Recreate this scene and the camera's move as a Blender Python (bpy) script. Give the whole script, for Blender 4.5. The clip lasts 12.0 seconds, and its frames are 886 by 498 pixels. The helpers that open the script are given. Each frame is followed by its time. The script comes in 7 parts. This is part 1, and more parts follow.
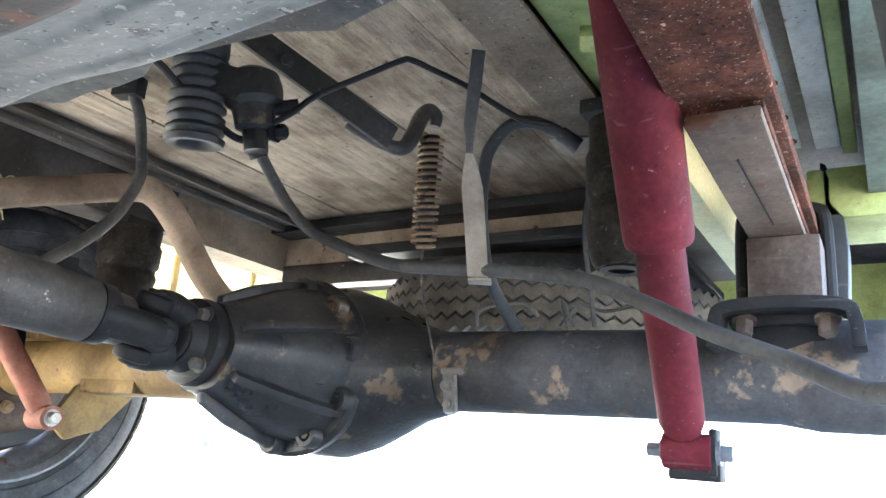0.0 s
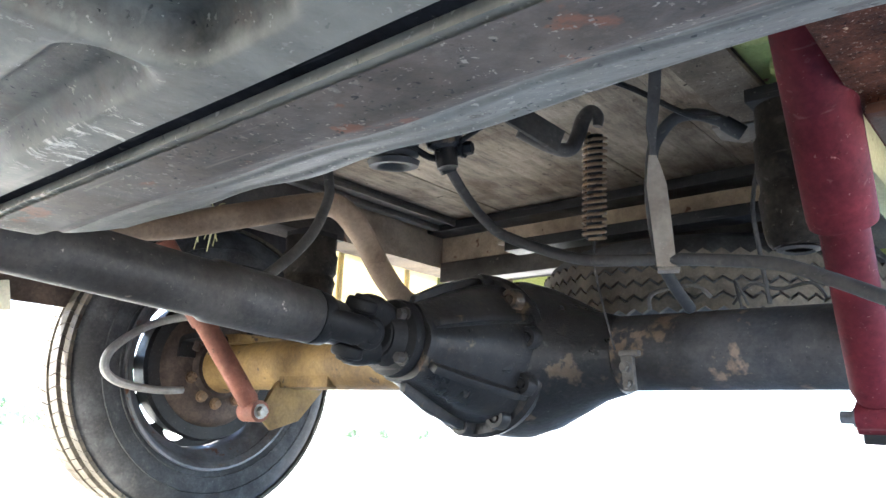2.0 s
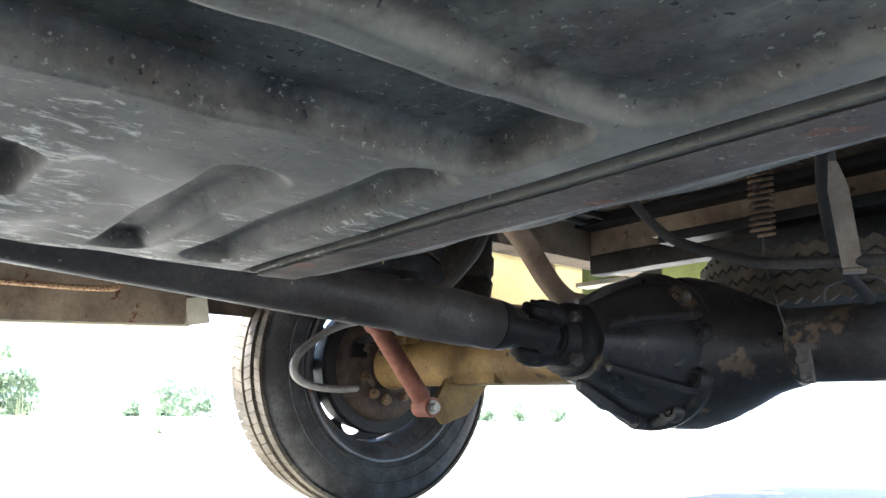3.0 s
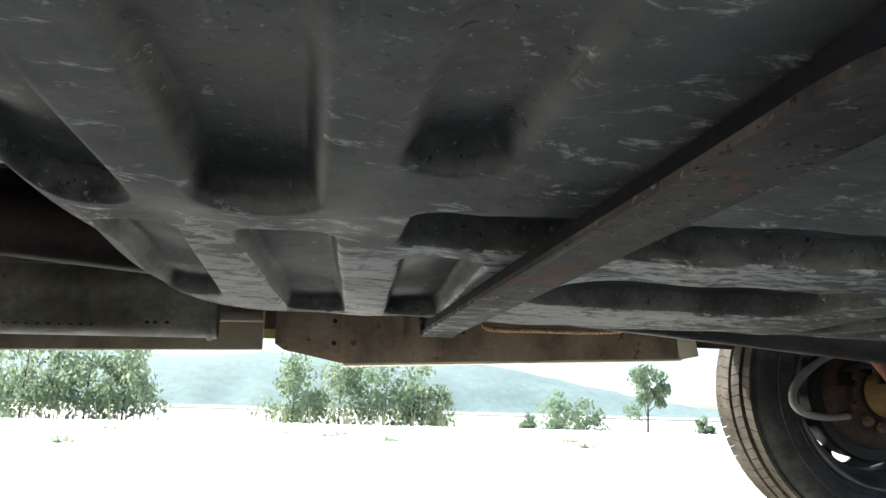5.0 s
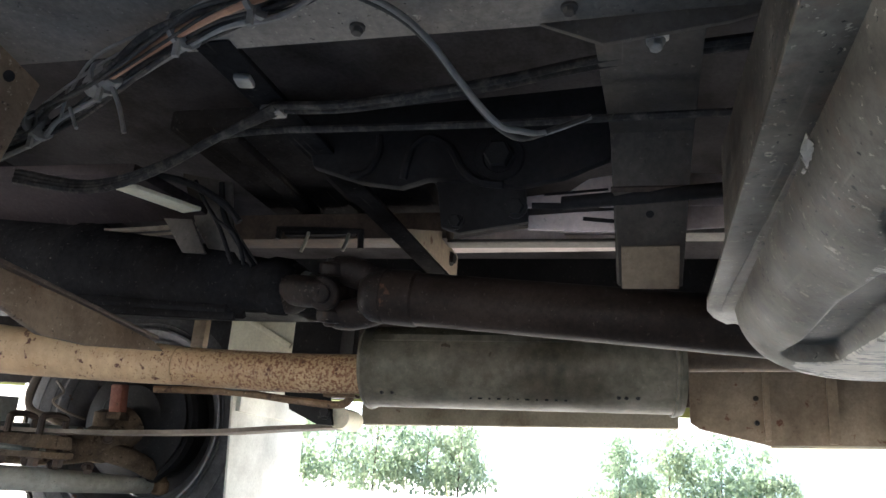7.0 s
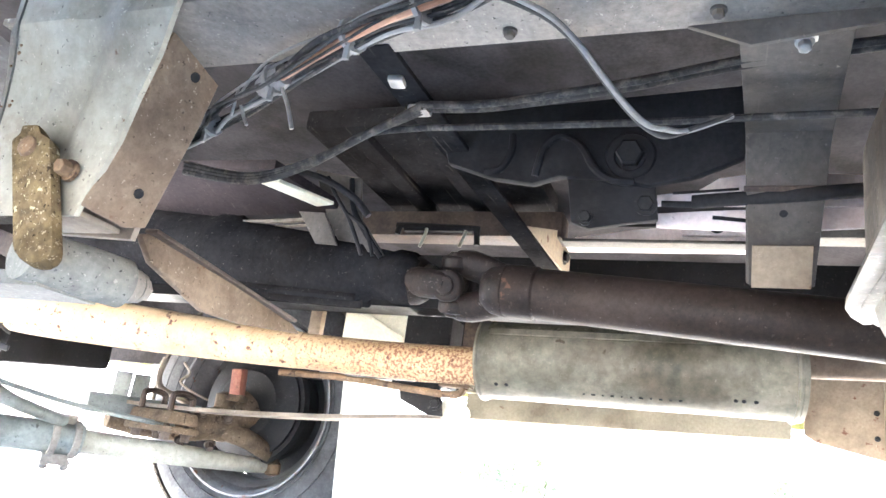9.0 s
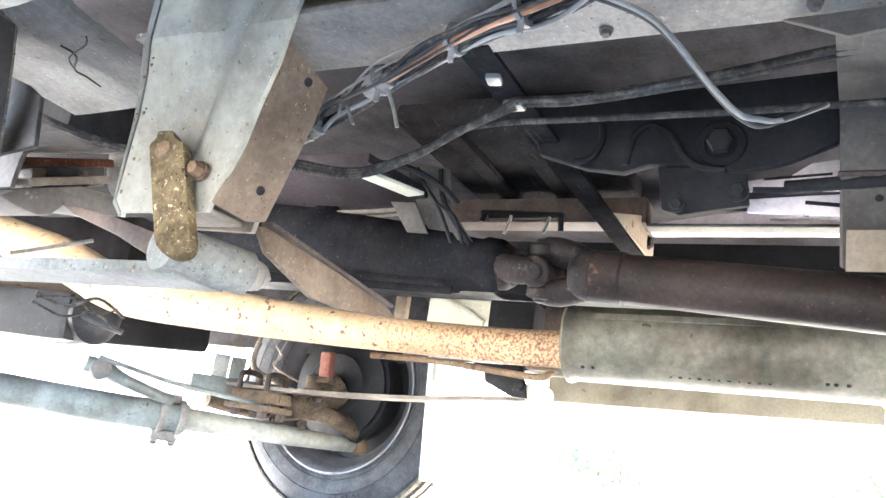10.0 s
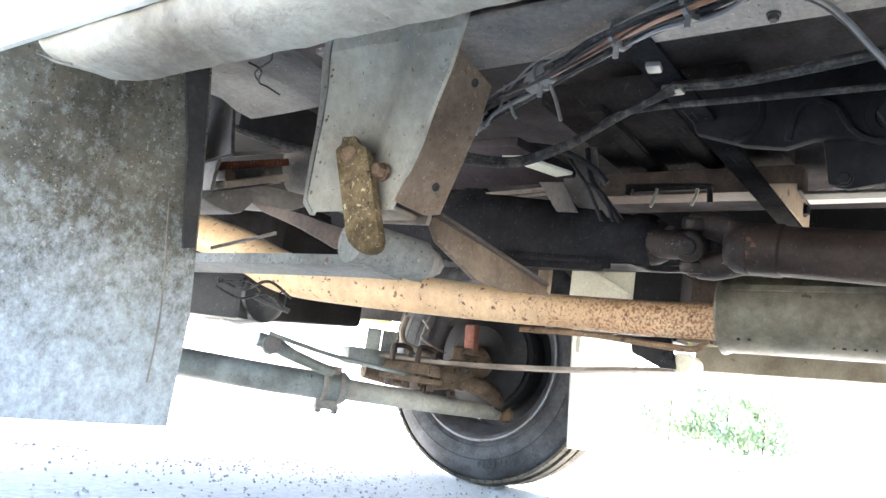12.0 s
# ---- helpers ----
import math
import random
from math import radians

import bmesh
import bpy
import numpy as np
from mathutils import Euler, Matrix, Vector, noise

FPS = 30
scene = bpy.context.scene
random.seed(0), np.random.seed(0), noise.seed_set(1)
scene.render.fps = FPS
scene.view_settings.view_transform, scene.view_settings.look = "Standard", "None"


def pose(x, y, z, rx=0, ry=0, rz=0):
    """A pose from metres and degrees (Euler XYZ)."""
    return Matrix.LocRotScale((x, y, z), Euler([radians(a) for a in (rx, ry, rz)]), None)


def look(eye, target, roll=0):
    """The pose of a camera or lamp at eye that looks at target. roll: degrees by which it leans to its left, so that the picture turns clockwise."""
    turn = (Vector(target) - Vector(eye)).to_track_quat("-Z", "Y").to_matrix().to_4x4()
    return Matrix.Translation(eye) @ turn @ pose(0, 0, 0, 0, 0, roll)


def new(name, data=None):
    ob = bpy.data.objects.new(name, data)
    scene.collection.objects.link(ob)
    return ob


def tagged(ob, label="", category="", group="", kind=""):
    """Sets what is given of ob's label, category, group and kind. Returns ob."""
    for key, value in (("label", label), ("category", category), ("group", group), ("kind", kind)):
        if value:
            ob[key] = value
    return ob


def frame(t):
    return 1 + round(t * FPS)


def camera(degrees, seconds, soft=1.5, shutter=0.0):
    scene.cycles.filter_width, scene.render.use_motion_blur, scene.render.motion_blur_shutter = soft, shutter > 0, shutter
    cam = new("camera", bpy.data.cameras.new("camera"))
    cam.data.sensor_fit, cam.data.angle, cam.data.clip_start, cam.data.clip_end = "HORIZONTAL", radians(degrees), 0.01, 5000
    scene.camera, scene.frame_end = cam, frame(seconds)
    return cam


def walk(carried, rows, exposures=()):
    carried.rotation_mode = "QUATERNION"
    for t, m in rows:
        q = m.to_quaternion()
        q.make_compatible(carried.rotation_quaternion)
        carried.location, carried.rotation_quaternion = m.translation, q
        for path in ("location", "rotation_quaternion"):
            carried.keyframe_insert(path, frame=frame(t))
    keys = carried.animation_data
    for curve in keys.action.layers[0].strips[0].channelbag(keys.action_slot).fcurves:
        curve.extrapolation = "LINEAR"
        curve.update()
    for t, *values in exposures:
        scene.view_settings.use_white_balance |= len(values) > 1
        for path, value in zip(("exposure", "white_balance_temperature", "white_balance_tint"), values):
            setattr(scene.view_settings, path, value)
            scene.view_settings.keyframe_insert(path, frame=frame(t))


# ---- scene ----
cam = camera(61.74, 12.0)
PATH = [
    (0, (0.7841, -0.0856, 0.2503), (-0.2288, 1.5602, 0.7651), 4.21),
    (0.5, (0.7846, -0.0970, 0.2454), (-0.2758, 1.5198, 0.7571), 4.31),
    (1, (0.7814, -0.1184, 0.2434), (-0.3355, 1.4649, 0.7391), 3.91),
    (1.5, (0.7775, -0.1521, 0.2396), (-0.4106, 1.3835, 0.7196), 3.27),
    (2, (0.7765, -0.1916, 0.2393), (-0.5074, 1.2708, 0.7011), 2.35),
    (2.5, (0.7809, -0.2369, 0.2454), (-0.6231, 1.1174, 0.6868), 1.83),
    (4.5, (0.7898, -0.5013, 0.2857), (-1.0638, 0.1448, 0.6687), -0.13),
    (5, (0.8708, -0.6050, 0.2810), (-1.0530, -0.2597, 0.7048), 1.56),
    (5.5, (0.8537, -0.7053, 0.2774), (-1.0898, -0.6507, 0.7465), 2.22),
    (6, (0.8489, -0.7643, 0.2754), (-1.0770, -0.9371, 0.7862), 2.36),
    (6.5, (0.8458, -0.7896, 0.2731), (-1.0408, -1.1578, 0.8256), 3.03),
    (7, (0.8544, -0.8068, 0.2664), (-0.9957, -1.2850, 0.8566), 4.18),
    (9, (0.8932, -0.8322, 0.2428), (-0.8844, -1.5463, 0.8176), 7.88),
    (9.5, (0.9103, -0.8354, 0.2365), (-0.8456, -1.6203, 0.7850), 8.47),
    (10, (0.9358, -0.8398, 0.2326), (-0.7822, -1.7279, 0.7421), 8.66),
    (10.5, (0.9612, -0.8444, 0.2317), (-0.7074, -1.8424, 0.7006), 8.59),
    (11, (0.9858, -0.8458, 0.2322), (-0.6329, -1.9406, 0.6580), 8.46),
    (11.5, (0.9955, -0.8496, 0.2341), (-0.5917, -2.0018, 0.6256), 8.40),
    (12, (0.9972, -0.8524, 0.2344), (-0.5794, -2.0242, 0.6105), 8.63),
]
EXPOSURES = [(0.0, 4.36, 6000, 9), (2.5, 3.47, 5900, 10), (4.5, 1.45, 6200, 8), (5.0, 1.42, 6200, 8), (5.5, 1.7, 6200, 9), (6.0, 2.12, 6200, 10), (6.5, 2.15, 6200, 11), (7.2, 2.75, 6200, 13), (8.8, 5.12, 6100, 14), (9.5, 5.15, 6100, 13), (11.0, 4.65, 6100, 12), (12.0, 4.12, 6100, 11)]
walk(cam, [(t, look(eye, target, roll)) for t, eye, target, roll in PATH], EXPOSURES)

# ---- world, sun and exposure ----
SUN_ELEV, SUN_TURN = 49.0, 222.0
world = bpy.data.worlds.new("sky")
scene.world = world
world.use_nodes = True
wn, wl = world.node_tree.nodes, world.node_tree.links
sky = wn.new("ShaderNodeTexSky")
sky.sky_type, sky.sun_disc = "NISHITA", False
sky.sun_elevation, sky.sun_rotation = radians(SUN_ELEV), radians(SUN_TURN)
sky.air_density, sky.dust_density, sky.ozone_density = 0.8, 1.4, 0.8
wl.new(sky.outputs["Color"], wn["Background"].inputs["Color"])
wn["Background"].inputs["Strength"].default_value = 0.13
sun_data = bpy.data.lights.new("sun", "SUN")
sun_data.energy, sun_data.angle, sun_data.color = 4.9, radians(0.5), (1.0, 0.96, 0.9)
sun = new("sun", sun_data)
sun_way = Vector((math.sin(radians(SUN_TURN)) * math.cos(radians(SUN_ELEV)), math.cos(radians(SUN_TURN)) * math.cos(radians(SUN_ELEV)), math.sin(radians(SUN_ELEV))))
sun.matrix_world = look(sun_way * 30, (0, 0, 0))


# ---- materials ----
def worn(name, a, b, rough=0.6, metal=0.0, scale=14.0, spots=None, dust=None, grain=None, bump=0.35, fine=160.0, soil=0.75, spec=0.3, chips=0.03, scratch=0.18):
    """A worn surface: two base colours in broad patches, fine mottling, spots of a second colour (colour, amount, size), a thin cover of dust
    (colour, amount), grain that is stretched along an axis (x, y, z scales), and sparse pale and dark chips and scratches."""
    m = bpy.data.materials.new(name)
    m.use_nodes = True
    n, l = m.node_tree.nodes, m.node_tree.links
    p = n["Principled BSDF"]
    co = n.new("ShaderNodeTexCoord")
    place = co.outputs["Object"]
    if grain:
        mp = n.new("ShaderNodeMapping")
        mp.inputs["Scale"].default_value = grain
        l.new(place, mp.inputs["Vector"])
        stretched = mp.outputs["Vector"]
    else:
        stretched = place

    def tex(size, detail, vec, rough_=0.6):
        t = n.new("ShaderNodeTexNoise")
        t.inputs["Scale"].default_value, t.inputs["Detail"].default_value, t.inputs["Roughness"].default_value = size, detail, rough_
        l.new(vec, t.inputs["Vector"])
        return t.outputs["Fac"]

    def ramp(fac, lo, hi):
        r = n.new("ShaderNodeMapRange")
        r.inputs["From Min"].default_value, r.inputs["From Max"].default_value = lo, hi
        l.new(fac, r.inputs["Value"])
        return r.outputs["Result"]

    def mix(fac, one, two):
        x = n.new("ShaderNodeMix")
        x.data_type = "RGBA"
        l.new(fac, x.inputs["Factor"])
        for sock, v in ((x.inputs["A"], one), (x.inputs["B"], two)):
            if isinstance(v, tuple):
                sock.default_value = (*v, 1)
            else:
                l.new(v, sock)
        return x.outputs["Result"]

    broad = tex(scale, 6, stretched)
    small = tex(fine, 4, stretched, 0.7)
    col = mix(ramp(broad, 0.34, 0.66), a, b)
    darker = mix(ramp(small, 0.36, 0.64), tuple(0.68 * v for v in a), tuple(min(1, 1.25 * v) for v in b))
    half = n.new("ShaderNodeMix")
    half.data_type, half.inputs["Factor"].default_value = "RGBA", 0.24
    l.new(col, half.inputs["A"])
    l.new(darker, half.inputs["B"])
    col = half.outputs["Result"]
    rough_fac = ramp(broad, 0.30, 0.70)
    if dust:
        dcol, amount = dust
        col = mix(ramp(tex(scale * 2.3, 8, place, 0.72), 0.72 - amount, 0.95 - amount * 0.6), col, dcol)
    if spots:
        scol, amount, size = spots
        f = ramp(tex(size, 5, place, 0.62), 0.645 - amount, 0.69 - amount)
        col = mix(f, col, scol)
    height = None
    if chips:
        warp = n.new("ShaderNodeTexNoise")
        warp.inputs["Scale"].default_value, warp.inputs["Detail"].default_value = 260.0, 3
        l.new(place, warp.inputs["Vector"])
        shift = n.new("ShaderNodeVectorMath")
        shift.operation, shift.inputs[1].default_value = "MULTIPLY_ADD", (0.009, 0.009, 0.009)
        l.new(warp.outputs["Color"], shift.inputs[0])
        l.new(place, shift.inputs[2])
        pale = tuple(min(0.8, 1.3 * v) * 0.6 + 0.4 * w for v, w in zip(b, (0.40, 0.36, 0.30)))
        dark = tuple(0.45 * v for v in a)
        for size, tint, share in ((190.0, pale, chips * 0.35), (420.0, pale, chips), (330.0, dark, chips)):
            vo = n.new("ShaderNodeTexVoronoi")
            vo.inputs["Scale"].default_value = size
            l.new(shift.outputs["Vector"], vo.inputs["Vector"])
            sp = n.new("ShaderNodeSeparateColor")
            l.new(vo.outputs["Color"], sp.inputs["Color"])
            near = n.new("ShaderNodeMath")
            near.operation = "MULTIPLY"
            l.new(ramp(vo.outputs["Distance"], 0.42, 0.26), near.inputs[0])
            l.new(ramp(sp.outputs["Red"], 1 - share, 1 - share + 0.05), near.inputs[1])
            col = mix(near.outputs[0], col, tint)
            height = height or near.outputs[0]
        if scratch:
            sm = n.new("ShaderNodeMapping")
            sm.inputs["Scale"].default_value, sm.inputs["Rotation"].default_value = (9, 190, 120), (0.3, 0.2, 0.7)
            l.new(place, sm.inputs["Vector"])
            line = n.new("ShaderNodeMath")
            line.operation, line.inputs[1].default_value = "MULTIPLY", scratch
            l.new(ramp(tex(1.0, 3, sm.outputs["Vector"], 0.5), 0.66, 0.72), line.inputs[0])
            col = mix(line.outputs[0], col, pale)
    # broad uneven grime over all of it
    grime = n.new("ShaderNodeMix")
    grime.data_type, grime.blend_type = "RGBA", "MULTIPLY"
    grime.inputs["Factor"].default_value = soil
    l.new(col, grime.inputs["A"])
    l.new(mix(ramp(tex(scale * 0.4 + 2, 8, place, 0.6), 0.36, 0.58), (0.34, 0.30, 0.265), (1.0, 1.0, 1.0)), grime.inputs["B"])
    col = grime.outputs["Result"]
    l.new(col, p.inputs["Base Color"])
    rr = n.new("ShaderNodeMapRange")
    rr.inputs["To Min"].default_value, rr.inputs["To Max"].default_value = max(0.05, rough - 0.12), min(1.0, rough + 0.16)
    l.new(rough_fac, rr.inputs["Value"])
    l.new(rr.outputs["Result"], p.inputs["Roughness"])
    p.inputs["Metallic"].default_value = metal
    p.inputs["Specular IOR Level"].default_value = spec
    if bump:
        add = n.new("ShaderNodeMath")
        add.operation = "MULTIPLY_ADD"
        add.inputs[1].default_value = 1.6
        l.new(broad, add.inputs[0])
        less = n.new("ShaderNodeMath")
        less.operation, less.inputs[1].default_value = "MULTIPLY", 0.35
        l.new(small, less.inputs[0])
        l.new(less.outputs[0], add.inputs[2])
        bp = n.new("ShaderNodeBump")
        bp.inputs["Strength"].default_value, bp.inputs["Distance"].default_value = bump, 0.003
        l.new(add.outputs[0], bp.inputs["Height"])
        l.new(bp.outputs["Normal"], p.inputs["Normal"])
    return m


RUST = (0.16, 0.062, 0.03)
M_RAIL = worn("chassis_grey_paint", (0.12, 0.105, 0.09), (0.285, 0.25, 0.21), 0.6, scale=12, dust=((0.36, 0.31, 0.23), 0.12), spots=((0.50, 0.46, 0.38), -0.02, 60), chips=0.056)
M_DARK = worn("black_underseal", (0.010, 0.010, 0.0105), (0.022, 0.0205, 0.020), 0.5, dust=((0.075, 0.062, 0.050), 0.08), spec=0.15)
M_TANK = worn("tank_dark_grey_paint", (0.034, 0.031, 0.0255), (0.175, 0.158, 0.126), 0.55, 0.0, scale=19, spots=((0.36, 0.33, 0.27), -0.015, 85), dust=((0.145, 0.095, 0.065), 0.20), bump=0.24, spec=0.24, soil=0.95, fine=110, chips=0.10, scratch=0.3)
M_SPRING = worn("rusty_spring_steel", (0.034, 0.013, 0.009), (0.135, 0.049, 0.027), 0.85, 0.0, scale=48, spots=((0.42, 0.29, 0.20), -0.015, 75), dust=((0.21, 0.085, 0.045), 0.16), bump=0.9, chips=0.16, spec=0.12, fine=220)
M_PACK = worn("dusty_leaf_steel", (0.095, 0.066, 0.048), (0.18, 0.134, 0.098), 0.65, 0.0, scale=12, spots=((0.12, 0.05, 0.028), 0.03, 26), dust=((0.20, 0.10, 0.06), 0.14), chips=0.06, spec=0.15)
M_RED = worn("red_shock_paint", (0.066, 0.009, 0.013), (0.115, 0.016, 0.021), 0.7, dust=((0.15, 0.045, 0.04), 0.10), spots=((0.34, 0.18, 0.16), -0.05, 90), bump=0.1, soil=0.7, spec=0.1, chips=0.03)
M_ORANGE = worn("faded_red_paint", (0.20, 0.066, 0.042), (0.30, 0.125, 0.082), 0.65, dust=((0.34, 0.19, 0.11), 0.16), spots=((0.10, 0.05, 0.035), -0.02, 40))
M_RUBBER = worn("black_rubber", (0.018, 0.018, 0.018), (0.034, 0.033, 0.032), 0.6, dust=((0.12, 0.11, 0.10), 0.08), bump=0.2)
M_STOP = worn("brown_dusty_rubber", (0.016, 0.0145, 0.013), (0.036, 0.030, 0.024), 0.7, scale=20, dust=((0.075, 0.055, 0.038), 0.14), bump=0.4, spec=0.05, soil=0.9)
M_HOSE = worn("dusty_rubber_hose", (0.034, 0.032, 0.030), (0.072, 0.066, 0.059), 0.7, dust=((0.17, 0.15, 0.125), 0.14), bump=0.2)
M_TYRE = worn("tyre_rubber", (0.036, 0.037, 0.040), (0.075, 0.075, 0.076), 0.72, scale=20, dust=((0.19, 0.175, 0.15), 0.13), bump=0.25)
M_TREAD = worn("dusty_tread_rubber", (0.065, 0.057, 0.046), (0.14, 0.12, 0.09), 0.85, dust=((0.22, 0.175, 0.12), 0.16), bump=0.4, soil=0.9)
M_WOOD = worn("grey_floor_board", (0.135, 0.11, 0.084), (0.31, 0.265, 0.207), 0.9, scale=8, grain=(9, 1.2, 3), fine=60, spots=((0.055, 0.042, 0.033), 0.0, 45), dust=((0.28, 0.225, 0.165), 0.12), bump=0.5, soil=0.9, chips=0.06, spec=0.1)
M_GREEN = worn("yellow_green_body_paint", (0.30, 0.345, 0.11), (0.42, 0.46, 0.18), 0.6, dust=((0.36, 0.34, 0.24), 0.14), spots=(RUST, -0.02, 40), bump=0.2, soil=0.6, chips=0.048, spec=0.15)
M_GREYGREEN = worn("grey_green_body_paint", (0.12, 0.142, 0.11), (0.18, 0.205, 0.16), 0.8, dust=((0.26, 0.255, 0.20), 0.12), spec=0.05)
M_BROWN = worn("brown_primer", (0.225, 0.170, 0.115), (0.32, 0.255, 0.180), 0.7, dust=((0.30, 0.25, 0.19), 0.12), spots=((0.13, 0.05, 0.025), 0.02, 30))
M_BEAM = worn("tan_dusty_beam", (0.26, 0.20, 0.14), (0.36, 0.28, 0.20), 0.75, dust=((0.14, 0.10, 0.075), 0.12), spots=((0.12, 0.06, 0.035), 0.0, 40))
M_YELLOW = worn("ochre_axle_paint", (0.15, 0.092, 0.032), (0.29, 0.19, 0.072), 0.65, dust=((0.17, 0.115, 0.065), 0.16), spots=((0.06, 0.04, 0.028), 0.02, 30))
M_DIFF = worn("oily_black_casting", (0.012, 0.012, 0.013), (0.034, 0.031, 0.029), 0.36, 0.1, scale=16, spots=((0.12, 0.085, 0.055), 0.035, 15), dust=((0.09, 0.065, 0.045), 0.16), bump=0.6)
M_AXLE = worn("dark_axle_paint", (0.030, 0.031, 0.034), (0.075, 0.070, 0.067), 0.5, scale=14, spots=((0.20, 0.145, 0.10), 0.08, 13), dust=((0.14, 0.105, 0.08), 0.14), bump=0.4, soil=0.9, spec=0.2)
M_EXH = worn("tan_exhaust_pipe", (0.41, 0.255, 0.130), (0.55, 0.385, 0.218), 0.6, 0.0, scale=7, spots=((0.115, 0.050, 0.030), 0.035, 62), dust=((0.50, 0.25, 0.12), 0.16), bump=0.15, chips=0.07, scratch=0.0, soil=0.3, fine=60)
M_TAIL = worn("brown_dusty_tail_pipe", (0.165, 0.112, 0.074), (0.28, 0.205, 0.14), 0.7, scale=9, spots=((0.11, 0.06, 0.04), -0.03, 50), dust=((0.26, 0.18, 0.115), 0.14), bump=0.15, soil=0.9, scratch=0.0)
M_MUFF = worn("aluminised_steel", (0.108, 0.100, 0.070), (0.262, 0.228, 0.172), 0.5, 0.0, scale=11, dust=((0.070, 0.072, 0.044), 0.26), spots=((0.09, 0.07, 0.045), -0.02, 30), fine=60, soil=0.85, bump=0.15, spec=0.2)
M_MUFFTOP = worn("dark_olive_steel", (0.046, 0.048, 0.028), (0.130, 0.124, 0.080), 0.7, 0.0, scale=34, spots=((0.21, 0.18, 0.125), 0.02, 60), dust=((0.035, 0.038, 0.022), 0.18), bump=0.25, spec=0.1, chips=0.12)
M_PROP = worn("brown_shaft_paint", (0.026, 0.019, 0.016), (0.055, 0.039, 0.031), 0.5, 0.0, scale=10, dust=((0.10, 0.066, 0.046), 0.12), spots=((0.15, 0.08, 0.05), -0.03, 40), bump=0.2, spec=0.12)
M_JOINT = worn("greasy_dark_joint", (0.016, 0.013, 0.012), (0.040, 0.028, 0.022), 0.5, 0.0, scale=24, dust=((0.11, 0.065, 0.040), 0.14), bump=0.5, spec=0.15, chips=0.06)
M_PROPDARK = worn("dark_shaft_paint", (0.036, 0.032, 0.029), (0.085, 0.074, 0.064), 0.5, 0.1, dust=((0.16, 0.125, 0.095), 0.12), spots=((0.30, 0.26, 0.21), -0.03, 60), soil=0.9)
M_BROWNDARK = worn("dark_brown_steel", (0.055, 0.038, 0.030), (0.10, 0.072, 0.055), 0.65, 0.1, scale=20, dust=((0.17, 0.125, 0.09), 0.10), bump=0.4)
M_PLATE = worn("brown_grey_plate", (0.085, 0.077, 0.068), (0.15, 0.133, 0.115), 0.6, scale=7, dust=((0.20, 0.165, 0.13), 0.12), spots=((0.36, 0.32, 0.26), -0.04, 50), spec=0.15)
M_SKIRT = worn("olive_brown_sill_paint", (0.185, 0.162, 0.115), (0.275, 0.242, 0.175), 0.7, scale=8, dust=((0.34, 0.29, 0.21), 0.14), spots=((0.12, 0.06, 0.03), -0.04, 40))
M_BAND = worn("rust_brown_tank_band", (0.050, 0.041, 0.035), (0.150, 0.116, 0.090), 0.6, 0.0, scale=17, spots=((0.20, 0.085, 0.048), 0.04, 22), dust=((0.24, 0.20, 0.15), 0.14), bump=0.3, spec=0.2, fine=90, soil=0.95, chips=0.14, scratch=0.5)
M_TANKLIP = worn("worn_lit_tank_lip", (0.066, 0.061, 0.050), (0.185, 0.172, 0.142), 0.5, 0.0, scale=15, spots=((0.09, 0.07, 0.055), 0.0, 30), dust=((0.16, 0.10, 0.065), 0.14), bump=0.3, spec=0.3, fine=90, soil=0.8, chips=0.14, scratch=0.4)
M_BLACK = worn("matt_black_bar", (0.013, 0.0127, 0.0132), (0.029, 0.027, 0.0275), 0.6, dust=((0.055, 0.046, 0.042), 0.10), spec=0.08, chips=0)
M_TIE = worn("black_bar_paint", (0.012, 0.0115, 0.012), (0.026, 0.0245, 0.0245), 0.85, dust=((0.050, 0.042, 0.036), 0.08), spec=0.0, chips=0.03)
M_GALV = worn("pale_grey_zinc_paint", (0.23, 0.218, 0.172), (0.40, 0.385, 0.325), 0.55, 0.05, scale=7, dust=((0.22, 0.165, 0.105), 0.15), spots=((0.13, 0.065, 0.035), -0.03, 50), bump=0.15, fine=70, soil=0.6, chips=0.06, scratch=0.3)
M_GALVB = worn("brown_dusty_zinc", (0.18, 0.145, 0.11), (0.25, 0.21, 0.165), 0.7, dust=((0.17, 0.12, 0.08), 0.14), spots=((0.38, 0.35, 0.31), -0.02, 60))
M_TAG = worn("lichen_crusted_steel", (0.075, 0.052, 0.030), (0.18, 0.135, 0.07), 0.95, scale=50, spots=((0.36, 0.32, 0.20), 0.02, 120), dust=((0.09, 0.05, 0.03), 0.14), bump=1.0, chips=0.2, spec=0.05)
M_FLAP = worn("weathered_mud_flap_rubber", (0.070, 0.063, 0.047), (0.185, 0.168, 0.124), 0.85, scale=11, dust=((0.20, 0.145, 0.085), 0.16), spots=((0.42, 0.38, 0.31), -0.02, 95), bump=0.3, fine=110, chips=0.14, scratch=0.08, soil=0.7, spec=0.1)
M_SILL = worn("cream_rough_underseal", (0.215, 0.200, 0.160), (0.32, 0.298, 0.245), 0.9, scale=22, dust=((0.30, 0.27, 0.21), 0.14), spots=((0.20, 0.175, 0.14), -0.045, 60), bump=1.0, fine=110, spec=0.1)
M_PALE = worn("pink_white_body_paint", (0.66, 0.55, 0.53), (0.74, 0.64, 0.61), 0.5, dust=((0.50, 0.42, 0.38), 0.1))
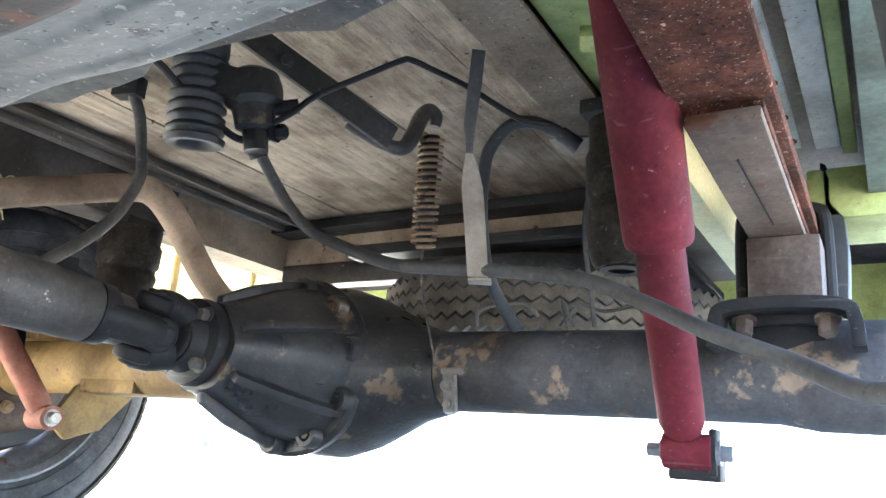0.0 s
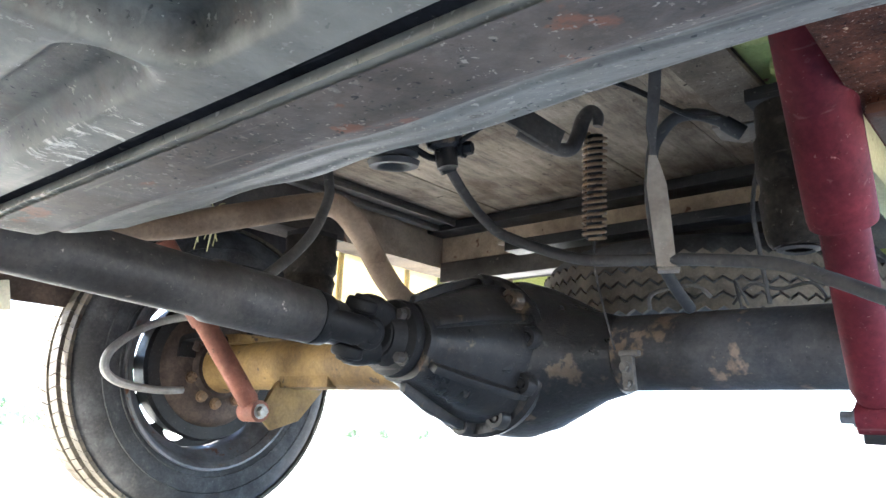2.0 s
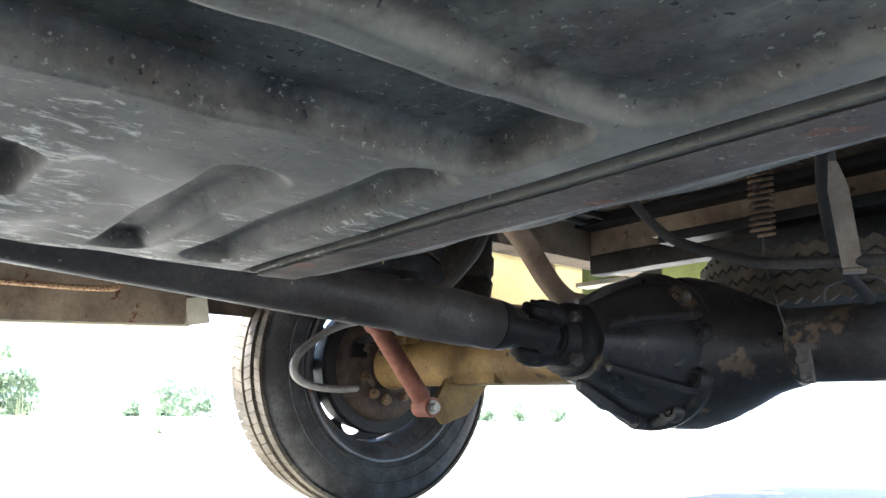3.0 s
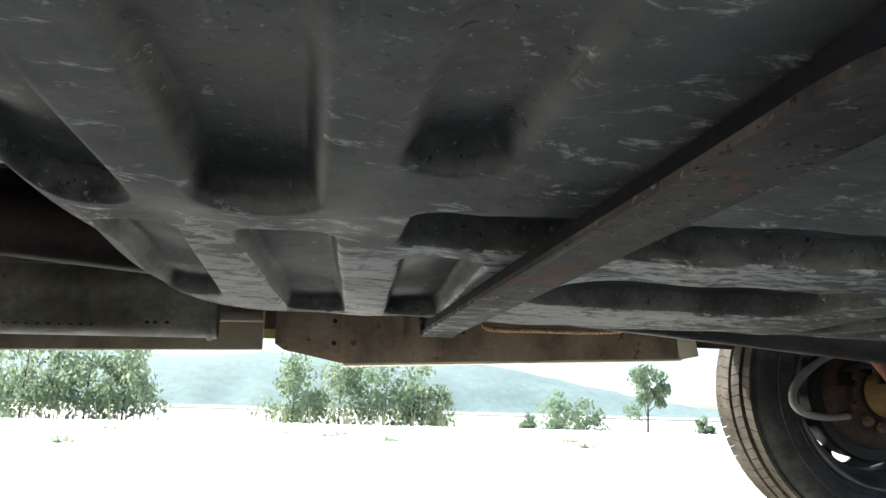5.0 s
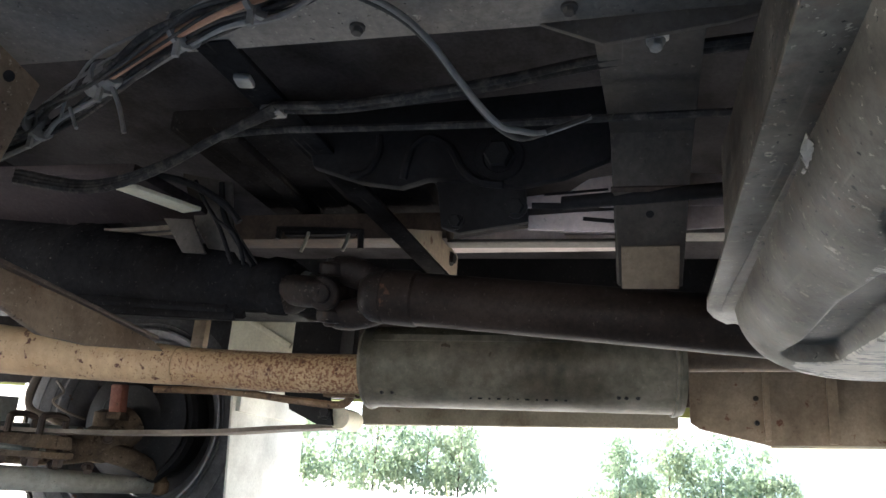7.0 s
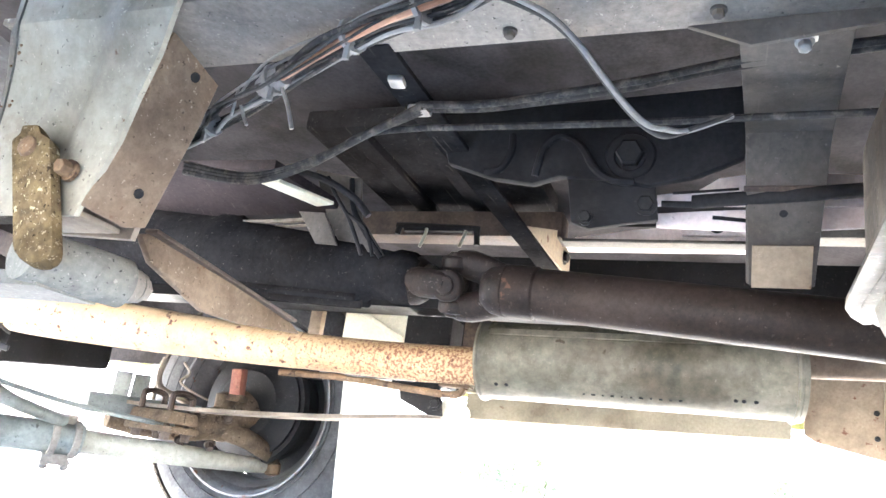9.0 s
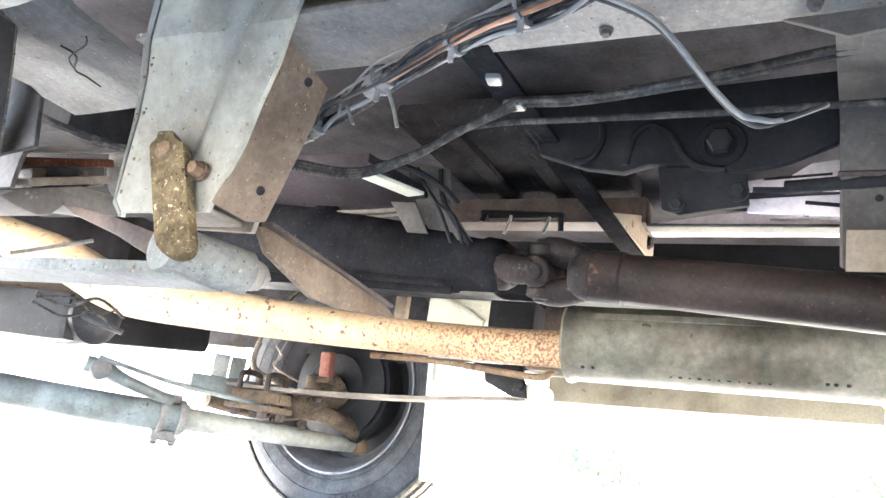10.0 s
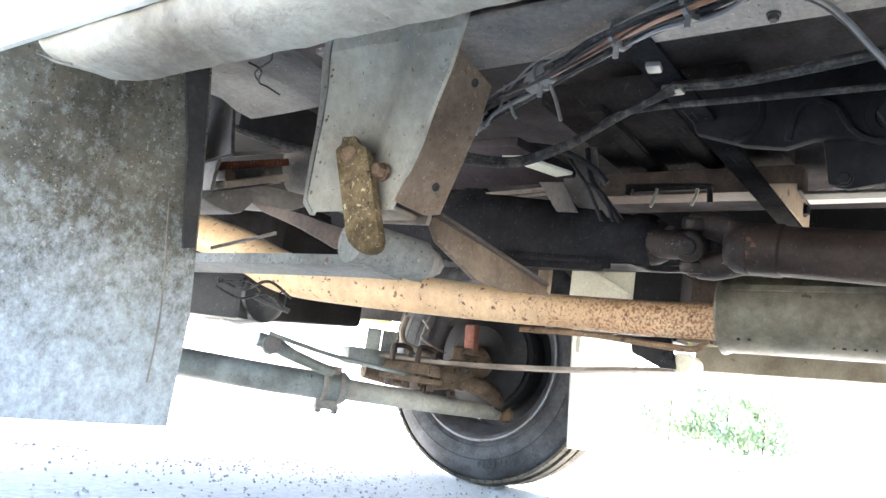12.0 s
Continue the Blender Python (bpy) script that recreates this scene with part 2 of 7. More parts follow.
M_CREAM = worn("cream_paint", (0.72, 0.66, 0.48), (0.80, 0.75, 0.58), 0.55, dust=((0.55, 0.46, 0.33), 0.1), soil=0.2, chips=0.016)
M_OUTER = worn("pale_glare_paint", (0.62, 0.62, 0.54), (0.70, 0.69, 0.61), 0.4, scale=3, dust=((0.5, 0.46, 0.38), 0.1), bump=0.1)
M_STRIP = worn("chalky_grey_strip", (0.32, 0.305, 0.255), (0.47, 0.45, 0.39), 0.7, scale=16, dust=((0.30, 0.25, 0.18), 0.14), spots=(RUST, -0.03, 50), bump=0.2, soil=0.5, chips=0.08, spec=0.15)
M_BUTTER = worn("pale_yellow_paint", (0.60, 0.545, 0.295), (0.70, 0.645, 0.38), 0.65, scale=9, dust=((0.48, 0.40, 0.25), 0.12), spots=(RUST, -0.04, 60), bump=0.15, soil=0.3, chips=0.04, spec=0.1)
# shaded, warmer copy of the rail paint for the stretch over the axle
M_KICKUP = worn("shaded_dusty_rail_paint", (0.092, 0.076, 0.058), (0.190, 0.158, 0.120), 0.7, scale=9, dust=((0.24, 0.19, 0.135), 0.14), spots=((0.50, 0.46, 0.38), -0.035, 60), chips=0.09, spec=0.1)
M_BRACE = worn("brown_dusty_brace", (0.125, 0.090, 0.062), (0.215, 0.160, 0.112), 0.7, scale=11, dust=((0.26, 0.20, 0.14), 0.14), spots=((0.11, 0.05, 0.03), 0.0, 34), bump=0.3, chips=0.08, spec=0.1)
M_LEAFGREY = worn("dusty_grey_leaf_steel", (0.125, 0.122, 0.108), (0.225, 0.22, 0.195), 0.7, scale=12, dust=((0.28, 0.26, 0.21), 0.14), spots=((0.13, 0.075, 0.045), -0.02, 40), bump=0.2, chips=0.1, spec=0.15)
M_KNUCKLE = worn("dirty_brown_casting", (0.070, 0.050, 0.034), (0.155, 0.113, 0.075), 0.8, scale=26, dust=((0.20, 0.16, 0.11), 0.14), spots=((0.045, 0.03, 0.02), 0.04, 45), bump=0.6, chips=0.08, spec=0.1)
M_STEEL = worn("dull_steel", (0.30, 0.29, 0.27), (0.42, 0.41, 0.38), 0.42, 0.7, scale=30, spots=((0.16, 0.09, 0.05), 0.02, 60), bump=0.2)
M_RIM = worn("grey_rim_paint", (0.10, 0.10, 0.105), (0.19, 0.19, 0.195), 0.45, 0.3, dust=((0.20, 0.15, 0.11), 0.14), spots=((0.14, 0.06, 0.03), 0.03, 34), bump=0.2)
M_RIMDARK = worn("dark_wheel_disc", (0.026, 0.026, 0.028), (0.055, 0.053, 0.052), 0.5, 0.2, dust=((0.17, 0.14, 0.11), 0.1))
M_CASTING = worn("dusty_brown_casting", (0.13, 0.082, 0.046), (0.25, 0.165, 0.095), 0.75, 0.1, scale=26, spots=((0.07, 0.04, 0.025), 0.05, 45), bump=0.6, chips=0.064)
M_GREYROD = worn("grey_green_steel_tube", (0.15, 0.162, 0.148), (0.25, 0.265, 0.24), 0.5, 0.2, dust=((0.32, 0.29, 0.23), 0.12), spots=((0.08, 0.08, 0.07), 0.0, 60), chips=0.064)
M_WIRE = worn("dusty_black_cable", (0.030, 0.029, 0.028), (0.060, 0.056, 0.052), 0.75, scale=26, dust=((0.24, 0.21, 0.175), 0.24), bump=0.1, spec=0.15)
M_WIREGREY = worn("pale_grey_cable", (0.20, 0.19, 0.175), (0.30, 0.285, 0.265), 0.5, bump=0.1)
M_COPPER = worn("copper_brake_line", (0.40, 0.20, 0.12), (0.50, 0.28, 0.18), 0.45, 0.4, bump=0.1)
M_MAROON = worn("maroon_floor_plate", (0.034, 0.027, 0.028), (0.062, 0.049, 0.049), 0.6, dust=((0.14, 0.115, 0.10), 0.1), spec=0.1)
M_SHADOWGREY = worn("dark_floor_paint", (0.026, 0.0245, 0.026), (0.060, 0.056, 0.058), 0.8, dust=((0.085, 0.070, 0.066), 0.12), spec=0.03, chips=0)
M_BODYGREY = worn("grey_body_floor", (0.060, 0.059, 0.058), (0.140, 0.137, 0.131), 0.75, scale=14, dust=((0.20, 0.17, 0.135), 0.12), spots=((0.06, 0.05, 0.045), 0.01, 26), bump=0.8, chips=0.064)


def lit_through(name, colour):
    """Weathered paint made translucent, so that daylight from behind brightens it."""
    m = worn(name, tuple(0.9 * c for c in colour), colour, 0.6, scale=9, dust=((0.55, 0.46, 0.33), 0.1), soil=0.25, chips=0.01)
    n, l = m.node_tree.nodes, m.node_tree.links
    p = n["Principled BSDF"]
    tr = n.new("ShaderNodeBsdfTranslucent")
    l.new(p.inputs["Base Color"].links[0].from_socket, tr.inputs["Color"])
    both = n.new("ShaderNodeMixShader")
    both.inputs["Fac"].default_value = 0.5
    l.new(p.outputs["BSDF"], both.inputs[1])
    l.new(tr.outputs["BSDF"], both.inputs[2])
    l.new(both.outputs[0], n["Material Output"].inputs["Surface"])
    return m


M_LITPANEL = lit_through("cream_lit_panel", (0.80, 0.72, 0.50))


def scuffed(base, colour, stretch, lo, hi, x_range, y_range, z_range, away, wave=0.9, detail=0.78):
    """A copy of a worn paint with a second colour, broken up by noise, over one stretch of the surface; it carries
    scratches, rust and painted light.
    """
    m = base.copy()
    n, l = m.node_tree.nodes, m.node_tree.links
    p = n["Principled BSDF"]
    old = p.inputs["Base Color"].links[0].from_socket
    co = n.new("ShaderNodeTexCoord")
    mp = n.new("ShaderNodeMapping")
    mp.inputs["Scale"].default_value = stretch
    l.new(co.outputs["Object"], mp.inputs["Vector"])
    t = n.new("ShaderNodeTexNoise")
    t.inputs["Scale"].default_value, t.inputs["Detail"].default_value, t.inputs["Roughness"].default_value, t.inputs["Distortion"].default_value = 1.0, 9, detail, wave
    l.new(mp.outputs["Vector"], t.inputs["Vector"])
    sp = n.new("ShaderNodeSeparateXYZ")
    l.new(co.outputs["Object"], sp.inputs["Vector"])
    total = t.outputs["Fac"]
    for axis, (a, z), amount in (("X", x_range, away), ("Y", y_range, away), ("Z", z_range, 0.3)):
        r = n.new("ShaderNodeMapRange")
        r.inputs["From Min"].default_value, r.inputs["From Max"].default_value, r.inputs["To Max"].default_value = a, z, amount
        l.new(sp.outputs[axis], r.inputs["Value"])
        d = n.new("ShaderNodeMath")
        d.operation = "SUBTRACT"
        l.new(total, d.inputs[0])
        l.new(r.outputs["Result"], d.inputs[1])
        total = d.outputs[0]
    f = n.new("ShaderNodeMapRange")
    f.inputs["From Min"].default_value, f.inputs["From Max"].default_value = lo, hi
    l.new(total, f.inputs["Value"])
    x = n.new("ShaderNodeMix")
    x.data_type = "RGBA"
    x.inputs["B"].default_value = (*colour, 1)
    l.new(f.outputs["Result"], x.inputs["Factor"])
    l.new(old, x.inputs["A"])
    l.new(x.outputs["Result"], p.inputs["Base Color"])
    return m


# flap paler towards its foot: light from the ground painted into the colour
M_FLAPLIT = scuffed(M_FLAP, (0.52, 0.52, 0.50), (90, 90, 75), 0.22, 0.70, (5.0, 6.0), (5.0, 6.0), (0.20, 0.39), 0.0, 0.0, 0.8)
M_EXHRUST = scuffed(M_EXH, (0.20, 0.092, 0.048), (210, 210, 210), 0.47, 0.56, (5.0, 6.0), (-1.28, -1.72), (5.0, 6.0), 0.16, 0.0, 0.65)
# ridges paler by height: real wear, plus contrast that paints shade into the pockets
M_TANKRIDGES = scuffed(M_TANK, (0.205, 0.19, 0.15), (17, 13, 17), 0.34, 0.66, (5.0, 6.0), (5.0, 6.0), (0.3605, 0.368), 0.0, 0.3, 0.7)
M_TANKLOW = scuffed(M_TANKRIDGES, (0.64, 0.59, 0.49), (70, 36, 60), 0.42, 0.50, (0.46, 0.58), (-0.34, -0.16), (0.3600, 0.3613), 0.14, 0.5)

M_TANKSTRAP = scuffed(M_BAND, (0.42, 0.38, 0.31), (75, 30, 60), 0.50, 0.56, (0.40, 0.60), (5.0, 6.0), (5.0, 6.0), 0.2)


# ---- mesh tools ----
class Shape:
    """Vertices and faces of one part, gathered piece by piece."""

    def __init__(self):
        self.v, self.f, self.marks = [], [], []

    def mark(self):
        """Begins a new piece, which part() makes an object of its own."""
        self.marks.append((len(self.v), len(self.f)))
        return self

    def add(self, verts, faces):
        k = len(self.v)
        self.v += [tuple(float(c) for c in p) for p in verts]
        self.f += [tuple(i + k for i in face) for face in faces]
        return self

    def box(self, centre, size, turn=(0, 0, 0)):
        m = pose(*centre, *turn)
        x, y, z = (s / 2 for s in size)
        pts = [m @ Vector(p) for p in ((-x, -y, -z), (x, -y, -z), (x, y, -z), (-x, y, -z), (-x, -y, z), (x, -y, z), (x, y, z), (-x, y, z))]
        return self.add(pts, [(0, 3, 2, 1), (4, 5, 6, 7), (0, 1, 5, 4), (1, 2, 6, 5), (2, 3, 7, 6), (3, 0, 4, 7)])

    def bar(self, a, b, wide, thick, up=(0, 0, 1)):
        """A flat bar from a to b; thick is measured along up."""
        a, b = Vector(a), Vector(b)
        w = (b - a).normalized()
        s = w.cross(Vector(up)).normalized()
        u = s.cross(w).normalized()
        pts = [p + s * i * wide / 2 + u * j * thick / 2 for p in (a, b) for i, j in ((-1, -1), (1, -1), (1, 1), (-1, 1))]
        return self.add(pts, [(0, 1, 2, 3), (7, 6, 5, 4), (0, 4, 5, 1), (1, 5, 6, 2), (2, 6, 7, 3), (3, 7, 4, 0)])

    def rings(self, rings, closed=True):
        """Skins a row of rings of equal count."""
        n = len(rings[0])
        faces = [(i * n + j, i * n + (j + 1) % n, (i + 1) * n + (j + 1) % n, (i + 1) * n + j) for i in range(len(rings) - 1) for j in range(n)]
        if closed:
            faces += [tuple(range(n - 1, -1, -1)), tuple((len(rings) - 1) * n + j for j in range(n))]
        return self.add([p for r in rings for p in r], faces)

    def lathe(self, origin, axis, profile, seg=32, closed=True, wobble=None, start=0.0, sweep=math.tau):
        """Turns (along, radius) pairs round an axis through origin."""
        o, w = Vector(origin), Vector(axis).normalized()
        s = w.orthogonal().normalized() if abs(w.z) > 0.9 else w.cross(Vector((0, 0, 1))).normalized()
        u = s.cross(w)
        rings = []
        for along, r in profile:
            ring = []
            for k in range(seg):
                a = start + sweep * k / seg
                rr = r * (wobble(along, a) if wobble else 1)
                ring.append(o + w * along + (s * math.cos(a) + u * math.sin(a)) * rr)
            rings.append(ring)
        return self.rings(rings, closed)

    def rod(self, a, b, r, seg=14, r2=None):
        a, b = Vector(a), Vector(b)
        return self.lathe(a, b - a, [(0, r), ((b - a).length, r if r2 is None else r2)], seg)

    def tube(self, pts, r, seg=12, steps=6, flat=1.0):
        """A round or flattened tube along a smooth line through pts; r may be one radius or one for each point."""
        pts = [Vector(p) for p in pts]
        rad = list(r) if isinstance(r, (list, tuple)) else [r] * len(pts)
        line, rr = [], []
        for i in range(len(pts) - 1):
            p0, p1, p2, p3 = pts[max(i - 1, 0)], pts[i], pts[i + 1], pts[min(i + 2, len(pts) - 1)]
            for k in range(steps):
                t = k / steps
                line.append(0.5 * (2 * p1 + (p2 - p0) * t + (2 * p0 - 5 * p1 + 4 * p2 - p3) * t * t + (3 * p1 - p0 - 3 * p2 + p3) * t ** 3))
                rr.append(rad[i] + (rad[i + 1] - rad[i]) * t)
        line.append(pts[-1]), rr.append(rad[-1])
        side, rings = None, []
        for i, p in enumerate(line):
            w = (line[min(i + 1, len(line) - 1)] - line[max(i - 1, 0)]).normalized()
            side = w.orthogonal().normalized() if side is None else (side - w * side.dot(w)).normalized()
            u = w.cross(side)
            rings.append([p + (side * math.cos(math.tau * k / seg) + u * math.sin(math.tau * k / seg) * flat) * rr[i] for k in range(seg)])
        return self.rings(rings)

    def prism(self, outline, by):
        """A flat outline pushed along by."""
        n, by = len(outline), Vector(by)
        pts = [Vector(p) for p in outline]
        return self.add(pts + [p + by for p in pts], [tuple(range(n)), tuple(range(2 * n - 1, n - 1, -1))] + [(i, i + n, (i + 1) % n + n, (i + 1) % n) for i in range(n)])

    def bolt(self, at, way, r=0.008, tall=0.007):
        return self.mark().lathe(at, way, [(-0.002, r * 1.35), (0.0015, r * 1.35)], 14).lathe(Vector(at) + Vector(way).normalized() * 0.0015, way, [(0, r), (tall * 0.85, r), (tall, r * 0.85)], 6)

    def ribbon(self, pts, side, wide, thick, steps=5):
        """A flat strip of that width along side, on a smooth line through pts."""
        line = Shape()
        pts = [Vector(p) for p in pts]
        out = []
        for i in range(len(pts) - 1):
            p0, p1, p2, p3 = pts[max(i - 1, 0)], pts[i], pts[i + 1], pts[min(i + 2, len(pts) - 1)]
            for k in range(steps):
                t = k / steps
                out.append(0.5 * (2 * p1 + (p2 - p0) * t + (2 * p0 - 5 * p1 + 4 * p2 - p3) * t * t + (3 * p1 - p0 - 3 * p2 + p3) * t ** 3))
        out.append(pts[-1])
        s = Vector(side).normalized() * wide / 2
        rings = []
        for i, p in enumerate(out):
            w = out[min(i + 1, len(out) - 1)] - out[max(i - 1, 0)]
            u = s.cross(w).normalized() * thick / 2
            rings.append([p - s - u, p + s - u, p + s + u, p - s + u])
        return self.rings(rings)

    def mesh(self, name, bevel=0.0, angle=35):
        me = bpy.data.meshes.new(name)
        if bevel:
            me.from_pydata(self.v, [], self.f)
            bm = bmesh.new()
            bm.from_mesh(me)
            bmesh.ops.recalc_face_normals(bm, faces=bm.faces)
            sharp = [e for e in bm.edges if len(e.link_faces) == 2 and e.calc_face_angle(0) > radians(40)]
            bmesh.ops.bevel(bm, geom=sharp, offset=bevel, offset_type="OFFSET", segments=2, profile=0.6, affect="EDGES", clamp_overlap=True)
            bm.to_mesh(me)
            bm.free()
        else:
            me.from_pydata(self.v, [], self.f)
            bm = bmesh.new()
            bm.from_mesh(me)
            bmesh.ops.recalc_face_normals(bm, faces=bm.faces)
            bm.to_mesh(me)
            bm.free()
        me.polygons.foreach_set("use_smooth", [True] * len(me.polygons))
        me.set_sharp_from_angle(angle=radians(angle))
        return me


def part(name, shape, material, parent, label="", bevel=0.0, angle=35):
    """Links a shape as ONE mesh object under a thing or a part; a shape of marked pieces becomes one object a piece."""
    if len(shape.marks) > 1 and shape.marks[0] == (0, 0):
        ends = shape.marks[1:] + [(len(shape.v), len(shape.f))]
        for (v0, f0), (v1, f1) in zip(shape.marks, ends):
            one = Shape()
            one.v, one.f = shape.v[v0:v1], [tuple(i - v0 for i in f) for f in shape.f[f0:f1]]
            last = part(name, one, material, parent, label, bevel, angle)
        return last
    me = shape.mesh(name, bevel, angle)
    me.materials.append(material)
    ob = new(name, me)
    ob.parent = parent
    if parent and parent.type == "EMPTY":
        ob.matrix_parent_inverse = Matrix.Translation(-parent.location)
    if label:
        ob["label"] = label
    return ob


def thing(name, label, category, group="", kind="", at=(0, 0, 0)):
    ob = new(name)
    ob.empty_display_size, ob.location = 0.05, at
    return tagged(ob, label, category, group, kind)


def solid(name, shape, material, label, category, group="", kind="", bevel=0.0, angle=35):
    return tagged(part(name, shape, material, None, "", bevel, angle), label, category, group, kind)


# ---- ground, field and distance ----
def ground_material():
    m = bpy.data.materials.new("gravel_and_dry_grass")
    m.use_nodes = True
    n, l = m.node_tree.nodes, m.node_tree.links
    p = n["Principled BSDF"]
    co = n.new("ShaderNodeTexCoord")

    def noise_at(size, detail):
        t = n.new("ShaderNodeTexNoise")
        t.inputs["Scale"].default_value, t.inputs["Detail"].default_value, t.inputs["Roughness"].default_value = size, detail, 0.65
        l.new(co.outputs["Object"], t.inputs["Vector"])
        return t.outputs["Fac"]

    def blend(fac, lo, hi, one, two):
        r = n.new("ShaderNodeMapRange")
        r.inputs["From Min"].default_value, r.inputs["From Max"].default_value = lo, hi
        l.new(fac, r.inputs["Value"])
        x = n.new("ShaderNodeMix")
        x.data_type = "RGBA"
        l.new(r.outputs["Result"], x.inputs["Factor"])
        for sock, v in ((x.inputs["A"], one), (x.inputs["B"], two)):
            if isinstance(v, tuple):
                sock.default_value = (*v, 1)
            else:
                l.new(v, sock)
        return x.outputs["Result"]

    straw = blend(noise_at(1.3, 8), 0.35, 0.65, (0.52, 0.48, 0.38), (0.62, 0.58, 0.49))
    stones = blend(noise_at(60, 5), 0.35, 0.7, (0.46, 0.44, 0.40), (0.70, 0.67, 0.61))
    both = blend(noise_at(0.8, 3), 0.45, 0.6, stones, straw)
    l.new(both, p.inputs["Base Color"])
    p.inputs["Roughness"].default_value = 0.95
    b = n.new("ShaderNodeBump")
    b.inputs["Strength"].default_value, b.inputs["Distance"].default_value = 0.6, 0.01
    l.new(noise_at(90, 5), b.inputs["Height"])
    l.new(b.outputs["Normal"], p.inputs["Normal"])
    return m


M_GROUND = ground_material()


def leafy(name, a, b):
    """Leaves that let part of the light through."""
    m = worn(name, a, b, 0.5, scale=0.6, fine=6, bump=0, soil=0.0, chips=0)
    n, l = m.node_tree.nodes, m.node_tree.links
    p = n["Principled BSDF"]
    thin = n.new("ShaderNodeBsdfTranslucent")
    l.new(p.inputs["Base Color"].links[0].from_socket, thin.inputs["Color"])
    both = n.new("ShaderNodeMixShader")
    both.inputs[0].default_value = 0.6
    l.new(p.outputs[0], both.inputs[1])
    l.new(thin.outputs[0], both.inputs[2])
    l.new(both.outputs[0], n["Material Output"].inputs["Surface"])
    return m


M_LEAF = leafy("green_leaves", (0.190, 0.262, 0.158), (0.280, 0.355, 0.232))
M_LEAF2 = leafy("yellow_green_leaves", (0.220, 0.282, 0.158), (0.308, 0.372, 0.240))
M_BARK = worn("brown_bark", (0.10, 0.075, 0.055), (0.16, 0.12, 0.09), 0.9, scale=4, fine=30)
# hillside green paled and blued: distance haze is in the colour
M_HILL = worn("hazy_wooded_hillside", (0.15, 0.21, 0.19), (0.21, 0.27, 0.25), 0.9, scale=0.02, fine=0.12, bump=0, soil=0.0, chips=0)
M_REED = worn("dry_grass_blades", (0.30, 0.30, 0.13), (0.42, 0.40, 0.24), 0.8, scale=3, fine=20, bump=0, soil=0.0, chips=0)

rings = [0.0, 2, 4, 7, 12, 20, 35, 60, 100, 180, 320, 600, 1100, 2000]
def fall(r):
    """Height of the field, which falls away gently from the yard."""
    return -0.020 * max(0.0, min(r, 180) - 8)


gs = Shape()
gv, gf = [(0, 0, 0)], []
for i, r in enumerate(rings[1:]):
    gv += [(r * math.cos(math.tau * k / 72), r * math.sin(math.tau * k / 72), fall(r)) for k in range(72)]
for k in range(72):
    gf.append((0, 1 + k, 1 + (k + 1) % 72))
for i in range(len(rings) - 2):
    a, b = 1 + i * 72, 1 + (i + 1) * 72
    gf += [(a + k, b + k, b + (k + 1) % 72, a + (k + 1) % 72) for k in range(72)]
gs.add(gv, gf)
solid("ground", gs, M_GROUND, "sunlit pale gravel and dry grass field", "ground", kind="structure")


def hill(name, y0, y1, x, peak, lump):
    """A long wooded ridge that rises and falls between y0 and y1."""
    s = Shape()
    nu, nv = 90, 10
    grid = []
    for i in range(nu + 1):
        u = i / nu
        y = y0 + (y1 - y0) * u
        top = peak * math.sin(math.pi * min(1, u * 1.02)) ** 0.7 * (0.8 + 0.35 * noise.noise((u * lump, 0.3, x * 0.01)))
        for j in range(nv + 1):
            v = j / nv
            grid.append((x - 160 * v + 8 * noise.noise((u * 40, v * 6, 1.0)), y, max(-1, top * math.sin(v * math.pi / 2) + 2.5 * noise.noise((u * 70, v * 7, 4.0)) - 1)))
    s.add(grid, [(i * (nv + 1) + j, i * (nv + 1) + j + 1, (i + 1) * (nv + 1) + j + 1, (i + 1) * (nv + 1) + j) for i in range(nu) for j in range(nv)])
    return solid(name, s, M_HILL, "distant wooded hills behind the field", "hill", kind="structure", angle=180)


hill("backdrop_hill", -620, 430, -560, 62, 5.0)
hill("backdrop_ridge", -900, 520, -900, 80, 7.0)


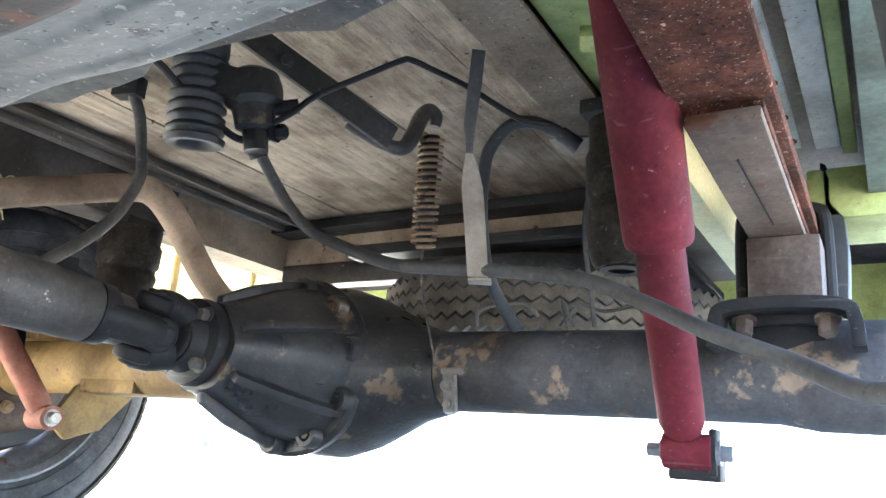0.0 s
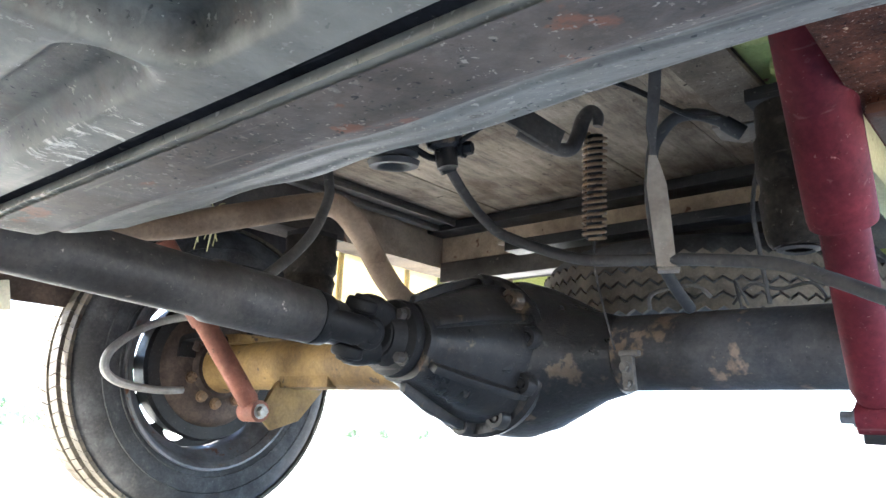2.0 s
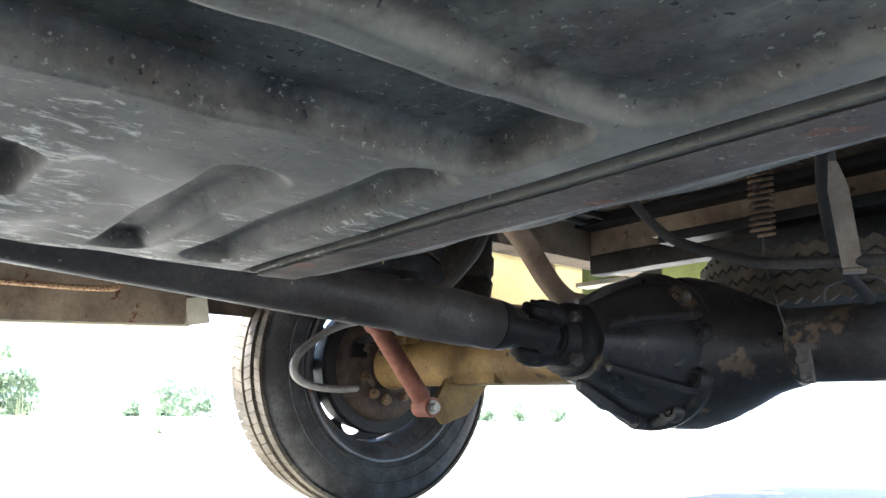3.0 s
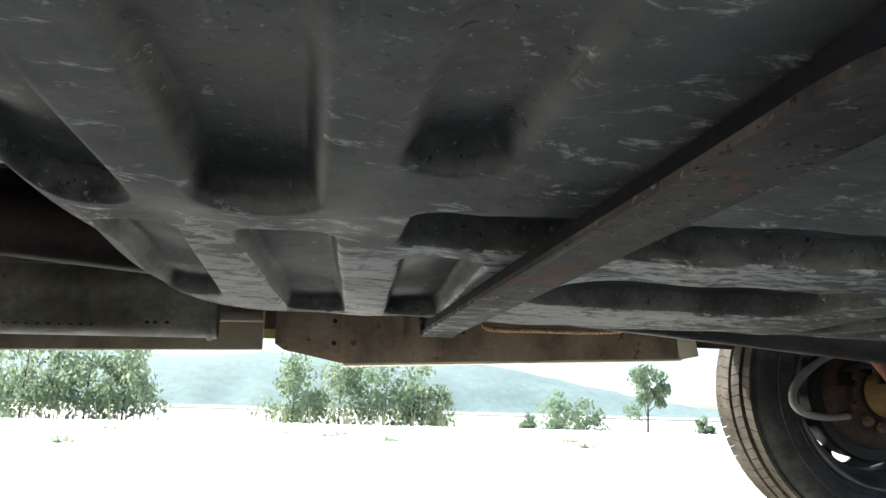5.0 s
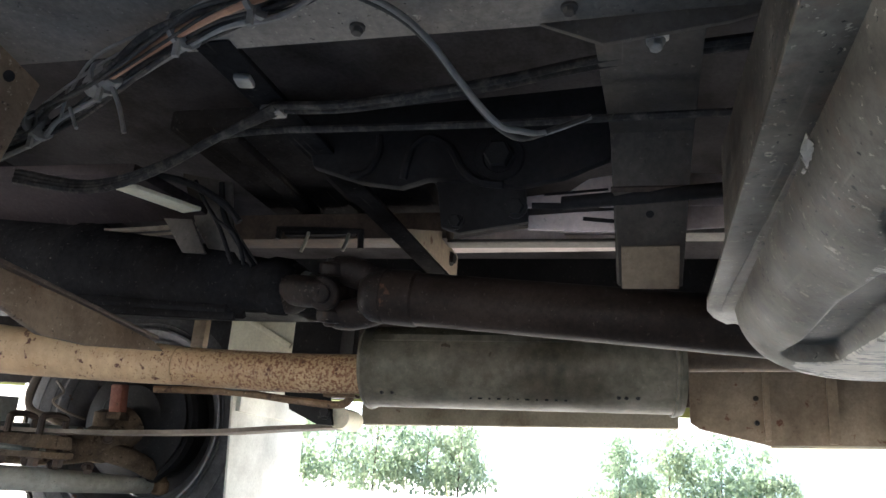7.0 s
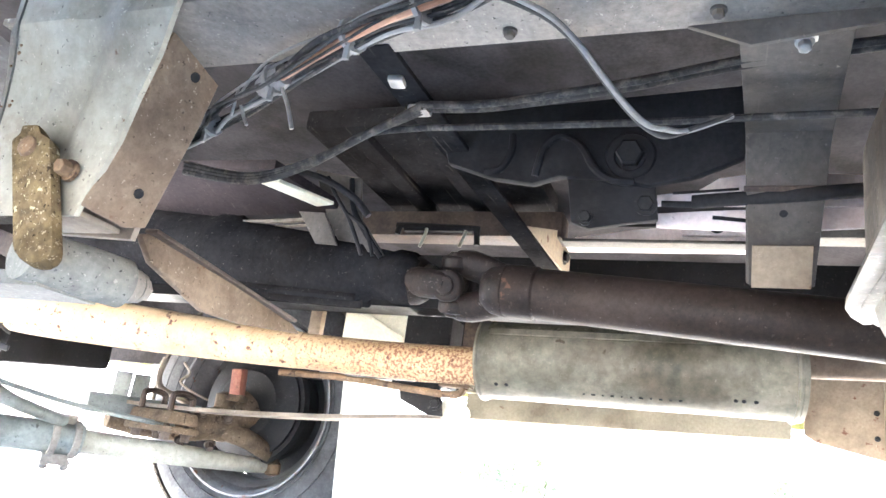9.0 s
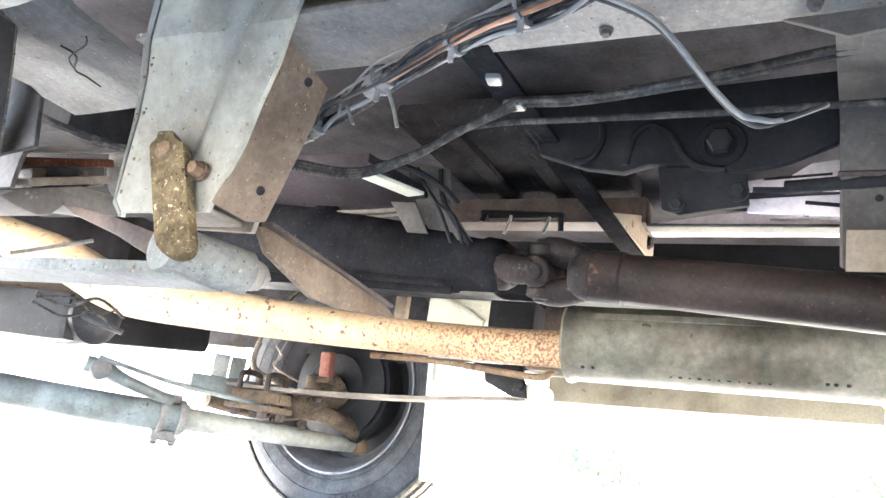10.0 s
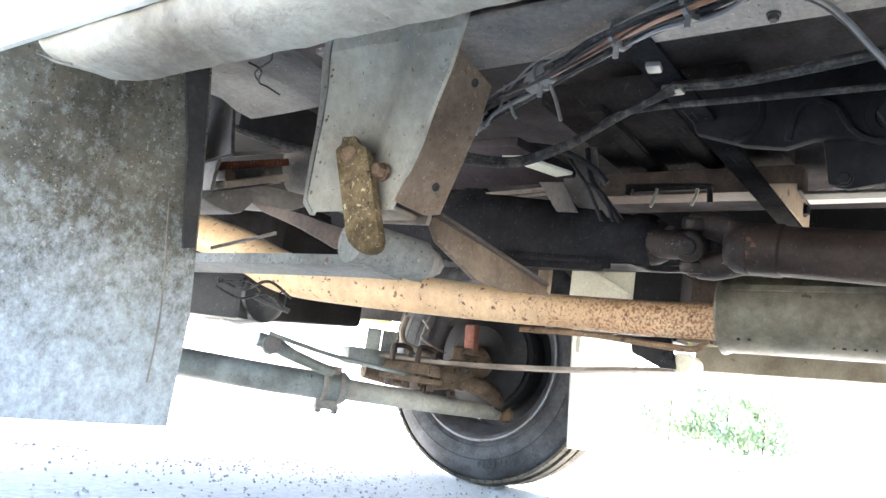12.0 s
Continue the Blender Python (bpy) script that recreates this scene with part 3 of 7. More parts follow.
def tree(at, tall, wide, seed, trunk=0.28, leaf=0.5, many=900, mat=None, name="tree", label="leafy green tree at the edge of the field"):
    """A tapered trunk with limbs and a crown of leaf clumps with an uneven outline and gaps."""
    rnd = random.Random(seed)
    at = (at[0], at[1], fall(math.hypot(at[0], at[1])))
    base = Vector(at)
    t = thing(name, label, "tree" if name == "tree" else "bush", group="trees along the field", at=at)
    wood = Shape()
    trunk = trunk if name == "tree" else 0.09
    wood.tube([base, base + Vector((0.1, 0.05, tall * 0.3)), base + Vector((0, 0.1, tall * 0.75))], [trunk * 0.5, trunk * 0.38, trunk * 0.12], 8, 4)
    heads = []
    for k in range(11):
        a, h = rnd.uniform(0, math.tau), tall * (rnd.uniform(0.15, 0.65) if name == "tree" else rnd.uniform(0.02, 0.5))
        p0 = base + Vector((0, 0.05, h))
        p1 = p0 + Vector((math.cos(a) * wide * rnd.uniform(0.22, 0.45), math.sin(a) * wide * rnd.uniform(0.22, 0.45), tall * rnd.uniform(0.06, 0.28)))
        wood.tube([p0, (p0 + p1) / 2 + Vector((0, 0, 0.1)), p1], [trunk * 0.2, trunk * 0.13, trunk * 0.05], 6, 3)
        heads.append((p1, rnd.uniform(0.14, 0.26) * wide))
    heads += [(base + Vector((0, 0, tall * 0.82)), 0.2 * wide), (base + Vector((0, 0, tall * 0.55)), 0.28 * wide)]
    if name == "bush":
        heads += [(base + Vector((0.2, wide * (k - 2) * 0.2, tall * 0.16)), 0.24 * wide) for k in range(5)]
    part("trunk", wood, M_BARK, t)
    leaves = Shape()
    for _ in range(many):
        c, r = heads[rnd.randrange(len(heads))]
        d = Vector((rnd.gauss(0, 1), rnd.gauss(0, 1), rnd.gauss(0, 0.8)))
        p = c + d.normalized() * r * rnd.uniform(0.35, 1.1)
        p.z = max(base.z + 0.1, p.z)
        s = leaf * rnd.uniform(0.5, 1.2)
        e = Euler((rnd.uniform(0, 6), rnd.uniform(0, 6), rnd.uniform(0, 6))).to_matrix()
        q = [p + e @ Vector(v) * s for v in ((-0.5, 0, 0), (0, -0.28, 0.08), (0.5, 0, 0), (0, 0.28, 0.08))]
        leaves.add(q, [(0, 1, 2, 3)])
    part("crown", leaves, mat or M_LEAF, t, angle=180)
    return t


BUSH = "wide leafy bush beside the field"
tree((-80.2, 38.2, 0), 8.4, 4.6, 1, many=2200)
for k, (y, h, w) in enumerate(((-1.2, 4.6, 4.0), (1.6, 5.2, 4.4), (4.3, 4.9, 4.2), (6.8, 4.1, 3.6))):
    tree((-45 - 1.2 * (k % 2), y, 0), h, w, 11 + k, leaf=0.34, many=1700, mat=M_LEAF2 if k % 2 else M_LEAF, name="bush", label=BUSH)
for k, (y, h, w) in enumerate(((-20.6, 6.3, 4.9), (-17.4, 6.8, 5.0), (-14.4, 6.4, 4.8), (-11.8, 5.8, 4.4), (-9.6, 4.8, 3.8))):
    tree((-40 - 1.5 * (k % 2), y, 0), h, w, 31 + k, leaf=0.34, many=1700, mat=M_LEAF if k % 2 else M_LEAF2, name="bush", label=BUSH)
for k, (x, y, h, w) in enumerate(((-80, 27.5, 4.4, 4.4), (-82, 31.5, 3.8, 4.2), (-100, 56.5, 2.6, 2.6), (-100, 64.0, 3.8, 3.6), (-110, 33.0, 2.2, 2.4), (-110, 37.5, 2.2, 2.6), (-95, 16, 2.4, 2.8), (-90, 82, 3.0, 3.6), (-90, 90, 3.6, 4.0), (-90, 99, 3.2, 4.0), (-105, -2, 2.6, 3.0))):
    tree((x, y, 0), h, w, 51 + k, leaf=0.5, many=700, name="bush", label=BUSH)

# tall dry grass in front of the bushes and weeds in the field
reeds, rnd = Shape(), random.Random(5)
for _ in range(110):
    y, x = rnd.choice((rnd.uniform(-2, 9), rnd.uniform(-22, -9))), rnd.uniform(-41, -36)
    h, lean = rnd.uniform(0.5, 1.5), rnd.uniform(-0.25, 0.25)
    g0 = fall(math.hypot(x, y))
    reeds.add([(x, y - 0.03, g0), (x, y + 0.03, g0), (x, y + lean + 0.01, g0 + h)], [(0, 1, 2)])
solid("grass", reeds, M_REED, "tall dry grass in front of the bushes", "grass", kind="stuff", angle=180)
weeds = Shape()
for _ in range(9):
    cx, cy = rnd.uniform(-7.5, -3.6), rnd.uniform(-3, 2.5)
    for _ in range(14):
        a, h = rnd.uniform(0, math.tau), rnd.uniform(0.02, 0.055)
        d = Vector((math.cos(a), math.sin(a), 0)) * rnd.uniform(0.02, 0.09)
        p = Vector((cx, cy, 0)) + d
        weeds.add([p, p + Vector((-d.y, d.x, 0)) * 0.3, p + d * 0.8 + Vector((0, 0, h)), p + Vector((d.y, -d.x, 0)) * 0.3], [(0, 1, 2, 3)])
solid("weeds", weeds, M_LEAF2, "small green weeds scattered in the field", "weeds", kind="stuff", angle=180)
stones = Shape()
for k in range(2200):
    x, y, r = (rnd.uniform(-1.2, 1.3), rnd.uniform(-4.5, -1.6), rnd.uniform(0.002, 0.006)) if k < 1400 else (rnd.gauss(-0.30, 0.34), rnd.gauss(-2.25, 0.28), rnd.uniform(0.0015, 0.005))
    e = pose(x, y, r * 0.3, rnd.uniform(0, 360), rnd.uniform(0, 360), rnd.uniform(0, 360))
    stones.add([e @ Vector(v) * 1.0 for v in ((r, 0, 0), (-r, 0, 0), (0, r * 0.8, 0), (0, -r * 0.8, 0), (0, 0, r * 0.6), (0, 0, -r * 0.6))], [(0, 2, 4), (2, 1, 4), (1, 3, 4), (3, 0, 4), (2, 0, 5), (1, 2, 5), (3, 1, 5), (0, 3, 5)])
M_STONE = worn("grey_gravel", (0.34, 0.31, 0.26), (0.60, 0.55, 0.47), 0.9, scale=40)
solid("gravel", stones, M_STONE, "loose grey gravel on the ground", "gravel", kind="stuff", angle=180)


# ---- the van's body above the chassis ----
# upper walls and roof are unseen, added to block the sky and cast shade
body = thing("van_body", "tall box body of an old yellow-green van", "van body", at=(0, 0, 0.45))
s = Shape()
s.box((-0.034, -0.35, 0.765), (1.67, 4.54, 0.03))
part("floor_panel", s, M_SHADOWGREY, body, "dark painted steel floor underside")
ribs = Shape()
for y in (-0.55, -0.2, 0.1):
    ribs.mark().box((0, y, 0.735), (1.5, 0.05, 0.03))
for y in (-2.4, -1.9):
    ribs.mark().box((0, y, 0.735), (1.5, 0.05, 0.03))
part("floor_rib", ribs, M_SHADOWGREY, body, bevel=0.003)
out = [(-2.62, 0.43), (-2.42, 0.43), (-2.36, 0.60), (-2.2, 0.74), (-1.75, 0.74), (-1.6, 0.60), (-1.55, 0.43), (0.28, 0.43), (0.40, 0.60), (0.55, 0.74), (1.08, 0.745), (1.10, 0.775), (1.62, 0.775), (1.66, 0.60), (1.92, 0.60), (1.92, 2.3), (-2.62, 2.3)]
part("side_wall", Shape().prism([(-0.87, y, z) for y, z in out], (-0.02, 0, 0)), M_GREEN, body)
# the rear arch is set low, out of view, to keep daylight off the spring
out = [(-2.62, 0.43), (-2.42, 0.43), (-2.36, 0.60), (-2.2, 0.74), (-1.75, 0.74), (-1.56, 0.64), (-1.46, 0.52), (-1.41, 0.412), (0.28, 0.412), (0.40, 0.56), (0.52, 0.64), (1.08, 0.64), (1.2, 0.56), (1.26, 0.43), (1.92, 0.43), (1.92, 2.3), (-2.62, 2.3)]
# painted pale so that it burns out white; the sun stands on the other side
part("side_wall", Shape().prism([(0.806, y, z) for y, z in out], (0.004, 0, 0)), M_OUTER, body, "outer side panel painted pale as if in full sun")
s = Shape().mark().box((-0.035, -2.63, 1.38), (1.69, 0.02, 1.84)).mark().box((-0.035, 1.93, 1.38), (1.69, 0.02, 1.84))
part("end_wall", s, M_GREEN, body)
part("roof", Shape().box((-0.035, -0.35, 2.31), (1.71, 4.58, 0.02)), M_GREEN, body)

# dark sheets added over the green wall and open gaps, standing in for shade
part("dark_side_sheet", Shape().box((-0.857, -0.50, 0.60), (0.010, 1.95, 0.30)), M_BROWNDARK, body, "dark brown sheet added over the inner side")
part("dark_front_sheet", Shape().box((-0.035, -2.612, 0.62), (1.65, 0.012, 0.36)), M_SHADOWGREY, body, "dark sheet added inside the front wall")
part("dark_arch_sheet", Shape().box((-0.857, 0.74, 0.705), (0.012, 0.66, 0.13)), M_SHADOWGREY, body, "dark sheet added over the far rear wheel")
part("dark_arch_sheet", Shape().box((-0.857, -2.02, 0.60), (0.012, 1.15, 0.33)), M_SHADOWGREY, body, "dark sheet added inside the front arch")

# wooden load floor over the rear axle
floor_boards = thing("load_floor", "weathered grey wooden floor boards under the load bay", "floor", kind="structure", at=(0.04, 0.73, 0.72))
xs = [-0.40, -0.215, -0.03, 0.155, 0.34, 0.50]
for i in range(5):
    part("floor_board", Shape().box(((xs[i] + xs[i + 1]) / 2, 0.70, 0.735 + 0.0015 * (i % 2)), (xs[i + 1] - xs[i] - 0.002, 0.90, 0.018)), M_WOOD, floor_boards, bevel=0.0012)

# wheelhouse panels and body strips beside the near spring
wh = thing("wheelhouse", "yellow-green inner wheelhouse with grey stiffening strips", "wheel arch", at=(0.76, 0.7, 0.5))
part("strip", Shape().box((0.7085, 0.46, 0.604), (0.017, 0.62, 0.008)), M_STRIP, wh, "pale grey riveted strip", bevel=0.002)
part("strip", Shape().box((0.7435, 0.46, 0.602), (0.025, 0.62, 0.012)), M_STRIP, wh, "chalky white strip", bevel=0.003)
part("rivet", Shape().bolt((0.7085, 0.60, 0.600), (0, 0, -1), 0.004, 0.003).bolt((0.7085, 0.68, 0.600), (0, 0, -1), 0.004, 0.003).bolt((0.7085, 0.745, 0.600), (0, 0, -1), 0.005, 0.003), M_SPRING, wh)
part("green_angle", Shape().box((0.7635, 0.49, 0.612), (0.014, 0.64, 0.020)), M_GREEN, wh, bevel=0.002)
part("inner_panel", Shape().box((0.790, 0.68, 0.66), (0.024, 0.62, 0.22)), M_GREYGREEN, wh, "grey-green steel panel")
part("top_plate", Shape().box((0.715, 0.62, 0.642), (0.15, 0.85, 0.010)), M_RAIL, wh, "grey dusty top plate", bevel=0.002)
part("cross_bracket", Shape().box((0.76, 0.86, 0.555), (0.085, 0.12, 0.06)), M_GREEN, wh, "yellow-green box bracket", bevel=0.004)
part("inner_rail", Shape().box((0.605, 0.90, 0.585), (0.030, 0.62, 0.10)), M_BUTTER, wh, "pale yellow body rail", bevel=0.003)
part("body_angle", Shape().mark().box((0.567, 0.46, 0.645), (0.074, 0.62, 0.008)).mark().box((0.606, 0.46, 0.636), (0.008, 0.62, 0.026)), M_GREEN, wh, "yellow-green angle along the rail", bevel=0.002)
part("angle_rib", Shape().mark().box((0.573, 0.520, 0.636), (0.046, 0.030, 0.014), (0, 0, 20)).mark().box((0.573, 0.60, 0.634), (0.046, 0.016, 0.016), (0, 0, 20)), M_GREEN, wh, "pressed rib of the angle", bevel=0.004)
part("cross_rail", Shape().box((0.60, 0.40, 0.69), (0.30, 0.10, 0.08)), M_GREEN, wh, "yellow-green cross rail", bevel=0.004)


# ---- chassis ----
def rail(name, x0, x1, mats, label, splay=0.0, edge=0.0, front=-2.5):
    """A channel rail that kicks up over the rear axle, where its web stands splay and its flange edge further out; one
    paint for each stretch, darker where shade is painted in.
    """
    t = thing(name, label, "chassis rail", group="chassis rails", at=((x0 + x1) / 2, -0.4, 0.55))
    prof = [(front, 0.55, 0), (-0.35, 0.55, 0), (0.25, 0.625, 1), (0.86, 0.625, 1), (1.5, 0.625, 1)]
    inner = x0 if abs(x0) < abs(x1) else x1
    outer = x1 if inner == x0 else x0
    d = 0.005 if outer > inner else -0.005

    def slab(p, q, xa, xb, za, zb):
        (ya, z, sa), (yb, w, sb) = p, q
        da, db = splay, edge if xb == outer else splay
        return [(x + k * d, y, h + dz) for dz in (za, zb) for x, k, d, y, h in ((xa, sa, da, ya, z), (xb, sa, db, ya, z), (xb, sb, db, yb, w), (xa, sb, da, yb, w))]

    six = [(0, 1, 2, 3), (4, 7, 6, 5), (0, 4, 5, 1), (1, 5, 6, 2), (2, 6, 7, 3), (3, 7, 4, 0)]
    for p, q, m in zip(prof, prof[1:], mats):
        part("web", Shape().add(slab(p, q, inner, inner + d, 0.0, 0.11), six), m, t)
        part("flange", Shape().mark().add(slab(p, q, inner + d, outer, 0.0, 0.005), six).mark().add(slab(p, q, inner + d, outer, 0.105, 0.11), six), m, t)
    return t


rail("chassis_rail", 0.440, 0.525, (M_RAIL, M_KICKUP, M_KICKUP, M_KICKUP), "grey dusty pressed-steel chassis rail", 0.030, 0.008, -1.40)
# far rail: the three front stretches are painted dark to stand for shade
rail("chassis_rail", -0.525, -0.440, (M_DARK, M_DARK, M_PROPDARK, M_BEAM), "chassis rail, tan and dusty over the axle, darkened as shade ahead of it")
runner = thing("floor_runner", "dark grey body runner beside the floor boards", "body runner", at=(-0.385, 0.65, 0.715))
part("runner", Shape().box((-0.386, 0.66, 0.7215), (0.086, 0.98, 0.009)), M_PROPDARK, runner, bevel=0.002)
part("edge", Shape().mark().box((-0.345, 0.66, 0.712), (0.005, 0.98, 0.010)).mark().box((-0.405, 0.66, 0.7105), (0.022, 0.98, 0.013)), M_PLATE, runner, "paler worn edge of the runner", bevel=0.001)
cm = thing("rear_crossmember", "tan dusty rear chassis crossmember", "crossmember", at=(0.0, 1.2, 0.65))
part("beam", Shape().box((0, 1.215, 0.675), (0.87, 0.06, 0.075)), M_BEAM, cm, bevel=0.004)
part("lower_beam", Shape().box((0, 1.205, 0.612), (0.87, 0.05, 0.05)), M_PROPDARK, cm, "dark lower beam", bevel=0.004)
part("upper_beam", Shape().box((0, 1.16, 0.712), (0.87, 0.07, 0.022)), M_DARK, cm, bevel=0.003)
side = thing("floor_beam", "pink-white painted floor beam above the drive shaft", "floor beam", at=(-0.22, -1.0, 0.64))
part("beam", Shape().prism([(-0.20, -1.072, 0.611), (-0.20, -1.072, 0.617), (-0.20, -0.97, 0.634), (-0.20, -0.88, 0.644), (-0.20, -0.812, 0.662), (-0.20, -0.800, 0.662), (-0.20, -0.795, 0.614)], (-0.05, 0, 0)), M_PALE, side, bevel=0.003)
part("ledge", Shape().mark().box((-0.195, -0.935, 0.6095), (0.03, 0.27, 0.006)).mark().box((-0.21, -0.68, 0.640), (0.04, 0.13, 0.036)), M_PLATE, side, "grey-brown ledge under the beam", bevel=0.003)
part("front_beam", Shape().box((-0.225, -1.275, 0.642), (0.05, 0.40, 0.044)), M_BROWNDARK, side, "brown-grey front half of the beam", bevel=0.004)
part("bracket", Shape().prism([(-0.198, -0.895, 0.622), (-0.198, -0.875, 0.648), (-0.198, -0.80, 0.655), (-0.198, -0.79, 0.622)], (0.010, 0, 0)), M_PALE, side, bevel=0.003)
part("dark_slot", Shape().mark().lathe((-0.1876, -0.845, 0.636), (1, 0, 0), [(0, 0.001), (0.0006, 0.011)], 16, False).mark().box((-0.1875, -0.815, 0.640), (0.0015, 0.028, 0.009)).mark().box((-0.1995, -0.97, 0.641), (0.0015, 0.10, 0.005)), M_BLACK, side, "dark slots and torn edge")
hsd = thing("heat_shield", "crumpled pale painted sheet behind the gearbox bracket", "heat shield", at=(0.2, -0.85, 0.52))
part("sheet", Shape().prism([(0.193, -0.899, 0.519), (0.193, -0.899, 0.530), (0.193, -0.858, 0.535), (0.193, -0.840, 0.547), (0.193, -0.800, 0.553), (0.193, -0.70, 0.548), (0.193, -0.70, 0.518)], (-0.004, 0, 0)), M_PALE, hsd, bevel=0.001)
part("lower_sheet", Shape().prism([(0.195, -0.896, 0.496), (0.195, -0.896, 0.510), (0.195, -0.845, 0.513), (0.195, -0.70, 0.518), (0.195, -0.70, 0.498), (0.195, -0.80, 0.492)], (-0.004, 0, 0)), M_PALE, hsd, bevel=0.001)
part("tear", Shape().mark().box((0.1957, -0.852, 0.5325), (0.0015, 0.060, 0.0022), (4, 0, 0)).mark().box((0.1975, -0.825, 0.503), (0.0015, 0.040, 0.0035), (-6, 0, 0)), M_BLACK, hsd, "dark tear in the sheet")


# ---- far side skirts ----
skirt = thing("side_skirt", "brown primed steel side skirt with a folded lower lip", "side skirt", group="side skirts", at=(-0.83, -0.2, 0.4))
out = [(-0.82, -0.675, 0.60), (-0.82, -0.675, 0.415), (-0.82, -0.655, 0.402), (-0.82, -0.52, 0.376), (-0.82, 0.29, 0.418), (-0.82, 0.29, 0.60)]
part("panel", Shape().prism(out, (-0.012, 0, 0)), M_BROWN, skirt, bevel=0.002)
part("lip", Shape().bar((-0.845, -0.52, 0.374), (-0.845, 0.30, 0.416), 0.05, 0.006), M_CREAM, skirt, "pale folded lower lip", bevel=0.002)
part("rib", Shape().mark().box((-0.812, -0.525, 0.49), (0.012, 0.012, 0.21)).mark().box((-0.812, -0.40, 0.49), (0.010, 0.02, 0.21)), M_BROWN, skirt, bevel=0.002)
part("rivet", Shape().bolt((-0.812, -0.545, 0.47), (1, 0, 0), 0.004, 0.003).bolt((-0.812, -0.545, 0.42), (1, 0, 0), 0.004, 0.003), M_DARK, skirt)
part("hook", Shape().tube([(-0.80, -0.20, 0.50), (-0.79, -0.20, 0.468), (-0.785, -0.10, 0.466), (-0.785, 0.12, 0.474), (-0.80, 0.13, 0.50)], 0.006, 8), M_EXHRUST, skirt, "thin rusty hanger rod")
part("end_flap", Shape().box((-0.83, 0.315, 0.45), (0.02, 0.05, 0.06), (12, 0, 0)), M_CREAM, skirt, bevel=0.002)
skirt2 = thing("side_skirt", "olive-brown sill skirt with dust and rust", "side skirt", group="side skirts", at=(-0.82, -1.05, 0.38))
out = [(-0.80, -1.40, 0.50), (-0.80, -1.40, 0.372), (-0.80, -0.70, 0.399), (-0.80, -0.70, 0.56)]
part("panel", Shape().prism(out, (-0.03, 0, 0)), M_SKIRT, skirt2, bevel=0.004)
part("ledge", Shape().bar((-0.785, -1.40, 0.440), (-0.785, -0.70, 0.468), 0.03, 0.02), M_SKIRT, skirt2, bevel=0.003)
outr = thing("outrigger", "cream body outrigger panel with a pressed rib and brown frame", "outrigger", at=(-0.56, -1.58, 0.48))
part("panel", Shape().prism([(-0.556, -1.625, 0.600), (-0.556, -1.625, 0.485), (-0.556, -1.465, 0.485), (-0.556, -1.465, 0.600)], (-0.012, 0, 0)), M_CREAM, outr, bevel=0.003)
part("post", Shape().box((-0.55, -1.690, 0.545), (0.02, 0.030, 0.13)), M_BEAM, outr, "brown upright post", bevel=0.003)
part("top_rail", Shape().box((-0.548, -1.58, 0.578), (0.02, 0.25, 0.012)), M_BEAM, outr, bevel=0.002)
part("pressed_rib", Shape().bar((-0.5535, -1.60, 0.568), (-0.5535, -1.48, 0.505), 0.012, 0.010, (1, 0, 0)), M_CREAM, outr, bevel=0.003)
fwh = thing("far_wheelhouse", "pale yellow inner wheelhouse lit from outside", "wheel arch", at=(-0.78, 1.2, 0.5))
# translucency is added to brighten this panel; the side wall outside is cut away
part("panel", Shape().box((-0.845, 1.36, 0.635), (0.006, 0.54, 0.27)), M_LITPANEL, fwh, "cream panel made translucent so that the sun brightens it", bevel=0.001)
part("arch_rib", Shape().mark().box((-0.838, 1.20, 0.635), (0.010, 0.016, 0.27)).mark().box((-0.838, 1.48, 0.635), (0.010, 0.016, 0.27)), M_LITPANEL, fwh, bevel=0.002)
part("rib", Shape().box((-0.46, 1.28, 0.52), (0.03, 0.03, 0.10)), M_BEAM, fwh, bevel=0.003)
part("ledge", Shape().box((-0.40, 1.20, 0.565), (0.16, 0.05, 0.012)), M_CREAM, fwh, bevel=0.002)


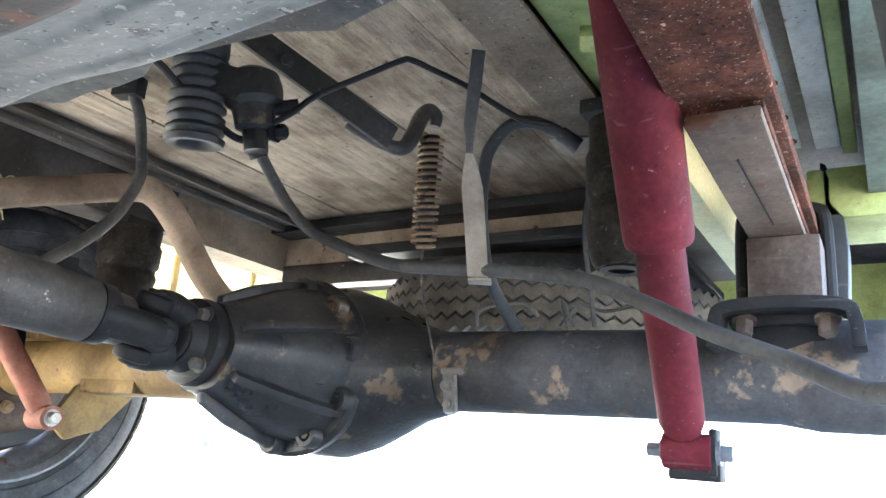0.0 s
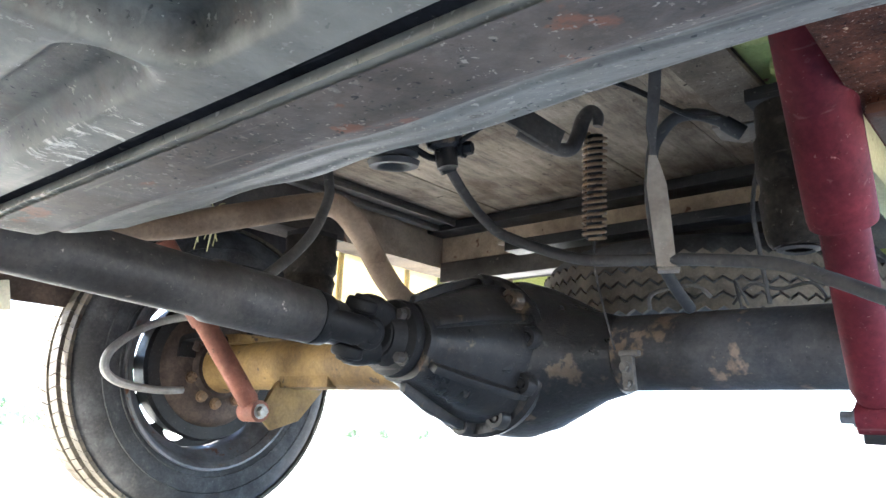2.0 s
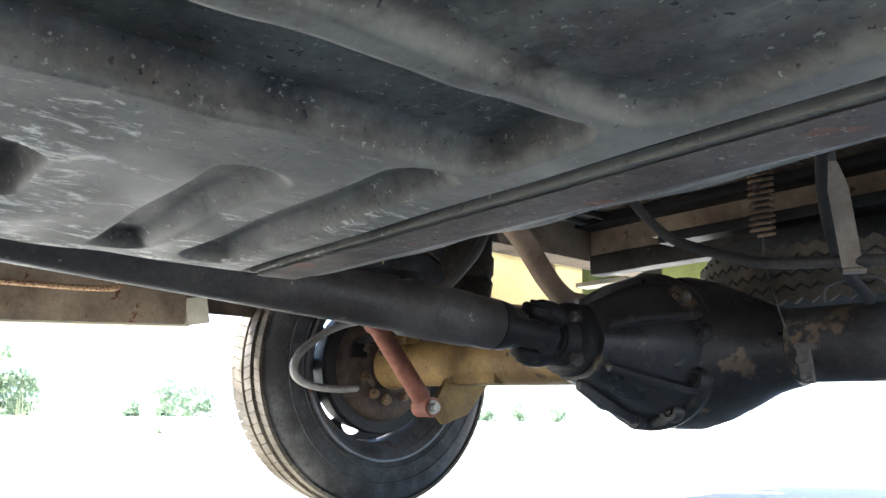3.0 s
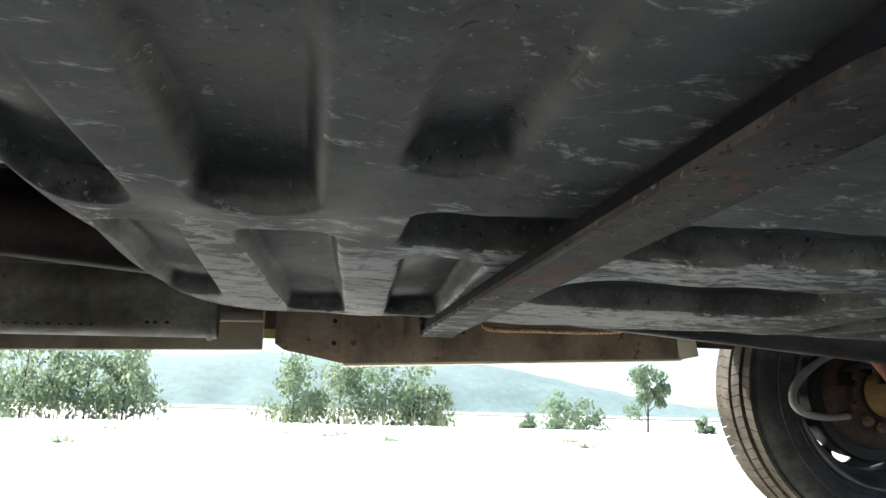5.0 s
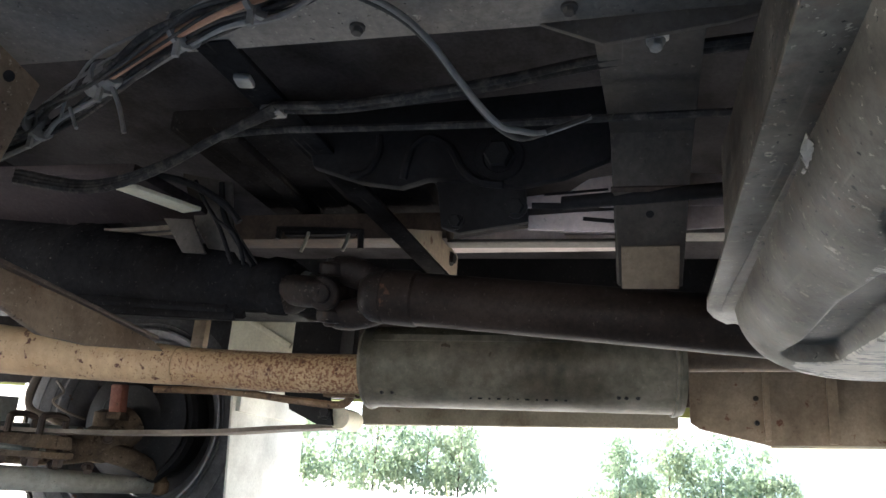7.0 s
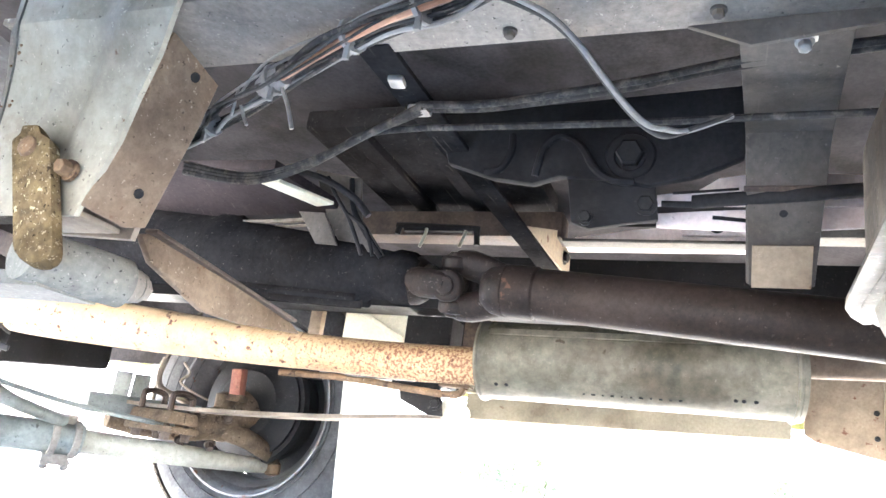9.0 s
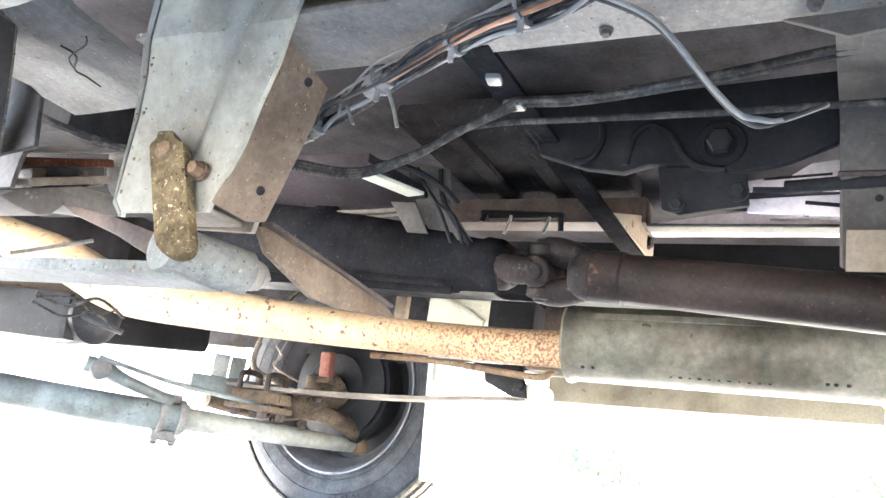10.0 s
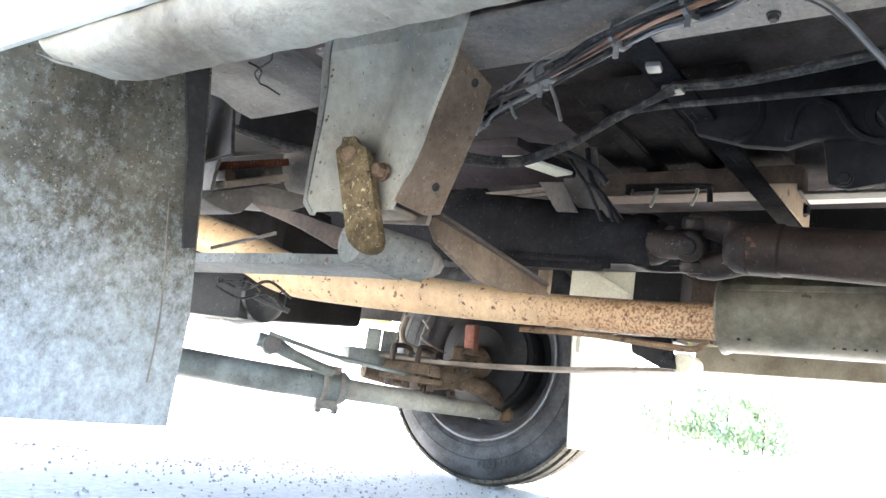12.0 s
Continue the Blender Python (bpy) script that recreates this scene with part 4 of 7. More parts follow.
# ---- wheels ----
def tyre_parts(t, cx, cy, cz, flip=1.0, inner=0.0, wide=0.185, outer_r=0.35, rim_r=0.222, tread_blocks=84):
    """A tyre with its axis along x; its inner sidewall lies at cx and the tyre reaches to cx - wide."""
    prof = [(0.020, rim_r - 0.004), (0.004, rim_r + 0.012), (-0.004, rim_r + 0.045), (0.000, rim_r + 0.075), (0.012, outer_r - 0.026), (0.030, outer_r - 0.012), (wide / 2, outer_r - 0.010), (wide - 0.030, outer_r - 0.012), (wide - 0.012, outer_r - 0.026), (wide, rim_r + 0.075), (wide + 0.004, rim_r + 0.045), (wide - 0.004, rim_r + 0.012), (wide - 0.020, rim_r - 0.004)]
    s = Shape().lathe((cx, cy, cz), (-1, 0, 0), prof, 72, False)
    for rr in (rim_r + 0.024, rim_r + 0.060):
        s.lathe((cx, cy, cz), (-1, 0, 0), [(-0.0055, rr - 0.0015), (-0.0075, rr), (-0.0055, rr + 0.0015)], 72, False)
    ty = part("tyre", s, M_TYRE, t, "worn black tyre", angle=50)
    b = Shape()
    for k in range(tread_blocks):
        a = math.tau * k / tread_blocks
        for lane, (x0, x1, sh) in enumerate(((0.017, 0.045, 0.0), (0.052, 0.086, 0.5), (0.099, 0.133, 0.0), (0.140, 0.168, 0.5))):
            a0, a1 = a + (sh + 0.03) * math.tau / tread_blocks, a + (sh + 0.95) * math.tau / tread_blocks
            r0 = outer_r - 0.014
            r1 = outer_r - (0.006 if lane in (0, 3) else 0.0)
            sk = 0.25 * math.tau / tread_blocks * (1 if lane % 2 else -1)
            pts = []
            for r in (r0, r1):
                for x, da in ((x0, 0), (x1, sk)):
                    for ang in (a0 + da, a1 + da):
                        pts.append((cx - x, cy + r * math.cos(ang), cz + r * math.sin(ang)))
            b.add(pts, [(0, 1, 3, 2), (4, 6, 7, 5), (0, 4, 5, 1), (2, 3, 7, 6), (0, 2, 6, 4), (1, 5, 7, 3)])
    part("tread", b, M_TREAD, ty, "dusty tread blocks")
    return ty


def wheel_disc(cx, cy, cz, r0, r1, holes, hr, thick):
    """An annular disc with round holes right through, its axis along x."""
    s, n = Shape(), 16
    mid = (r0 + r1) / 2
    for k in range(holes):
        a0, a1 = math.tau * k / holes, math.tau * (k + 1) / holes
        am = (a0 + a1) / 2
        square = [(-1 + 2 * i / 4, -1) for i in range(4)] + [(1, -1 + 2 * i / 4) for i in range(4)] + [(1 - 2 * i / 4, 1) for i in range(4)] + [(-1, 1 - 2 * i / 4) for i in range(4)]
        pts = []
        for x in (cx, cx - thick):
            for u, v in square:
                r, a = mid + v * (r1 - r0) / 2, am + u * (a1 - a0) / 2
                pts.append((x, cy + r * math.cos(a), cz + r * math.sin(a)))
            for i in range(n):
                u, v = square[i]
                ang = math.atan2(v, u)
                y, z = mid * math.cos(am), mid * math.sin(am)
                er, et = (math.cos(am), math.sin(am)), (-math.sin(am), math.cos(am))
                dy = hr * (math.sin(ang) * er[0] + math.cos(ang) * 1.15 * et[0])
                dz = hr * (math.sin(ang) * er[1] + math.cos(ang) * 1.15 * et[1])
                pts.append((x, cy + y + dy, cz + z + dz))
        f = []
        for i in range(n):
            j = (i + 1) % n
            f += [(i, j, n + j, n + i), (2 * n + i, 3 * n + i, 3 * n + j, 2 * n + j), (n + i, n + j, 3 * n + j, 3 * n + i)]
        s.add(pts, f)
    return s


def road_wheel(cx, cy, cz, label, holes=12):
    t = thing("road_wheel", label, "wheel", group="road wheels", at=(cx - 0.09, cy, 0))
    tyre_parts(t, cx, cy, cz)
    rim = Shape().lathe((cx, cy, cz), (-1, 0, 0), [(0.012, 0.216), (0.0, 0.224), (-0.004, 0.228), (-0.004, 0.233), (0.004, 0.234), (0.014, 0.222), (0.03, 0.214), (0.05, 0.195), (0.11, 0.190), (0.15, 0.205), (0.175, 0.214), (0.185, 0.226), (0.185, 0.220), (0.172, 0.208), (0.148, 0.199), (0.11, 0.184), (0.05, 0.189), (0.028, 0.207)], 64, False)
    rim_ob = part("rim", rim, M_RIM, t, "grey painted steel rim with rust at its lip", angle=40)
    ring = wheel_disc(cx - 0.105, cy, cz, 0.115, 0.188, holes, 0.0255, 0.006) if holes else Shape().lathe((cx - 0.12, cy, cz), (-1, 0, 0), [(0, 0.115), (0, 0.186), (0.006, 0.186), (0.006, 0.115)], 48, False)
    part("wheel_disc", ring, M_RIMDARK, rim_ob)
    part("disc_centre", Shape().lathe((cx - 0.12, cy, cz), (-1, 0, 0), [(0, 0.02), (0, 0.116), (0.012, 0.110), (0.02, 0.08), (0.02, 0.02)], 48, True), M_RIMDARK, rim_ob)
    return t


rw = road_wheel(-0.765, 0.795, 0.35, "rear road wheel with black tyre and pierced steel disc")
part("brake_drum", Shape().lathe((-0.795, 0.795, 0.35), (-1, 0, 0), [(0, 0.165), (0.012, 0.170), (0.02, 0.166), (0.075, 0.160), (0.085, 0.03)], 48), M_RUBBER, rw, "black brake drum")
bp = part("backing_plate", Shape().lathe((-0.765, 0.795, 0.35), (-1, 0, 0), [(-0.012, 0.03), (-0.012, 0.066), (0.0, 0.075), (0.004, 0.115), (0.016, 0.132), (0.03, 0.138), (0.03, 0.05)], 48), M_BROWNDARK, rw, "dark brown brake backing plate")
bs = Shape()
for a in (200, 235, 262, 300, 330):
    bs.bolt((-0.757, 0.795 + 0.085 * math.cos(radians(a)), 0.35 + 0.085 * math.sin(radians(a))), (1, 0, 0), 0.010, 0.012)
part("bolt", bs, M_CASTING, bp)
part("brake_hose", Shape().tube([(-0.765, 0.70, 0.292), (-0.74, 0.64, 0.288), (-0.69, 0.555, 0.290), (-0.645, 0.485, 0.300), (-0.629, 0.457, 0.322), (-0.632, 0.470, 0.358), (-0.648, 0.535, 0.405), (-0.669, 0.608, 0.434), (-0.67, 0.68, 0.45)], 0.0085, 10), M_WIREGREY, rw, "grey brake hose")

fw = road_wheel(-0.80, -1.99, 0.35, "front road wheel with black tyre behind the steering arm", 0)
part("brake_drum", Shape().lathe((-0.815, -1.99, 0.35), (-1, 0, 0), [(0, 0.05), (0, 0.150), (0.015, 0.156), (0.022, 0.148), (0.09, 0.142), (0.09, 0.03)], 48), M_DARK, fw, "black brake drum")
part("backing_plate", Shape().lathe((-0.79, -1.99, 0.35), (-1, 0, 0), [(-0.01, 0.02), (-0.01, 0.085), (0.004, 0.10), (0.012, 0.14), (0.02, 0.14)], 48), M_DARK, fw)
marks = Shape()
for k, a in enumerate((-82, -75, -68)):
    r = 0.293
    marks.mark().lathe((-0.798, -1.99 + r * math.cos(radians(a)), 0.35 + r * math.sin(radians(a))), (1, 0, 0), [(0.0, 0.011), (0.003, 0.011), (0.003, 0.007), (0.0, 0.007)], 16, False)
part("sidewall_mark", marks, M_TYRE, fw, "raised round marks on the sidewall")

# spare wheel lying flat behind the axle
sp = thing("stowed_wheel", "spare wheel with coarse dusty tread slung flat under the floor", "wheel", at=(0.20, 1.30, 0.43))
prof = [(-0.075, 0.20), (-0.078, 0.24), (-0.072, 0.30), (-0.055, 0.327), (0.0, 0.333), (0.030, 0.331), (0.052, 0.322), (0.070, 0.30), (0.078, 0.24), (0.075, 0.20)]
ty = part("tyre", Shape().lathe((0.20, 1.30, 0.505), (0, 0, 1), prof, 72, False), M_TYRE, sp, angle=50)
zz, nb = Shape(), 72
for k in range(nb):
    for lane in range(4):
        z0 = -0.070 + lane * 0.0255
        a = math.tau * k / nb
        w = math.tau / nb
        r0, r1 = 0.326, 0.3365
        out = []
        for r in (r0, r1):
            for da, z in ((-0.5 * w, z0), (0.0, z0 + 0.010), (0.5 * w, z0), (0.5 * w, z0 + 0.020), (0.0, z0 + 0.030), (-0.5 * w, z0 + 0.020)):
                out.append((0.20 + r * math.cos(a + da), 1.30 + r * math.sin(a + da), 0.505 + z))
        zz.add(out, [(6, 7, 8, 9, 10, 11), (0, 6, 11, 5), (0, 1, 7, 6), (1, 2, 8, 7), (2, 3, 9, 8), (3, 4, 10, 9), (4, 5, 11, 10)])
part("tread", zz, M_TREAD, ty, "coarse zigzag tread blocks")
part("rim", Shape().lathe((0.20, 1.30, 0.505), (0, 0, 1), [(-0.06, 0.205), (-0.05, 0.19), (0.0, 0.17), (0.03, 0.16), (0.03, 0.04)], 48, True), M_RIM, sp)
car = thing("spare_carrier", "dark steel carrier arms over the spare wheel", "carrier", at=(0.2, 1.1, 0.6))
part("arm", Shape().bar((-0.10, 1.02, 0.600), (0.50, 1.02, 0.600), 0.05, 0.022), M_DARK, car, bevel=0.003)
part("arm", Shape().bar((0.48, 1.01, 0.592), (0.48, 1.5, 0.592), 0.04, 0.015), M_DARK, car, bevel=0.003)
part("stay", Shape().bar((-0.10, 1.0, 0.61), (-0.10, 1.25, 0.65), 0.04, 0.01), M_BEAM, car, bevel=0.002)

# ---- rear axle ----
ax = thing("rear_axle", "dark rear axle with oily black differential and ochre far tube", "axle", at=(0.05, 0.79, 0.25))
part("near_tube", Shape().lathe((0.22, 0.79, 0.35), (1, 0, 0), [(0, 0.060), (0.05, 0.0535), (0.30, 0.052), (0.46, 0.052), (0.50, 0.058), (0.62, 0.058)], 36), M_AXLE, ax, "dark grey axle tube with brown worn patches")
part("far_tube", Shape().lathe((-0.02, 0.79, 0.35), (-1, 0, 0), [(0, 0.062), (0.06, 0.0535), (0.60, 0.052), (0.70, 0.056), (0.72, 0.06)], 36), M_YELLOW, ax, "ochre painted axle tube")
dh = part("differential_housing", Shape().lathe((0.075, 0.79, 0.347), (1, 0, 0), [(-0.19, 0.055), (-0.15, 0.068), (-0.11, 0.090), (-0.06, 0.112), (-0.01, 0.123), (0.03, 0.122), (0.075, 0.108), (0.12, 0.086), (0.16, 0.066), (0.20, 0.055)], 48), M_DIFF, ax, "oily black differential casting")
part("carrier_flange", Shape().lathe((0.067, 0.728, 0.346), (0, -1, 0), [(0.0, 0.108), (0.004, 0.122), (0.018, 0.124), (0.024, 0.118), (0.026, 0.104)], 48), M_DIFF, dh)
nose = Shape().lathe((0.067, 0.706, 0.347), (-0.02, -1, 0.01), [(0.0, 0.108), (0.03, 0.103), (0.065, 0.092), (0.10, 0.078), (0.13, 0.066), (0.15, 0.058), (0.165, 0.055)], 40, True, lambda al, a: 1 + 0.035 * math.cos(6 * a + 0.5))
part("nose", nose, M_DIFF, dh)
fins = Shape()
for k in range(6):
    a = math.tau * (k + 0.42) / 6
    c, sn = math.cos(a), math.sin(a)
    o = [Vector((0.067 + r * c, y, 0.347 + r * sn)) for r, y in ((0.098, 0.704), (0.117, 0.704), (0.112, 0.67), (0.090, 0.60), (0.066, 0.55), (0.052, 0.55))]
    w = Vector((-sn, 0, c)) * 0.006
    fins.mark().prism([p - w for p in o], w * 2)
part("rib", fins, M_DIFF, dh, bevel=0.003)
db, bosses = Shape(), Shape()
for k in range(10):
    a = math.tau * (k + 0.3) / 10
    p = Vector((0.067 + 0.106 * math.cos(a), 0.702, 0.346 + 0.106 * math.sin(a)))
    bosses.mark().lathe(p, (0, -1, 0), [(0, 0.018), (0.012, 0.017), (0.018, 0.015), (0.018, 0.009), (0.010, 0.008)], 18)
    db.bolt(p + Vector((0, -0.010, 0)), (0, -1, 0), 0.0065, 0.007)
part("boss", bosses, M_DIFF, dh)
part("bolt", db, M_DIFF, dh)
part("drain_plug", Shape().bolt((0.150, 0.665, 0.325), (0.75, -0.65, 0.1), 0.012, 0.010), M_DIFF, dh)
fl = Shape().lathe((0.056, 0.535, 0.353), (0, -1, 0), [(-0.016, 0.046), (-0.012, 0.053), (0.0, 0.054), (0.010, 0.052), (0.014, 0.040), (0.03, 0.030)], 32)
flange = part("pinion_flange", fl, M_DARK, ax, "dark bolted coupling flange")
fb = Shape()
for k in range(4):
    a = math.tau * (k + 0.5) / 4
    fb.bolt((0.056 + 0.041 * math.cos(a), 0.523, 0.353 + 0.041 * math.sin(a)), (0, -1, 0), 0.008, 0.010)
part("bolt", fb, M_PROPDARK, flange)
part("spring_seat", Shape().box((0.69, 0.79, 0.405), (0.10, 0.12, 0.02)).box((0.69, 0.79, 0.382), (0.085, 0.10, 0.03)), M_DARK, ax, "dark spring seat", bevel=0.004)
part("spring_seat", Shape().box((-0.66, 0.79, 0.405), (0.10, 0.12, 0.02)), M_YELLOW, ax, bevel=0.004)
cl = Shape().box((0.305, 0.735, 0.318), (0.018, 0.008, 0.050), (10, 0, 0)).box((0.310, 0.728, 0.343), (0.028, 0.012, 0.008))
clip = part("cable_clip", cl, M_PLATE, ax, "pale steel cable clip", bevel=0.002)
part("bolt", Shape().bolt((0.303, 0.728, 0.325), (0, -1, 0), 0.006, 0.006).bolt((0.307, 0.728, 0.302), (0, -1, 0), 0.005, 0.006), M_PLATE, clip)
part("vent_rod", Shape().tube([(0.335, 0.74, 0.402), (0.345, 0.73, 0.422), (0.40, 0.73, 0.428), (0.415, 0.75, 0.415)], 0.0028, 8), M_PLATE, ax)
part("wire_tangle", Shape().tube([(0.44, 0.76, 0.405), (0.47, 0.74, 0.425), (0.50, 0.75, 0.418), (0.54, 0.74, 0.420), (0.55, 0.76, 0.405)], 0.0022, 6).tube([(0.45, 0.76, 0.40), (0.452, 0.735, 0.43), (0.462, 0.75, 0.40)], 0.002, 6), M_HOSE, ax, "loose dusty wire ends")
part("shock_bracket", Shape().prism([(-0.47, 0.70, 0.245), (-0.47, 0.735, 0.215), (-0.47, 0.80, 0.235), (-0.47, 0.86, 0.30), (-0.47, 0.80, 0.345), (-0.47, 0.74, 0.31)], (-0.012, 0, 0)).box((-0.40, 0.76, 0.315), (0.15, 0.03, 0.03)), M_YELLOW, ax, "ochre shock absorber bracket", bevel=0.003)


# ---- propeller shaft ----
ps = thing("propeller_shaft", "long brown propeller shaft with a universal joint at each end", "drive shaft", at=(0.03, -0.3, 0.4))
A, B = Vector((0.0, -1.165, 0.482)), Vector((0.0545, 0.462, 0.3584))
way = (B - A).normalized()
L = (B - A).length
part("tube", Shape().lathe(A, way, [(0.055, 0.030), (0.075, 0.034), (0.11, 0.035), (0.113, 0.0325), (0.62, 0.0325)], 32), M_PROP, ps, "brown dusty shaft tube")
part("rear_tube", Shape().lathe(A, way, [(0.62, 0.0325), (L - 0.22, 0.0325), (L - 0.215, 0.036), (L - 0.12, 0.036), (L - 0.115, 0.0345), (L - 0.075, 0.0345), (L - 0.07, 0.031), (L - 0.03, 0.028)], 32), M_PROPDARK, ps, "dark grey shaft tube with pale chips")


def joint(at, along, mat, size=0.034):
    """A universal joint: two forks and a cross."""
    at, w = Vector(at), Vector(along).normalized()
    s1 = w.cross(Vector((0.3, 0, 1))).normalized()
    s2 = w.cross(s1)
    j = part("universal_joint", Shape().rod(at - s1 * size, at + s1 * size, 0.010).rod(at - s2 * size, at + s2 * size, 0.010).lathe(at - w * 0.012, w, [(0, 0.012), (0.006, 0.018), (0.018, 0.018), (0.024, 0.012)], 20), mat, ps)
    fk = Shape()
    for sgn, side in ((-1, s1), (1, s2)):
        fk.mark()
        for k in (-1, 1):
            ear = at + side * size * k * 0.86
            fk.lathe(ear - side * 0.009, side, [(0, 0.018), (0.003, 0.0215), (0.015, 0.0215), (0.018, 0.018)], 22)
            fk.lathe(ear + side * (0.007 * k), side * k, [(0, 0.0125), (0.006, 0.0125), (0.007, 0.009)], 18)
            fk.tube([ear, ear + w * sgn * 0.022 - side * k * 0.002, ear + w * sgn * 0.045 - side * k * 0.008, ear + w * sgn * 0.066 - side * k * 0.014], [0.018, 0.021, 0.021, 0.019], 14, 3, 0.8)
        fk.lathe(at + w * sgn * 0.050, w * sgn, [(-0.012, 0.012), (-0.008, 0.026), (0.004, 0.033), (0.022, 0.0345)], 28)
    part("fork", fk, mat, j, bevel=0.002)
    return j


joint(A, way, M_JOINT)
joint(B, way, M_DARK, 0.036)

gb = thing("gearbox", "black gearbox tail with handbrake lever bracket", "gearbox", at=(0, -1.5, 0.46))
tail = Shape().lathe((0.0, -1.215, 0.487), (0, -1, 0.09), [(0.0, 0.028), (0.015, 0.037), (0.035, 0.038), (0.045, 0.034), (0.075, 0.036), (0.085, 0.043), (0.20, 0.047), (0.30, 0.051), (0.315, 0.060), (0.335, 0.060), (0.345, 0.055), (0.42, 0.060), (0.56, 0.068), (0.60, 0.064)], 40, True, lambda al, a: 1 + 0.03 * math.sin(3 * a + 9 * al) + 0.02 * math.sin(5 * a))
part("tail_housing", tail, M_TIE, gb, "oily black tail housing")
part("output_flange", Shape().lathe((0.0, -1.232, 0.488), (0, 1, -0.05), [(-0.01, 0.030), (0.008, 0.031), (0.012, 0.026), (0.035, 0.020)], 28), M_STEEL, gb, "bright worn coupling flange")
rib = Shape()
for a in (200, 235, 270, 300):
    c, sn = math.cos(radians(a)), math.sin(radians(a))
    rib.mark().bar((0.043 * c, -1.30, 0.492 + 0.043 * sn), (0.055 * c, -1.58, 0.512 + 0.055 * sn), 0.008, 0.012, (c, 0, sn))
part("rib", rib, M_TIE, gb, bevel=0.002)


# ---- exhaust ----
ex = thing("exhaust", "rust-spotted exhaust with a grey oval silencer", "exhaust", at=(-0.2, -0.9, 0.35))
mc = Vector((-0.205, -1.175, 0.4185))
ov = lambda al, a: 0.915 / math.sqrt((math.cos(a) / 1.36) ** 2 + (math.sin(a)) ** 2)
mw = Vector((-0.03, 0.44, 0.012)).normalized()
part("silencer", Shape().lathe(mc, mw, [(0.006, 0.048), (0.0, 0.062), (-0.003, 0.064), (0.003, 0.0655), (0.010, 0.063), (0.430, 0.063), (0.437, 0.0655), (0.443, 0.064), (0.437, 0.062), (0.43, 0.048)], 56, True, ov), M_MUFF, ex, "grey aluminised oval silencer with dusty belly", angle=30)
for d_ in (0.0, 0.432):
    part("end_rim", Shape().lathe(mc + mw * d_, mw, [(-0.003, 0.058), (-0.003, 0.0665), (0.000, 0.0675), (0.003, 0.0665), (0.004, 0.060)], 48, False, ov), M_MUFF, ex, "rolled end rim", angle=30)
part("olive_top", Shape().lathe(mc, mw, [(0.012, 0.062), (0.0125, 0.0642), (0.4275, 0.0642), (0.428, 0.062)], 40, True, ov, radians(28), radians(124)), M_MUFFTOP, ex, "darker olive cover over the top")
part("seam", Shape().bar(mc + Vector((0.0655, 0.02, 0.0330)), mc + Vector((0.0380, 0.42, 0.0445)), 0.010, 0.003, (1, 0, 0.5)), M_MUFF, ex)
stamp, rnd = Shape(), random.Random(8)
for k in range(11):
    p = mc + mw * (0.16 + 0.013 * k) + Vector((0.050, 0, -0.0478))
    stamp.mark().box(p, (0.0025, 0.002 + 0.004 * rnd.random(), 0.0012), (0, 35, 0))
part("stamped_marks", stamp, M_DARK, ex, "row of dark stamped marks")
sp_ = Shape()
for d_ in (0.035, 0.05, 0.385, 0.36, 0.37):
    sp_.mark().lathe(mc + mw * d_ + Vector((0.057, 0, -0.0432)), (0.72, 0, -0.7), [(0.0005, 0.003), (0.0015, 0.002)], 10)
part("weld_spot", sp_, M_DARK, ex)
part("rusted_pipe", Shape().tube([(-0.185, -1.16, 0.405), (-0.178, -1.30, 0.402), (-0.170, -1.50, 0.405)], 0.029, 20), M_EXHRUST, ex, "heavily rust-speckled pipe")
part("front_pipe", Shape().tube([(-0.1705, -1.48, 0.405), (-0.155, -1.66, 0.411), (-0.13, -1.86, 0.420), (-0.09, -2.02, 0.428), (-0.07, -2.10, 0.446), (-0.06, -2.21, 0.485), (-0.055, -2.37, 0.523), (-0.05, -2.6, 0.575)], [0.030, 0.035, 0.041, 0.044, 0.045, 0.044, 0.043, 0.042], 24), M_EXHRUST, ex, "tan exhaust pipe with rust spots")
part("rear_pipe", Shape().tube([(-0.235, -0.74, 0.452), (-0.255, -0.55, 0.462), (-0.27, -0.2, 0.472), (-0.27, 0.15, 0.484), (-0.252, 0.326, 0.508), (-0.205, 0.441, 0.546), (-0.145, 0.535, 0.577), (-0.122, 0.57, 0.578), (-0.112, 0.61, 0.545), (-0.125, 0.69, 0.480), (-0.142, 0.76, 0.452), (-0.18, 0.86, 0.455), (-0.20, 1.0, 0.44)], 0.0205, 18), M_TAIL, ex, "dusty brown tail pipe over the axle")
hg = Shape().bar((-0.19, -1.19, 0.372), (-0.19, -1.24, 0.372), 0.02, 0.004).tube([(-0.19, -1.20, 0.372), (-0.20, -1.22, 0.36), (-0.22, -1.30, 0.365), (-0.24, -1.42, 0.375), (-0.22, -1.55, 0.372)], 0.006, 8)
part("hanger", hg, M_CASTING, ex, "bent brown hanger")
part("hanger_plate", Shape().bar((-0.21, -1.30, 0.382), (-0.21, -1.42, 0.380), 0.05, 0.006), M_DARK, ex)


